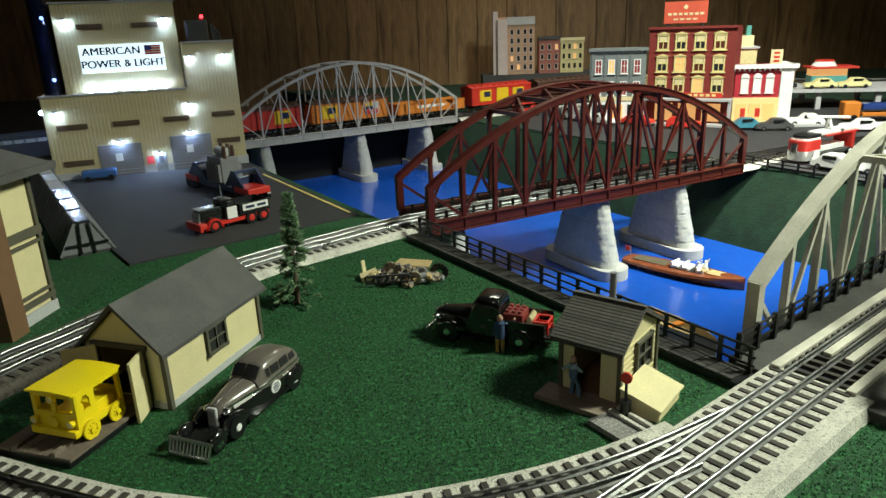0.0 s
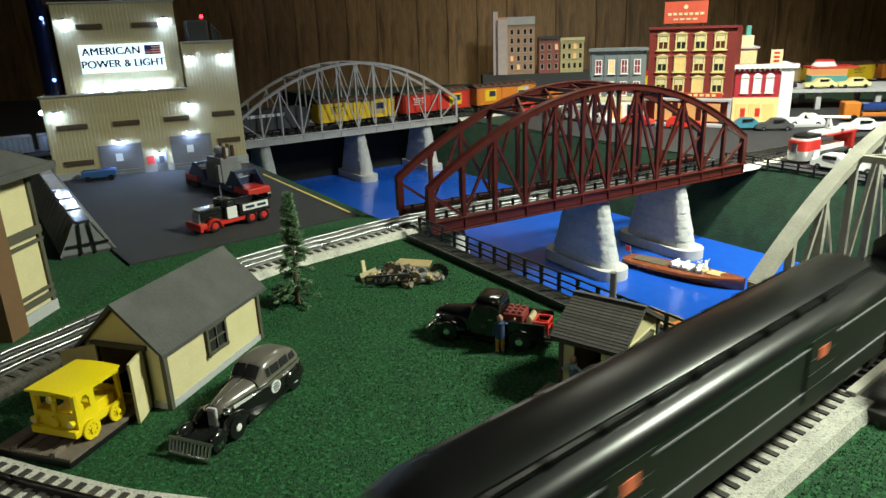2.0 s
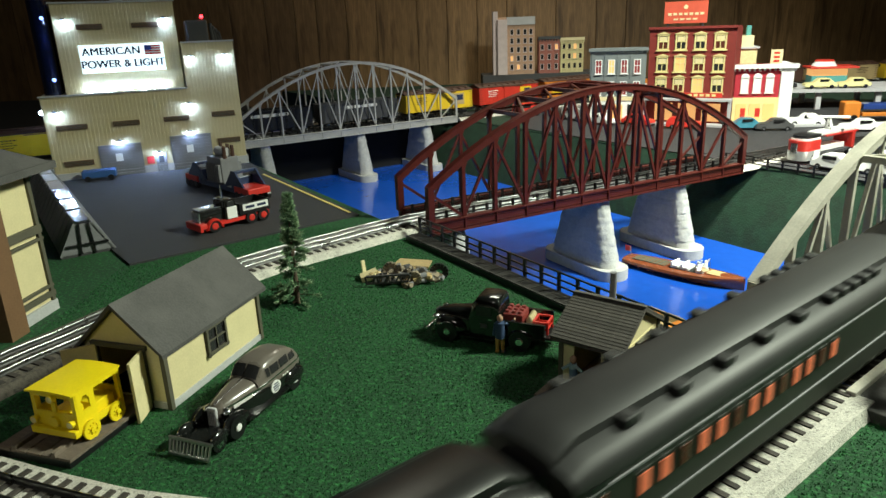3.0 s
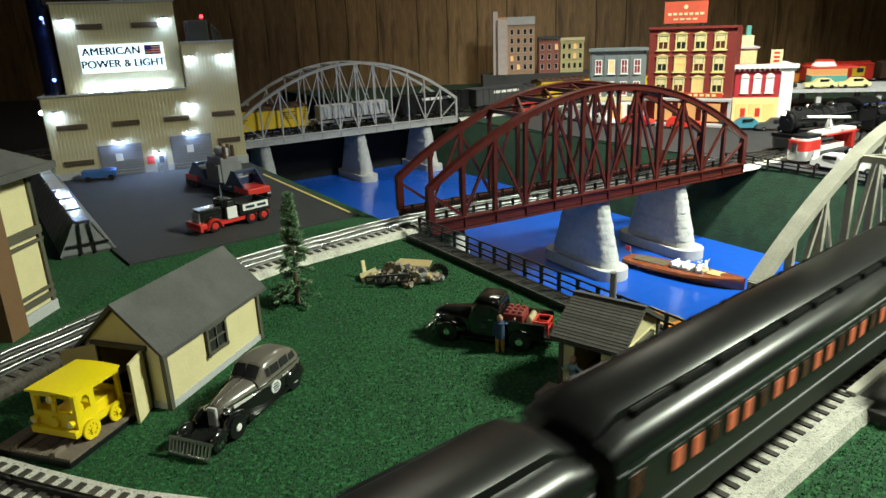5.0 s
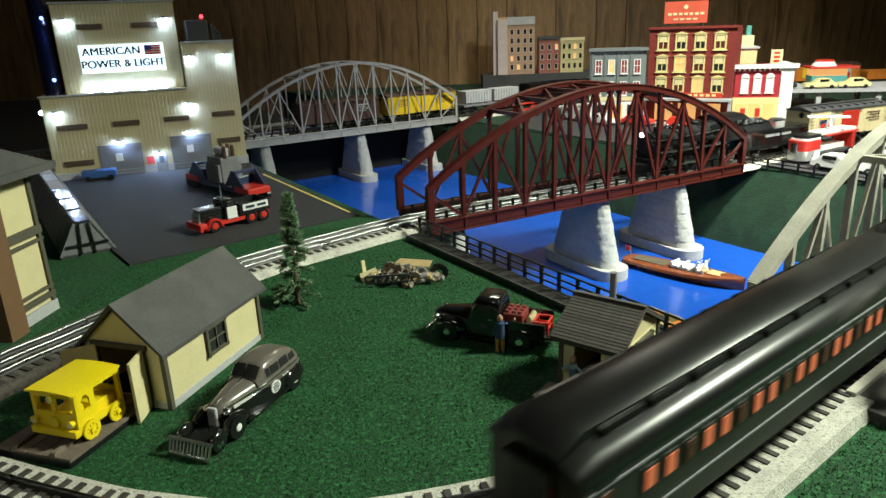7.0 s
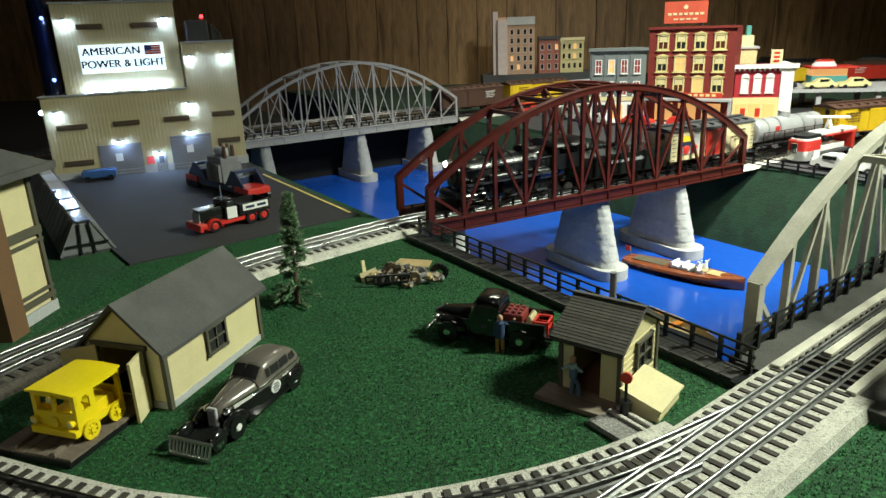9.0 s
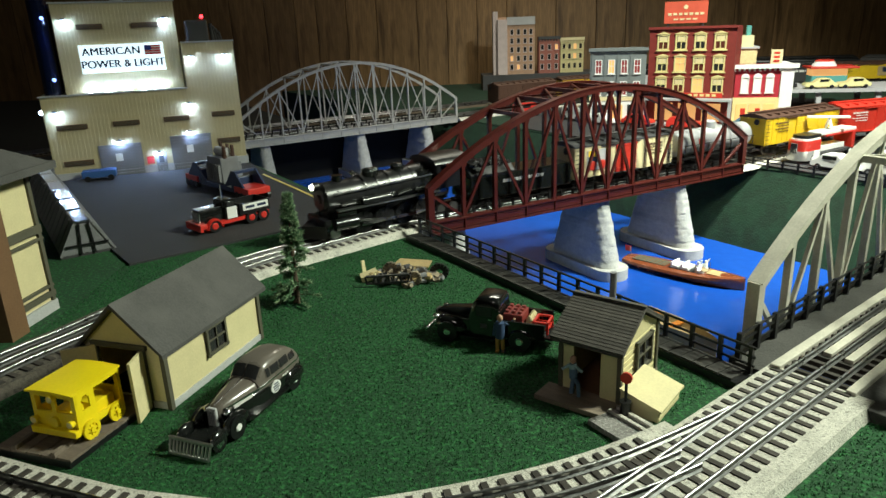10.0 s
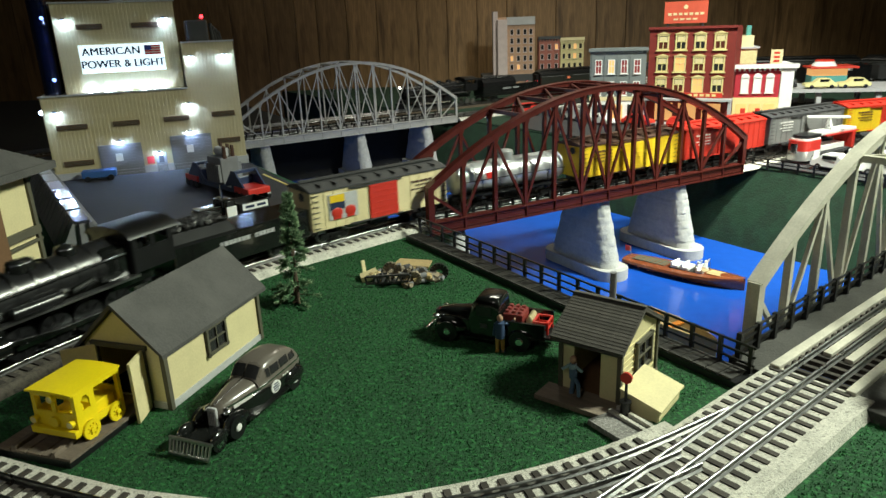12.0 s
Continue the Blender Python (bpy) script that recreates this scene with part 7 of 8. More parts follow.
def town_cars():
    g = "cars parked in the town"
    TEAL, CREAMC = mat("teal_car", (0.05, 0.22, 0.30), 0.3, coat=0.4), mat("cream_car", (0.75, 0.70, 0.35), 0.3, coat=0.4)
    rows = [(0.733, 1.243, 0, -58, WHITE, "white toy sedan parked at the river fence", "sedan"),
            (0.792, 1.186, 0, -50, WHITE, "white toy wagon parked at the river fence", "wagon"),
            (0.835, 1.245, 0, -55, WHITE, "white toy sedan parked on the street", "sedan"),
            (0.275, 2.150, 0, 20, FIRERED, "red toy van on the far street", "van"),
            (0.400, 2.020, 0, -60, WHITE, "white toy van on the far street", "van"),
            (0.455, 1.925, 0, -62, WHITE, "white toy sedan before the grey shop", "sedan"),
            (0.545, 1.885, 0, -50, FIRERED, "red toy sedan before the shops", "sedan"),
            (0.640, 1.795, 0, -25, FIRERED, "red toy wagon before the brick store", "wagon"),
            (0.770, 1.745, 0, 170, TEAL, "teal toy sedan before the red shop", "sedan"),
            (0.835, 1.715, 0, 170, DKGREY, "dark toy sedan before the red shop", "sedan"),
            (1.015, 1.655, 0, 165, WHITE, "white toy sedan on the street", "sedan"),
            (1.090, 1.640, 0, 165, WHITE, "white toy wagon on the street", "wagon"),
            (0.945, 1.775, 0, 160, WHITE, "white toy sedan beside the red shop", "sedan"),
            (1.125, 2.060, 0.063, 170, CREAMC, "cream toy sedan on the raised deck", "sedan"),
            (1.215, 2.045, 0.063, 170, CREAMC, "pale yellow toy sedan on the raised deck", "sedan"),
            (1.02, 2.085, 0.063, 170, BLACK, "black toy sedan on the raised deck", "sedan")]
    for x, y, z, a, m, label, style in rows:
        car("toy_car", pose(x, y, z + (0.003 if z == 0 else 0), 0, 0, a), 0.088, 0.036, 0.030 if style != "van" else 0.040, label, m, style=style, group=g)
    # a long blue and orange coach below the deck
    th = thing("car_transporter", pose(1.185, 1.80, 0.003, 0, 0, 170), "blue and orange long transporter truck in the street", "truck")
    NAVY = mat("transporter_blue", (0.02, 0.05, 0.22), 0.35, coat=0.3)
    part("cab", bm_box((0.105, 0, 0.028), (0.040, 0.040, 0.044), bev=0.004), CARORANGE, th)
    part("trailer", bm_box((-0.02, 0, 0.038), (0.20, 0.040, 0.014), bev=0.002), NAVY, th)
    part("lower_deck", bm_box((-0.02, 0, 0.018), (0.20, 0.040, 0.010), bev=0.002), CARORANGE, th)
    for x in (0.10, -0.04, -0.07):
        for sy in (-1, 1):
            bm = bmesh.new()
            cyl(bm, (x, sy * 0.014, 0.009), (x, sy * 0.021, 0.009), 0.009, seg=14)
            part("wheel", bm, BLACK, th)
    fg = bmesh.new()
    box(fg, (0, 0, 0.014), (0.008, 0.006, 0.028), taper=(0.8, 0.8), bev=0.001)
    ball(fg, (0, 0, 0.032), 0.004, seg=8)
    single("town_figurine", fg, WHITE, "tiny white toy figure on the raised deck", "figurine", at=pose(1.325, 2.02, 0.063))


def river_shade():
    """An added black board for shade closes the river behind the silver bridge."""
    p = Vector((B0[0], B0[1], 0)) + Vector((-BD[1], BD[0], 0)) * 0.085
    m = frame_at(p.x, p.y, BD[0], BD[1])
    single("river_shade_board", bm_box((0.33, 0.0, -0.105), (0.95, 0.012, 0.20)), PITCH, "matt black board added in place of shade across the river", "board", "structure", at=m)


hotel()
red_shop()
grey_shop()
flat_buildings()
town_ground()
bus_hauler()
town_cars()
river_shade()


# ---- railway vehicles: local x forward, z from the rail top ----
def bogie_wheels(parent, xs, r=0.0088, frame_mat=None):
    for x in xs:
        bm = bmesh.new()
        for sy in (-1, 1):
            box(bm, (x, sy * 0.0205, r + 0.001), (0.044, 0.003, 0.0065), bev=0.001)
            for dx in (-0.0155, 0.0155):
                box(bm, (x + dx, sy * 0.0222, r), (0.009, 0.0025, 0.008))
            for k in range(4):
                box(bm, (x - 0.0045 + k * 0.003, sy * 0.0225, r - 0.001), (0.0018, 0.002, 0.007))
        box(bm, (x, 0, r + 0.002), (0.012, 0.042, 0.005))
        bogie = part("bogie", bm, frame_mat or BLACK, parent, "black cast sideframe bogie")
        for dx in (-0.0155, 0.0155):
            bm = bmesh.new()
            for sy in (-1, 1):
                cyl(bm, (x + dx, sy * 0.0155, r), (x + dx, sy * 0.0188, r), r, seg=16)
            cyl(bm, (x + dx, -0.0155, r), (x + dx, 0.0155, r), 0.0016, seg=6)
            part("wheelset", bm, STEELMET, bogie)


def couplers(parent, half, z=0.013):
    for s in (-1, 1):
        bm = bmesh.new()
        box(bm, (s * (half + 0.006), 0, z), (0.016, 0.005, 0.005))
        box(bm, (s * (half + 0.0115), 0.001, z), (0.005, 0.010, 0.007), bev=0.001)
        part("coupler", bm, BLACK, parent)


def freight_car(name, kind, half, body_mat, label, group, roof_mat=None, accents=()):
    """kind: box, reefer, tank, hopper, gondola, flat."""
    th = thing(name, Matrix.Identity(4), label, name.split("_")[-1] if kind != "tank" else "tank car", group)
    L, W = half * 2, 0.062
    bm = bmesh.new()
    box(bm, (0, 0, 0.0185), (L - 0.006, 0.016, 0.007))
    for x in (-half * 0.62, half * 0.62):
        box(bm, (x, 0, 0.0185), (0.010, 0.050, 0.005))
    box(bm, (0.0, 0.012, 0.0145), (0.03, 0.012, 0.010))
    part("underframe", bm, BLACK, th)
    bogie_wheels(th, (-half * 0.68, half * 0.68))
    couplers(th, half)
    if kind in ("box", "reefer"):
        z0, z1 = 0.0215, 0.074
        part("body", bm_box((0, 0, (z0 + z1) / 2), (L - 0.004, W, z1 - z0), bev=0.0008), body_mat, th)
        bm = bmesh.new()
        prism(bm, ((-W / 2 - 0.0015, z1 - 0.001), (-W / 2 - 0.0015, z1 + 0.001), (-W / 4, z1 + 0.0055), (0, z1 + 0.0075), (W / 4, z1 + 0.0055), (W / 2 + 0.0015, z1 + 0.001), (W / 2 + 0.0015, z1 - 0.001)), "x", -half + 0.001, half - 0.001)
        roof = part("roof", bm, roof_mat or DKGREY, th)
        me = mesh_of("roof_rib", bm_box((0, 0, 0), (0.0016, W * 0.9, 0.003)), roof_mat or DKGREY)
        for i in range(9):
            shared("roof_rib", me, roof, pose(-half + 0.02 + i * (L - 0.04) / 8, 0, z1 + 0.0052))
        part("running_board", bm_box((0, 0, z1 + 0.0095), (L - 0.006, 0.010, 0.0016)), roof_mat or DKGREY, th)
        for sy in (-1, 1):
            bm = bmesh.new()
            for i in range(15):
                x = -half + 0.006 + i * (L - 0.012) / 14
                if abs(x) > 0.034:
                    box(bm, (x, sy * (W / 2 + 0.0003), (z0 + z1) / 2), (0.0011, 0.001, z1 - z0 - 0.004))
            part("side_ribs", bm, body_mat, th)
            door_mat = accents[0] if accents else body_mat
            bm = bm_box((0, sy * (W / 2 + 0.0014), (z0 + z1) / 2 - 0.001), (0.046, 0.0024, z1 - z0 - 0.005), bev=0.0006)
            door = part("door", bm, door_mat, th)
            me = mesh_of("door_rib", bm_box((0, 0, 0), (0.043, 0.0008, 0.0012)), door_mat)
            for i in range(6):
                shared("door_rib", me, door, pose(0, sy * (W / 2 + 0.0027), z0 + 0.008 + i * 0.0075))
            bm = bmesh.new()
            for zz in (z0 + 0.001, z1 - 0.003):
                box(bm, (0.012, sy * (W / 2 + 0.0012), zz), (0.085, 0.003, 0.0018))
            part("door_track", bm, roof_mat or DKGREY, th)
            for sx in (-1, 1):
                bm = bmesh.new()
                for i in range(7):
                    box(bm, (sx * (half - 0.008), sy * (W / 2 + 0.0016), z0 + 0.004 + i * 0.0072), (0.010, 0.0008, 0.0009))
                part("ladder", bm, roof_mat or DKGREY, th)
            for k, am in enumerate(accents[1:]):
                x = (0.064, -0.066, 0.092, -0.09)[k % 4]
                if am is BARMAT or am is INK:
                    bm = bmesh.new()
                    for r in range(4):
                        for q in range(5 - r % 2):
                            box(bm, (x - 0.015 + q * 0.0078, sy * (W / 2 + 0.0009), z1 - 0.012 - r * 0.0055), (0.0058, 0.0006, 0.0018 if r else 0.0030))
                    part("lettering", bm, CARBROWN if am is INK else am, th)
                else:
                    zc, yy = (z0 + z1) / 2 + 0.002, sy * (W / 2 + 0.0015)
                    poster = part("poster_panel", bm_box((x, sy * (W / 2 + 0.0009), zc), (0.044, 0.0009, 0.034)), LTGREY if am is CARRED else am, th, "colour poster with two dark red shapes" if am is CARRED else "")
                    if am is CARRED:
                        part("poster_band", bm_box((x - sy * -0.009, yy, zc + 0.011), (0.022, 0.0007, 0.010)), CARYEL, poster)
                        part("poster_band", bm_box((x - sy * -0.009, yy, zc + 0.001), (0.022, 0.0007, 0.010)), INK, poster)
                        for dx in (-0.010, 0.010):
                            bm = bmesh.new()
                            ball(bm, (x + dx, yy, zc - 0.008), 0.0085, (1.0, 0.14, 0.85), 12)
                            box(bm, (x + dx, yy, zc - 0.014), (0.012, 0.0012, 0.005))
                            part("poster_shape", bm, am, poster, smooth=True)
                    else:
                        part("poster_mark", bm_box((x + 0.006, yy, zc + 0.004), (0.024, 0.0007, 0.016)), INK, poster)
        for sx in (-1, 1):
            bm = bmesh.new()
            cyl(bm, (sx * (half + 0.001), 0.012, 0.066), (sx * (half + 0.002), 0.012, 0.066), 0.006, seg=12)
            part("brake_wheel", bm, BLACK, th)
    elif kind == "tank":
        bm = bmesh.new()
        cyl(bm, (-half + 0.010, 0, 0.046), (half - 0.010, 0, 0.046), 0.0235, seg=28)
        for s in (-1, 1):
            ball(bm, (s * (half - 0.010), 0, 0.046), 0.0235, (0.25, 1, 1), 20)
        part("tank", bm, body_mat, th, smooth=True)
        for x in (-0.07, -0.035, 0.035, 0.07):
            bm = bmesh.new()
            cyl(bm, (x - 0.001, 0, 0.046), (x + 0.001, 0, 0.046), 0.0242, seg=28)
            part("tank_band", bm, STEELMET, th, smooth=True)
        bm = bmesh.new()
        cyl(bm, (0, 0, 0.066), (0, 0, 0.079), 0.012, seg=16)
        ball(bm, (0, 0, 0.079), 0.012, (1, 1, 0.3))
        part("dome", bm, body_mat, th, smooth=True)
        for sy in (-1, 1):
            bm = bmesh.new()
            box(bm, (0, sy * 0.027, 0.0225), (L - 0.012, 0.010, 0.0016))
            beam(bm, (-half + 0.012, sy * 0.029, 0.046), (half - 0.012, sy * 0.029, 0.046), 0.0012, 0.0012)
            for i in range(7):
                box(bm, (-half + 0.014 + i * (L - 0.028) / 6, sy * 0.029, 0.034), (0.0012, 0.0012, 0.024))
            part("walkway_rail", bm, BLACK, th)
            part("tank_emblem", bm_box((0.045, sy * 0.0232, 0.050), (0.012, 0.0016, 0.010)), accents[0] if accents else FIRERED, th)
    elif kind in ("hopper", "gondola"):
        z0, z1 = 0.020, (0.070 if kind == "hopper" else 0.050)
        bm = bmesh.new()
        for sy in (-1, 1):
            box(bm, (0, sy * (W / 2 - 0.001), (z0 + z1) / 2), (L - 0.006, 0.002, z1 - z0))
            for i in range(11):
                box(bm, (-half + 0.008 + i * (L - 0.016) / 10, sy * (W / 2 + 0.001), (z0 + z1) / 2), (0.0028, 0.0026, z1 - z0))
            box(bm, (0, sy * (W / 2 + 0.0008), z1), (L - 0.004, 0.004, 0.002))
        for sx in (-1, 1):
            box(bm, (sx * (half - 0.003), 0, (z0 + z1) / 2), (0.002, W, z1 - z0))
        box(bm, (0, 0, z0 + 0.004), (L - 0.008, W - 0.004, 0.004))
        part("body", bm, body_mat, th)
        bm = bmesh.new()
        box(bm, (0, 0, z1 - 0.012), (L - 0.014, W - 0.008, 0.012), taper=(0.97, 0.7))
        part("load", bm, COAL, th, "dark coal load")
        for sy in (-1, 1):
            bm = bmesh.new()
            box(bm, (0.0, sy * (W / 2 + 0.0004), z1 - 0.012), (0.10, 0.0006, 0.008))
            part("lettering", bm, accents[0] if accents else BARMAT, th)
    elif kind == "flat":
        part("deck", bm_box((0, 0, 0.024), (L - 0.004, W, 0.006)), body_mat, th)
        for x in (-0.055, 0.055):
            part("trailer_box", bm_box((x, 0, 0.0485), (0.098, 0.046, 0.036), bev=0.001), LTGREY, th, "silver-grey ribbed trailer load")
            bm = bmesh.new()
            for i in range(9):
                for sy in (-1, 1):
                    box(bm, (x - 0.042 + i * 0.0105, sy * 0.0234, 0.0485), (0.0016, 0.001, 0.032))
            part("trailer_ribs", bm, MIDGREY, th)
            bm = bmesh.new()
            for dx in (-0.03, 0.03):
                for sy in (-1, 1):
                    cyl(bm, (x + dx, sy * 0.014, 0.0305), (x + dx, sy * 0.021, 0.0305), 0.0045, seg=12)
            part("trailer_wheels", bm, BLACK, th)
    return th


def coach(kind, group, label, glossy=True, tail=False):
    """An 18 inch heavyweight car: baggage, plain or coach."""
    half, W = 0.222, 0.064
    th = thing("passenger_car" if kind != "baggage" else "baggage_car", Matrix.Identity(4), label, "railway carriage", group)
    paint, roofm = COACHGREEN, (COACHROOF if glossy else MATTROOF)
    z0, z1 = 0.017, 0.071
    bm = bmesh.new()
    box(bm, (0, 0, (z0 + z1) / 2), (half * 2 - 0.004, W, z1 - z0), bev=0.001)
    part("body", bm, paint, th)
    for sy in (-1, 1):
        bm = bmesh.new()
        for zz in (0.033, 0.0655):
            box(bm, (0, sy * (W / 2 + 0.0004), zz), (half * 2 - 0.006, 0.0012, 0.0012))
        part("belt_rail", bm, MIDGREY, th)
    # rounded roof with a raised clerestory
    w, r = W / 2 + 0.001, []
    for y, z in ((-w, z1 - 0.001), (-w, z1 + 0.004), (-w * 0.93, z1 + 0.0085), (-w * 0.80, z1 + 0.0115), (-w * 0.58, z1 + 0.0130), (-w * 0.56, z1 + 0.0175), (-w * 0.46, z1 + 0.0195), (-w * 0.2, z1 + 0.0208), (0, z1 + 0.0212)):
        r.append((y, z))
    r = r + [(-y, z) for y, z in r[-2::-1]]
    bm = bmesh.new()
    a = [bm.verts.new((-half + 0.016, y, z)) for y, z in r]
    b = [bm.verts.new((half - 0.016, y, z)) for y, z in r]
    a2 = [bm.verts.new((-half, y * 0.97, z1 + (z - z1) * 0.55)) for y, z in r]
    b2 = [bm.verts.new((half, y * 0.97, z1 + (z - z1) * 0.55)) for y, z in r]
    for p, q in ((a2, a), (a, b), (b, b2)):
        for i in range(len(r) - 1):
            bm.faces.new((p[i], q[i], q[i + 1], p[i + 1]))
    bm.faces.new(a2)
    bm.faces.new(b2[::-1])
    bm.faces.new((a2[0], a[0], b[0], b2[0], b2[-1], b[-1], a[-1], a2[-1]))
    part("roof", bm, roofm, th, "satin black clerestory roof" if glossy else "matt dark grey clerestory roof", smooth=True)
    for sy in (-1, 1):
        for i in range(10 if not glossy else 9):
            bm = bmesh.new()
            x = -half + 0.045 + i * 0.0395 if glossy else -half + 0.05 + (i * 0.045 if i < 6 else 0.225 + (i - 5) * 0.018)
            if glossy:
                box(bm, (x, sy * 0.0205, z1 + 0.0152), (0.030, 0.003, 0.0028))
                box(bm, (x - 0.017, sy * 0.021, z1 + 0.0150), (0.003, 0.004, 0.004))
            else:
                box(bm, (x, sy * 0.0225, z1 + 0.0155), (0.011, 0.008, 0.005), bev=0.0012)
            part("roof_vent", bm, roofm, th)
    if kind == "baggage":
        for sy in (-1, 1):
            for x in (-0.11, 0.10):
                bm = bm_box((x, sy * (W / 2 + 0.0006), 0.0475), (0.040, 0.0014, 0.046))
                for zz in (0.034, 0.045, 0.056):
                    box(bm, (x, sy * (W / 2 + 0.0014), zz), (0.036, 0.0006, 0.001))
                door = part("door", bm, paint, th)
                part("window", bm_box((x, sy * (W / 2 + 0.0016), 0.058), (0.012, 0.0006, 0.008)), GLASSCOACH, door)
    else:
        rnd = random.Random(7)
        for sy in (-1, 1):
            xs = [-0.170 + i * 0.0179 for i in range(20)] if kind == "coach" else [-0.170 + i * 0.0179 for i in range(13)]
            for i, x in enumerate(xs):
                fr = part("window_frame", bm_box((x, sy * (W / 2 + 0.0003), 0.0535), (0.0112, 0.0012, 0.0150)), paint, th)
                part("window_pane", bm_box((x, sy * (W / 2 + 0.0009), 0.0535), (0.0074, 0.0010, 0.0116)), GLASSCOACH if i % 3 != 2 and rnd.random() < 0.8 else GLASSDIM, fr)
            for x in (-0.206, 0.206):
                dr = part("door", bm_box((x, sy * (W / 2 + 0.0003), 0.0445), (0.016, 0.0012, 0.050)), BLACK, th)
                part("door_window", bm_box((x, sy * (W / 2 + 0.001), 0.055), (0.009, 0.0008, 0.014)), GLASSDIM, dr)
    for sx in (-1, 1):
        bm = bmesh.new()
        box(bm, (sx * (half + 0.0025), 0, 0.046), (0.007, 0.030, 0.056), bev=0.002)
        part("diaphragm", bm, BLACK, th)
        bm = bmesh.new()
        for sy in (-1, 1):
            for k in range(3):
                box(bm, (sx * 0.206, sy * (W / 2 - 0.004 - k * 0.001), 0.014 - k * 0.0035), (0.016, 0.007, 0.0012))
        part("steps", bm, BLACK, th)
    bm = bmesh.new()
    box(bm, (0, 0, 0.0135), (0.13, 0.040, 0.010), bev=0.002)
    box(bm, (-0.08, 0.008, 0.013), (0.02, 0.03, 0.009))
    part("underframe_boxes", bm, BLACK, th)
    for x in (-0.15, 0.15):
        bm = bmesh.new()
        for sy in (-1, 1):
            box(bm, (x, sy * 0.0215, 0.0095), (0.066, 0.003, 0.007), bev=0.001)
            for dx in (-0.026, 0, 0.026):
                box(bm, (x + dx, sy * 0.0235, 0.009), (0.009, 0.003, 0.008))
        bogie = part("bogie", bm, BLACK, th, "black six-wheel bogie")
        for dx in (-0.026, 0, 0.026):
            bm = bmesh.new()
            for sy in (-1, 1):
                cyl(bm, (x + dx, sy * 0.0155, 0.009), (x + dx, sy * 0.019, 0.009), 0.009, seg=16)
            part("wheelset", bm, STEELMET, bogie)
    if tail:
        bm = bmesh.new()
        ball(bm, (-half - 0.002, -0.0285, 0.040), 0.0026, seg=10)
        part("tail_lamp", bm, LAMPRED, th, "red glowing tail lamp")
    couplers(th, half + 0.003)
    return th


def locomotive(group, label, half, drivers=4, r=0.0165, finish=None, roof_len=0.062):
    """A black steam engine; x runs forward."""
    th = thing("steam_locomotive", Matrix.Identity(4), label, "locomotive", group)
    finish = finish or BOILERBLACK
    L = half * 2
    xb, xf = -half + 0.062, half - 0.022
    bm = bmesh.new()
    cyl(bm, (xb, 0, 0.057), (xf - 0.055, 0, 0.054), 0.0235, 0.0215, 28)
    part("boiler", bm, finish, th, "glossy black banded boiler", smooth=True)
    for i in range(6):
        bm = bmesh.new()
        x = xb + 0.01 + i * (xf - xb - 0.07) / 5
        cyl(bm, (x - 0.0010, 0, 0.0565), (x + 0.0010, 0, 0.0565), 0.0241 - i * 0.0004, seg=28)
        part("boiler_band", bm, finish, th, smooth=True)
    bm = bmesh.new()
    box(bm, (xb - 0.004, 0, 0.052), (0.06, 0.047, 0.046), bev=0.008)
    part("firebox", bm, BLACKGLOSS, th, smooth=True)
    bm = bmesh.new()
    cyl(bm, (xf - 0.055, 0, 0.054), (xf, 0, 0.054), 0.0218, seg=28)
    cyl(bm, (xf, 0, 0.054), (xf + 0.004, 0, 0.054), 0.0195, 0.016, 24)
    cyl(bm, (xf + 0.004, 0, 0.054), (xf + 0.006, 0, 0.054), 0.006, seg=12)
    for s in range(10):
        a = s * math.tau / 10
        ball(bm, (xf + 0.001, math.cos(a) * 0.0185, 0.054 + math.sin(a) * 0.0185), 0.0016, seg=6)
    part("smokebox", bm, finish, th, "graphite smokebox with bolted front", smooth=True)
    bm = bmesh.new()
    cyl(bm, (xf - 0.026, 0, 0.072), (xf - 0.026, 0, 0.083), 0.0072, 0.0085, 16)
    part("smokestack", bm, BLACKGLOSS, th, smooth=True)
    for x, rr in ((xf - 0.075, 0.011), (xb + 0.045, 0.0115), (xb + 0.085, 0.010)):
        bm = bmesh.new()
        cyl(bm, (x, 0, 0.074), (x, 0, 0.082), rr, rr * 0.85, 16)
        ball(bm, (x, 0, 0.082), rr * 0.85, (1, 1, 0.45), 14)
        part("dome", bm, BLACKGLOSS, th, smooth=True)
    bm = bmesh.new()
    cyl(bm, (xf + 0.003, 0, 0.072), (xf + 0.012, 0, 0.072), 0.0058, seg=14)
    hl = part("headlamp", bm, BLACK, th, smooth=True)
    bm = bmesh.new()
    cyl(bm, (xf + 0.0122, 0, 0.072), (xf + 0.0136, 0, 0.072), 0.0046, 0.0036, 14)
    part("headlamp_lens", bm, HEADLIGHT, hl, "bright headlight lens")
    bm = bmesh.new()
    xc = -half + 0.032
    for sy in (-1, 1):
        box(bm, (xc, sy * 0.030, 0.0555), (0.050, 0.002, 0.024))
        for dx in (-0.022, 0.0, 0.022):
            box(bm, (xc + dx, sy * 0.030, 0.074), (0.006, 0.002, 0.016))
    box(bm, (xc + 0.025, 0, 0.062), (0.002, 0.060, 0.042))
    part("cab", bm, BLACK, th)
    bm = bmesh.new()
    prism(bm, [(0.034 * math.cos(math.pi * k / 10), 0.080 + 0.011 * math.sin(math.pi * k / 10)) for k in range(11)], "x", -half + 0.062 - roof_len, -half + 0.062)
    part("cab_roof", bm, COACHROOF, th, "satin black curved cab roof", smooth=True)
    part("cab_glow", bm_box((xc + 0.0225, 0, 0.056), (0.002, 0.044, 0.022)), glow("firebox_glow", (1.0, 0.10, 0.06), 0.9), th, "red glowing firebox door")
    bm = bmesh.new()
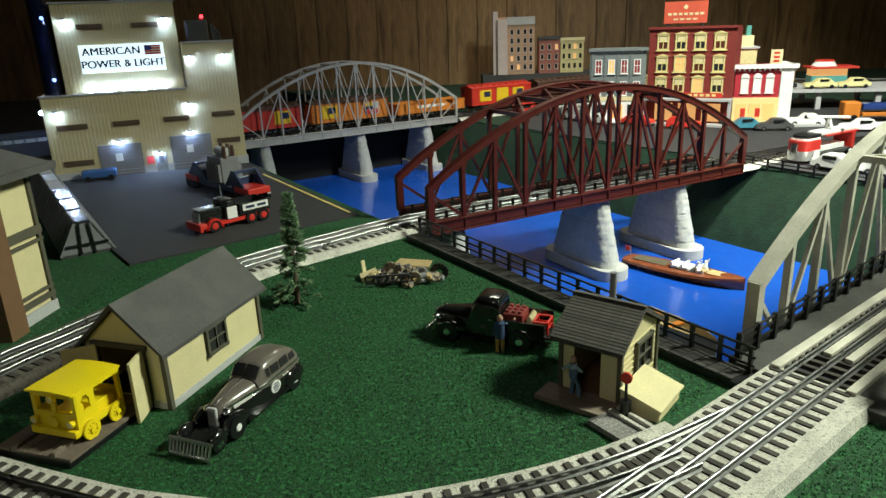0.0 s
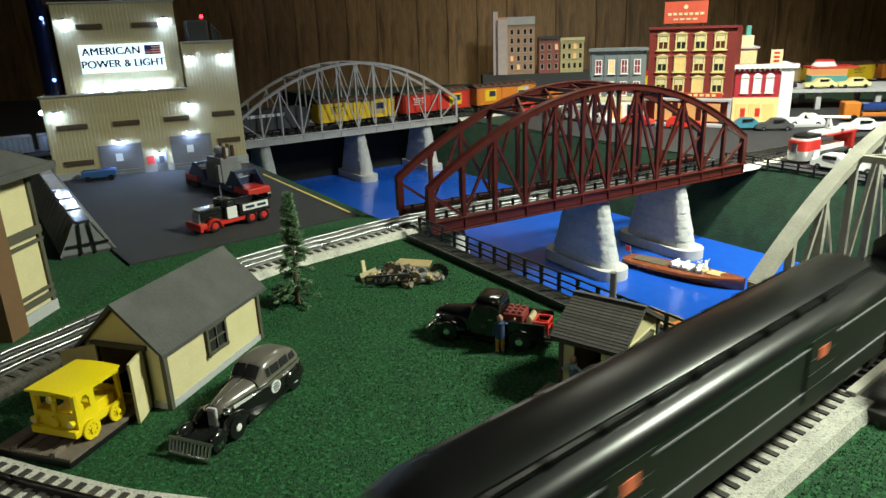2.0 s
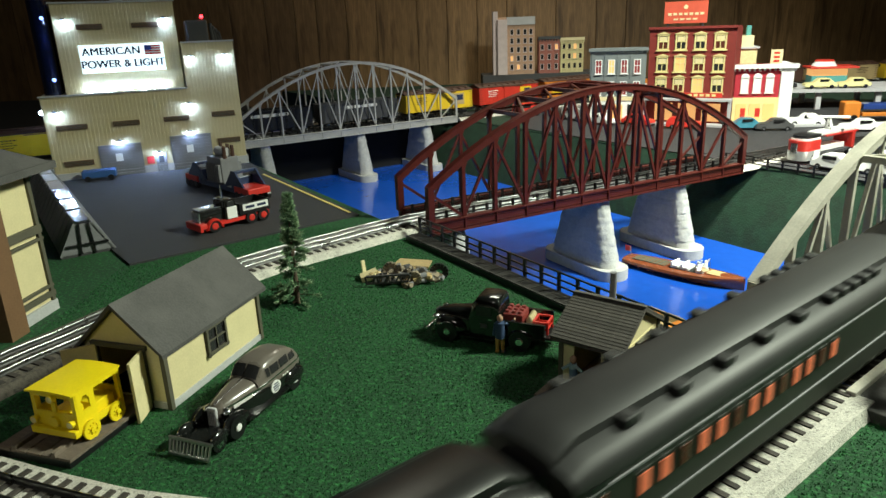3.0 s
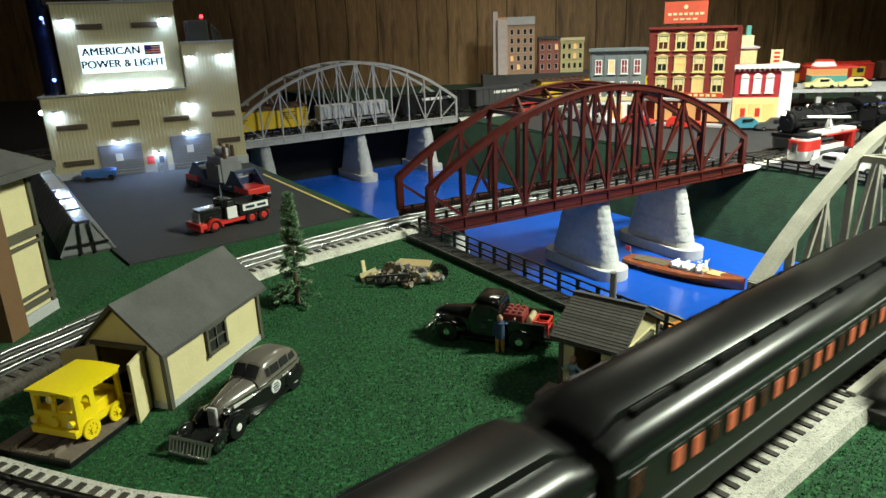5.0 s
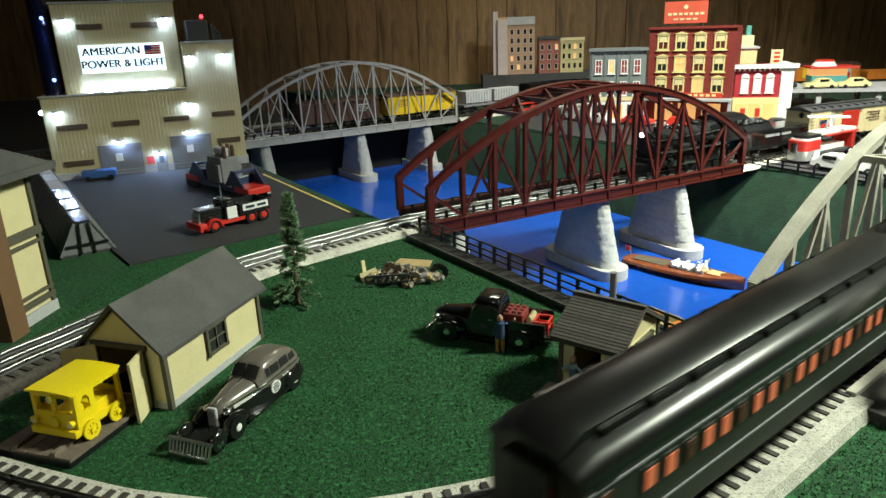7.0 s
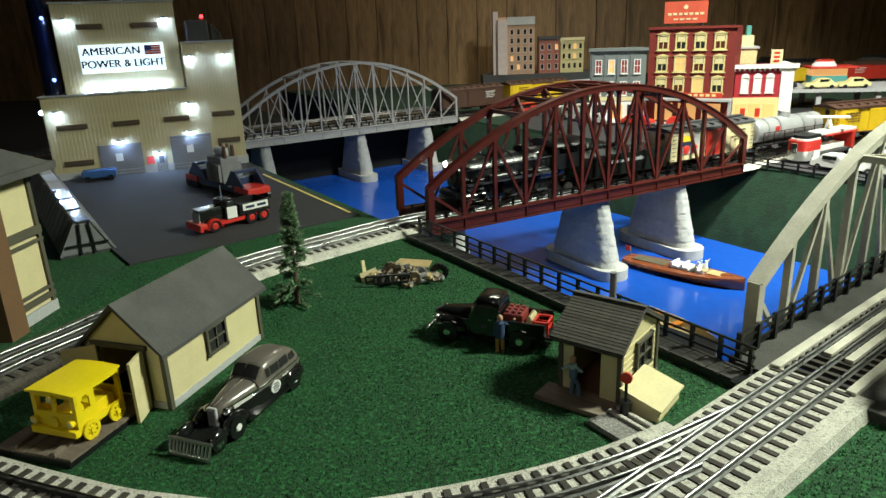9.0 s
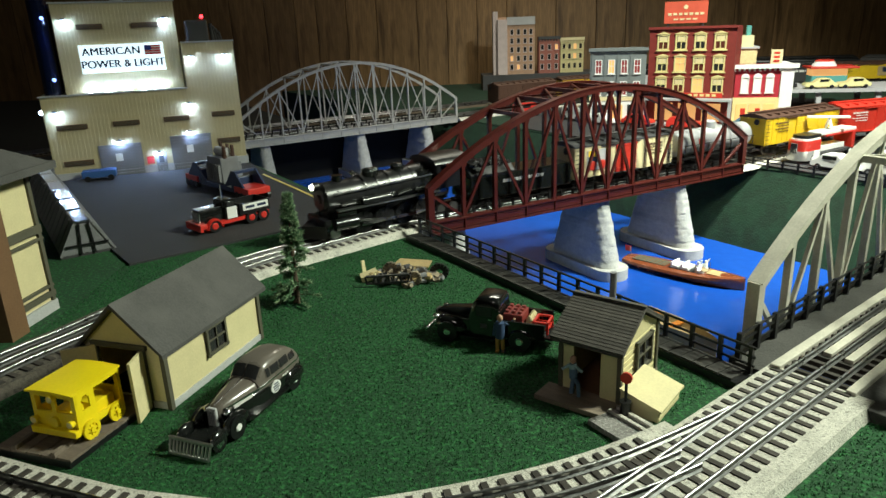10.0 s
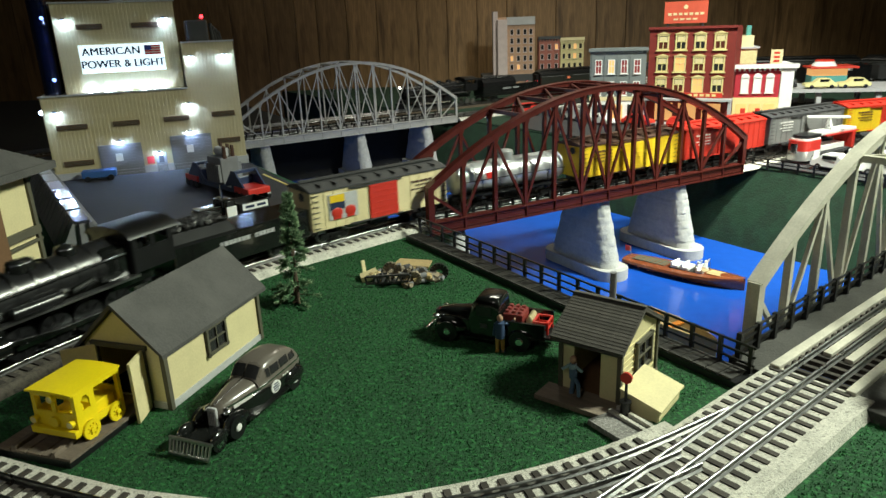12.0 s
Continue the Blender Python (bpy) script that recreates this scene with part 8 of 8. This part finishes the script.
    for sy in (-1, 1):
        box(bm, (0.012, sy * 0.0285, 0.041), (L - 0.085, 0.009, 0.0022))
        beam(bm, (xb, sy * 0.0255, 0.066), (xf - 0.01, sy * 0.0235, 0.062), 0.0013, 0.0013)
    part("running_board", bm, STEELMET, th, "steel-edged running board and handrail")
    bm = bmesh.new()
    box(bm, (0, 0, 0.030), (L - 0.05, 0.020, 0.016))
    box(bm, (half - 0.016, 0, 0.026), (0.008, 0.056, 0.008))
    prism(bm, ((half - 0.014, -0.026), (half + 0.010, 0.0), (half - 0.014, 0.026)), "z", 0.004, 0.022)
    part("frame_and_pilot", bm, BLACK, th)
    for sy in (-1, 1):
        bm = bmesh.new()
        cyl(bm, (half - 0.060, sy * 0.0255, 0.0215), (half - 0.026, sy * 0.0255, 0.0215), 0.0088, seg=16)
        cyl(bm, (half - 0.058, sy * 0.0255, 0.036), (half - 0.030, sy * 0.0255, 0.036), 0.0055, seg=12)
        part("cylinder", bm, BLACKGLOSS, th, smooth=True)
        bm = bmesh.new()
        x0 = half - 0.075 - (drivers - 1) * (2 * r + 0.002)
        box(bm, ((x0 + half - 0.075) / 2, sy * 0.0235, 0.014), ((drivers - 1) * (2 * r + 0.002) + 0.012, 0.0018, 0.0045))
        beam(bm, (half - 0.06, sy * 0.0255, 0.0215), (half - 0.115, sy * 0.0255, 0.0145), 0.0018, 0.004)
        part("side_rod", bm, CHROME, th, "polished steel side rods")
    for k in range(drivers):
        x = half - 0.075 - r - k * (2 * r + 0.002) + r
        for sy in (-1, 1):
            bm = bmesh.new()
            cyl(bm, (x, sy * 0.0160, r), (x, sy * 0.0195, r), r, seg=24)
            wheel = part("driving_wheel", bm, BLACK, th, "spoked driving wheel")
            bm = bmesh.new()
            cyl(bm, (x, sy * 0.0195, r), (x, sy * 0.0205, r), r * 0.45, seg=12)
            part("hub", bm, BLACK, wheel)
            for j in range(8):
                a = j * math.tau / 8
                bm = bmesh.new()
                beam(bm, (x, sy * 0.0200, r), (x + math.cos(a) * r * 0.88, sy * 0.0200, r + math.sin(a) * r * 0.88), 0.0012, 0.002, (0, 1, 0))
                part("spoke", bm, BLACK, wheel)
    for x in (half - 0.030, -half + 0.045, -half + 0.020):
        bm = bmesh.new()
        for sy in (-1, 1):
            cyl(bm, (x, sy * 0.0155, 0.008), (x, sy * 0.019, 0.008), 0.008, seg=16)
        part("truck_wheel", bm, STEELMET, th)
    for sy in (-1, 1):
        bm = bmesh.new()
        cyl(bm, (xb + 0.075, sy * 0.0275, 0.0475), (xb + 0.120, sy * 0.0275, 0.0475), 0.0052, seg=14)
        part("air_tank", bm, finish, th, "small black air tank", smooth=True)
        bm = bmesh.new()
        for k in range(9):
            cyl(bm, (xb + 0.006 + k * (xf - xb - 0.02) / 8, sy * 0.0222, 0.0652), (xb + 0.006 + k * (xf - xb - 0.02) / 8, sy * 0.0262, 0.0660), 0.0008, seg=6)
        part("handrail_stanchions", bm, STEELMET, th)
    bm = bmesh.new()
    ball(bm, (xf - 0.050, 0, 0.0815), 0.0042, (0.9, 0.9, 1.1), 12)
    part("bell", bm, CHROME, th, "small bright bell", smooth=True)
    bm = bmesh.new()
    for i in range(5):
        cyl(bm, (xb + 0.01 + i * 0.03, -0.0255, 0.048 + 0.004 * (i % 2)), (xb + 0.032 + i * 0.03, -0.0255, 0.048), 0.003, seg=8)
        cyl(bm, (xb + 0.01 + i * 0.03, 0.0255, 0.048 + 0.004 * (i % 2)), (xb + 0.032 + i * 0.03, 0.0255, 0.048), 0.003, seg=8)
    part("pipework", bm, BLACKGLOSS, th, smooth=True)
    return th


def tender(group, label, half, tall=True):
    th = thing("coal_tender", Matrix.Identity(4), label, "tender", group)
    W, z1 = 0.060, (0.072 if tall else 0.062)
    fwd = half * 1.15 if tall else half * 0.8
    bm = bmesh.new()
    box(bm, (0, 0, 0.034), (half * 2 - 0.006, W, 0.036), bev=0.002)
    part("water_tank", bm, BLACKGLOSS, th)
    bm = bmesh.new()
    prism(bm, ((-W / 2, 0.050), (-W / 2, z1 - 0.008), (-W / 2 + 0.010, z1 + 0.002), (W / 2 - 0.010, z1 + 0.002), (W / 2, z1 - 0.008), (W / 2, 0.050)), "x", half - 0.004 - fwd, half - 0.004)
    part("coal_bunker", bm, BLACK, th)
    bm = bmesh.new()
    rnd = random.Random(2)
    for i in range(260):
        x, y = rnd.uniform(half - fwd, half - 0.010), rnd.uniform(-W / 2 + 0.010, W / 2 - 0.010)
        z = z1 + 0.001 + 0.006 * (1 - (abs(y) / (W / 2)) ** 2)
        bmesh.ops.create_icosphere(bm, subdivisions=1, radius=rnd.uniform(0.0022, 0.0042), matrix=Matrix.Translation((x, y, z)) @ Euler((rnd.random() * 6, rnd.random() * 6, 0)).to_matrix().to_4x4())
    tagged(part("coal_load", bm, COAL, th, "glinting black coal lumps"), kind="stuff")
    for sy in (-1, 1):
        bm = bmesh.new()
        widths = (0.004, 0.0036, 0.0046, 0.004, 0.003, 0.0044, 0.004, 0.0036, 0.0042, 0.004, 0.0044, 0.003)
        for k, wd in enumerate(widths):
            box(bm, (-0.036 + k * 0.0060 + (0.006 if k > 4 else 0), sy * (W / 2 + 0.0004), 0.040), (wd, 0.0006, 0.0050))
        part("lettering", bm, LTGREY, th, "row of pale lettering")
    for sy in (-1, 1) if tall else ():
        bm = bmesh.new()
        ball(bm, (-half + 0.002, sy * 0.024, 0.050), 0.0028, seg=10)
        part("marker_lamp", bm, LAMPRED, th, "red glowing marker lamp")
    part("underframe", bm_box((0, 0, 0.0165), (half * 2, 0.03, 0.005)), BLACK, th)
    bogie_wheels(th, (-half * 0.6, half * 0.6))
    couplers(th, half - 0.004)
    return th


# each entry: vehicle, half the distance between its bogies, place of its middle behind the train's nose
TRAIN_A, TRAIN_B, TRAIN_C = [], [], []


def build_trains():
    g = "cars of the passenger train"
    TRAIN_A.append((locomotive(g, "large glossy black steam locomotive with red-lit cab", 0.155, 4, 0.0175, mat("polished_black_boiler_paint", (0.014, 0.014, 0.015), 0.25, var=0.35, scale=60, bump=0.05, coat=0.4, rvar=0.05), 0.052), 0.07, 0.155))
    TRAIN_A.append((tender(g, "black coal tender with red marker lamps", 0.128, True), 0.07, 0.317 + 0.138))
    first = coach("baggage", g, "black baggage car with satin black roof and sliding doors")
    TRAIN_A.append((first, 0.15, 0.600 + 0.228))
    dull = coach("plain", g, "dark passenger car with matt roof and orange-lit windows", False)
    TRAIN_A.append((dull, 0.15, 0.600 + 0.228 + 0.460))
    c = coach("coach", g, "black passenger car with satin black roof and orange-lit windows")
    TRAIN_A.append((c, 0.15, 0.600 + 0.228 + 0.920))
    last = coach("coach", g, "black passenger car with a red tail lamp", tail=True)
    TRAIN_A.append((last, 0.15, 0.600 + 0.228 + 0.460 * 5))
    for k in (3, 4):
        TRAIN_A.append((copy_thing(c, Matrix.Identity(4)), 0.15, 0.600 + 0.228 + 0.460 * k))
    g = "cars of the near freight train"
    TRAIN_C.append((locomotive(g, "black steam locomotive with bright headlight", 0.126, 4, 0.0160), 0.05, 0.116))
    TRAIN_C.append((tender(g, "black coal tender with pale lettering", 0.099, False), 0.05, 0.341))
    cars = [("billboard_boxcar", "box", 0.113, CARCREAM, "cream boxcar with red door and picture posters", DKGREY, (CARRED, CARRED, INK)),
            ("tank_car", "tank", 0.106, TANKSILVER, "silver tank car with emblem", None, ()),
            ("yellow_boxcar", "reefer", 0.113, CARYEL, "yellow refrigerator car with brown roof", CARBROWN, (CARYEL, INK)),
            ("red_boxcar", "box", 0.113, CARRED, "red boxcar with white lettering", CARRED, (CARRED, BARMAT)),
            ("grey_boxcar", "box", 0.113, CARGREY, "grey boxcar with red round emblem", DKGREY, (CARGREY, BARMAT)),
            ("billboard_boxcar", "box", 0.113, CARYEL, "yellow and red boxcar with poster", CARRED, (CARRED, INK)),
            ("tank_car", "tank", 0.106, LTGREY, "pale grey tank car with red emblem", None, (FIRERED,))]
    for k, (n, kind, half, m, label, roof, acc) in enumerate(cars):
        TRAIN_C.append((freight_car(n, kind, half, m, label, g, roof, acc), half * 0.68, 0.441 + 0.113 + k * 0.2395))
    g = "cars of the far freight train"
    cars = [("orange_boxcar", "box", CARORANGE, "orange boxcar on the far line", CARBROWN, (CARORANGE,)),
            ("yellow_boxcar", "reefer", CARYEL, "yellow refrigerator car on the far line", CARBROWN, (CARYEL, INK)),
            ("tan_boxcar", "box", CARTAN, "tan boxcar on the far line", CARBROWN, (CARTAN, INK)),
            ("brown_boxcar", "box", CARBROWN, "brown boxcar with red door on the far line", CARBROWN, (CARRED,)),
            ("red_and_yellow_boxcar", "box", CARRED, "red boxcar with yellow panels on the far line", CARRED, (CARYEL, CARYEL, CARYEL)),
            ("orange_brown_gondola", "gondola", CARORANGE, "brown and orange low gondola car", None, ()),
            ("billboard_boxcar", "box", CARORANGE, "orange boxcar with yellow and red posters", CARBROWN, (CARORANGE, CARRED, CARYEL)),
            ("red_boxcar", "box", CARRED, "red boxcar with yellow end panel and lettering", CARBROWN, (CARRED, CARYEL, BARMAT)),
            ("yellow_boxcar", "box", CARYEL, "yellow boxcar with tan posters", CARBROWN, (CARYEL, CARTAN, INK)),
            ("grey_hopper", "hopper", DKGREY, "dark grey hopper car with pale lettering", None, ()),
            ("black_gondola", "hopper", BLACK, "black hopper car with pale lettering", None, ()),
            ("silver_flatcar", "flat", MIDGREY, "flatcar loaded with two silver trailers", None, ()),
            ("yellow_boxcar", "reefer", CARYEL, "yellow refrigerator car with dark lettering", CARBROWN, (CARYEL, INK, INK)),
            ("brown_boxcar", "box", CARBROWN, "dark brown boxcar at the end of the train", CARBROWN, (CARBROWN, BARMAT))]
    for k, (n, kind, m, label, roof, acc) in enumerate(cars):
        TRAIN_B.append((freight_car(n, kind, 0.120, m, label, g, roof, acc), 0.082, k * 0.2655))


build_trains()


def motions():
    T = [i * 0.2 for i in range(61)]
    # metres gone by the nose of each train, at these seconds
    a = ([0, 0.3, 0.5, 0.663, 1.0, 1.24, 1.725, 2.568, 3.47, 4.45, 5.46, 6.55, 7.58, 9.5, 11.5, 12.0], [-0.295, -0.142, -0.0385, 0.038, 0.197, 0.317, 0.587, 1.047, 1.507, 1.967, 2.430, 2.910, 3.385, 4.26, 5.165, 5.40])
    c = ([0, 5.6, 6.2, 6.5, 8.8, 9.5, 10.0, 10.5, 11.5, 12.0], [1.80, 0.745, 0.618, 0.557, 0.098, -0.052, -0.163, -0.275, -0.505, -0.628])
    b = ([0, 1.2, 3.2, 5.6, 7.2, 8.8, 12.0], [-0.329, 0.000, 0.551, 1.165, 1.545, 1.905, 2.6])

    def smooth(tab, t):
        """Cubic through the table."""
        X, Y = tab
        n = len(X)
        i = max(0, min(n - 2, int(np.searchsorted(X, t)) - 1))
        sl = lambda j: (Y[min(j + 1, n - 1)] - Y[max(j - 1, 0)]) / (X[min(j + 1, n - 1)] - X[max(j - 1, 0)])
        h = X[i + 1] - X[i]
        u = (t - X[i]) / h
        return (2 * u ** 3 - 3 * u * u + 1) * Y[i] + (u ** 3 - 2 * u * u + u) * h * sl(i) + (3 * u * u - 2 * u ** 3) * Y[i + 1] + (u ** 3 - u * u) * h * sl(i + 1)

    for ob, half, behind in TRAIN_A:
        walk(ob, [(t, PATH_N.placed(S0N + smooth(a, t) - behind, half)) for t in T])
    for ob, half, behind in TRAIN_C:
        turn = pose(0, 0, 0, 0, 0, 180)
        walk(ob, [(t, PATH_M.placed(S0M + smooth(c, t) + behind, half) @ turn) for t in T])
    for ob, half, behind in TRAIN_B:
        walk(ob, [(t, PATH_B.placed(S0B + smooth(b, t) + 0.119 + 8 * 0.2655 - behind, half)) for t in T])


motions()
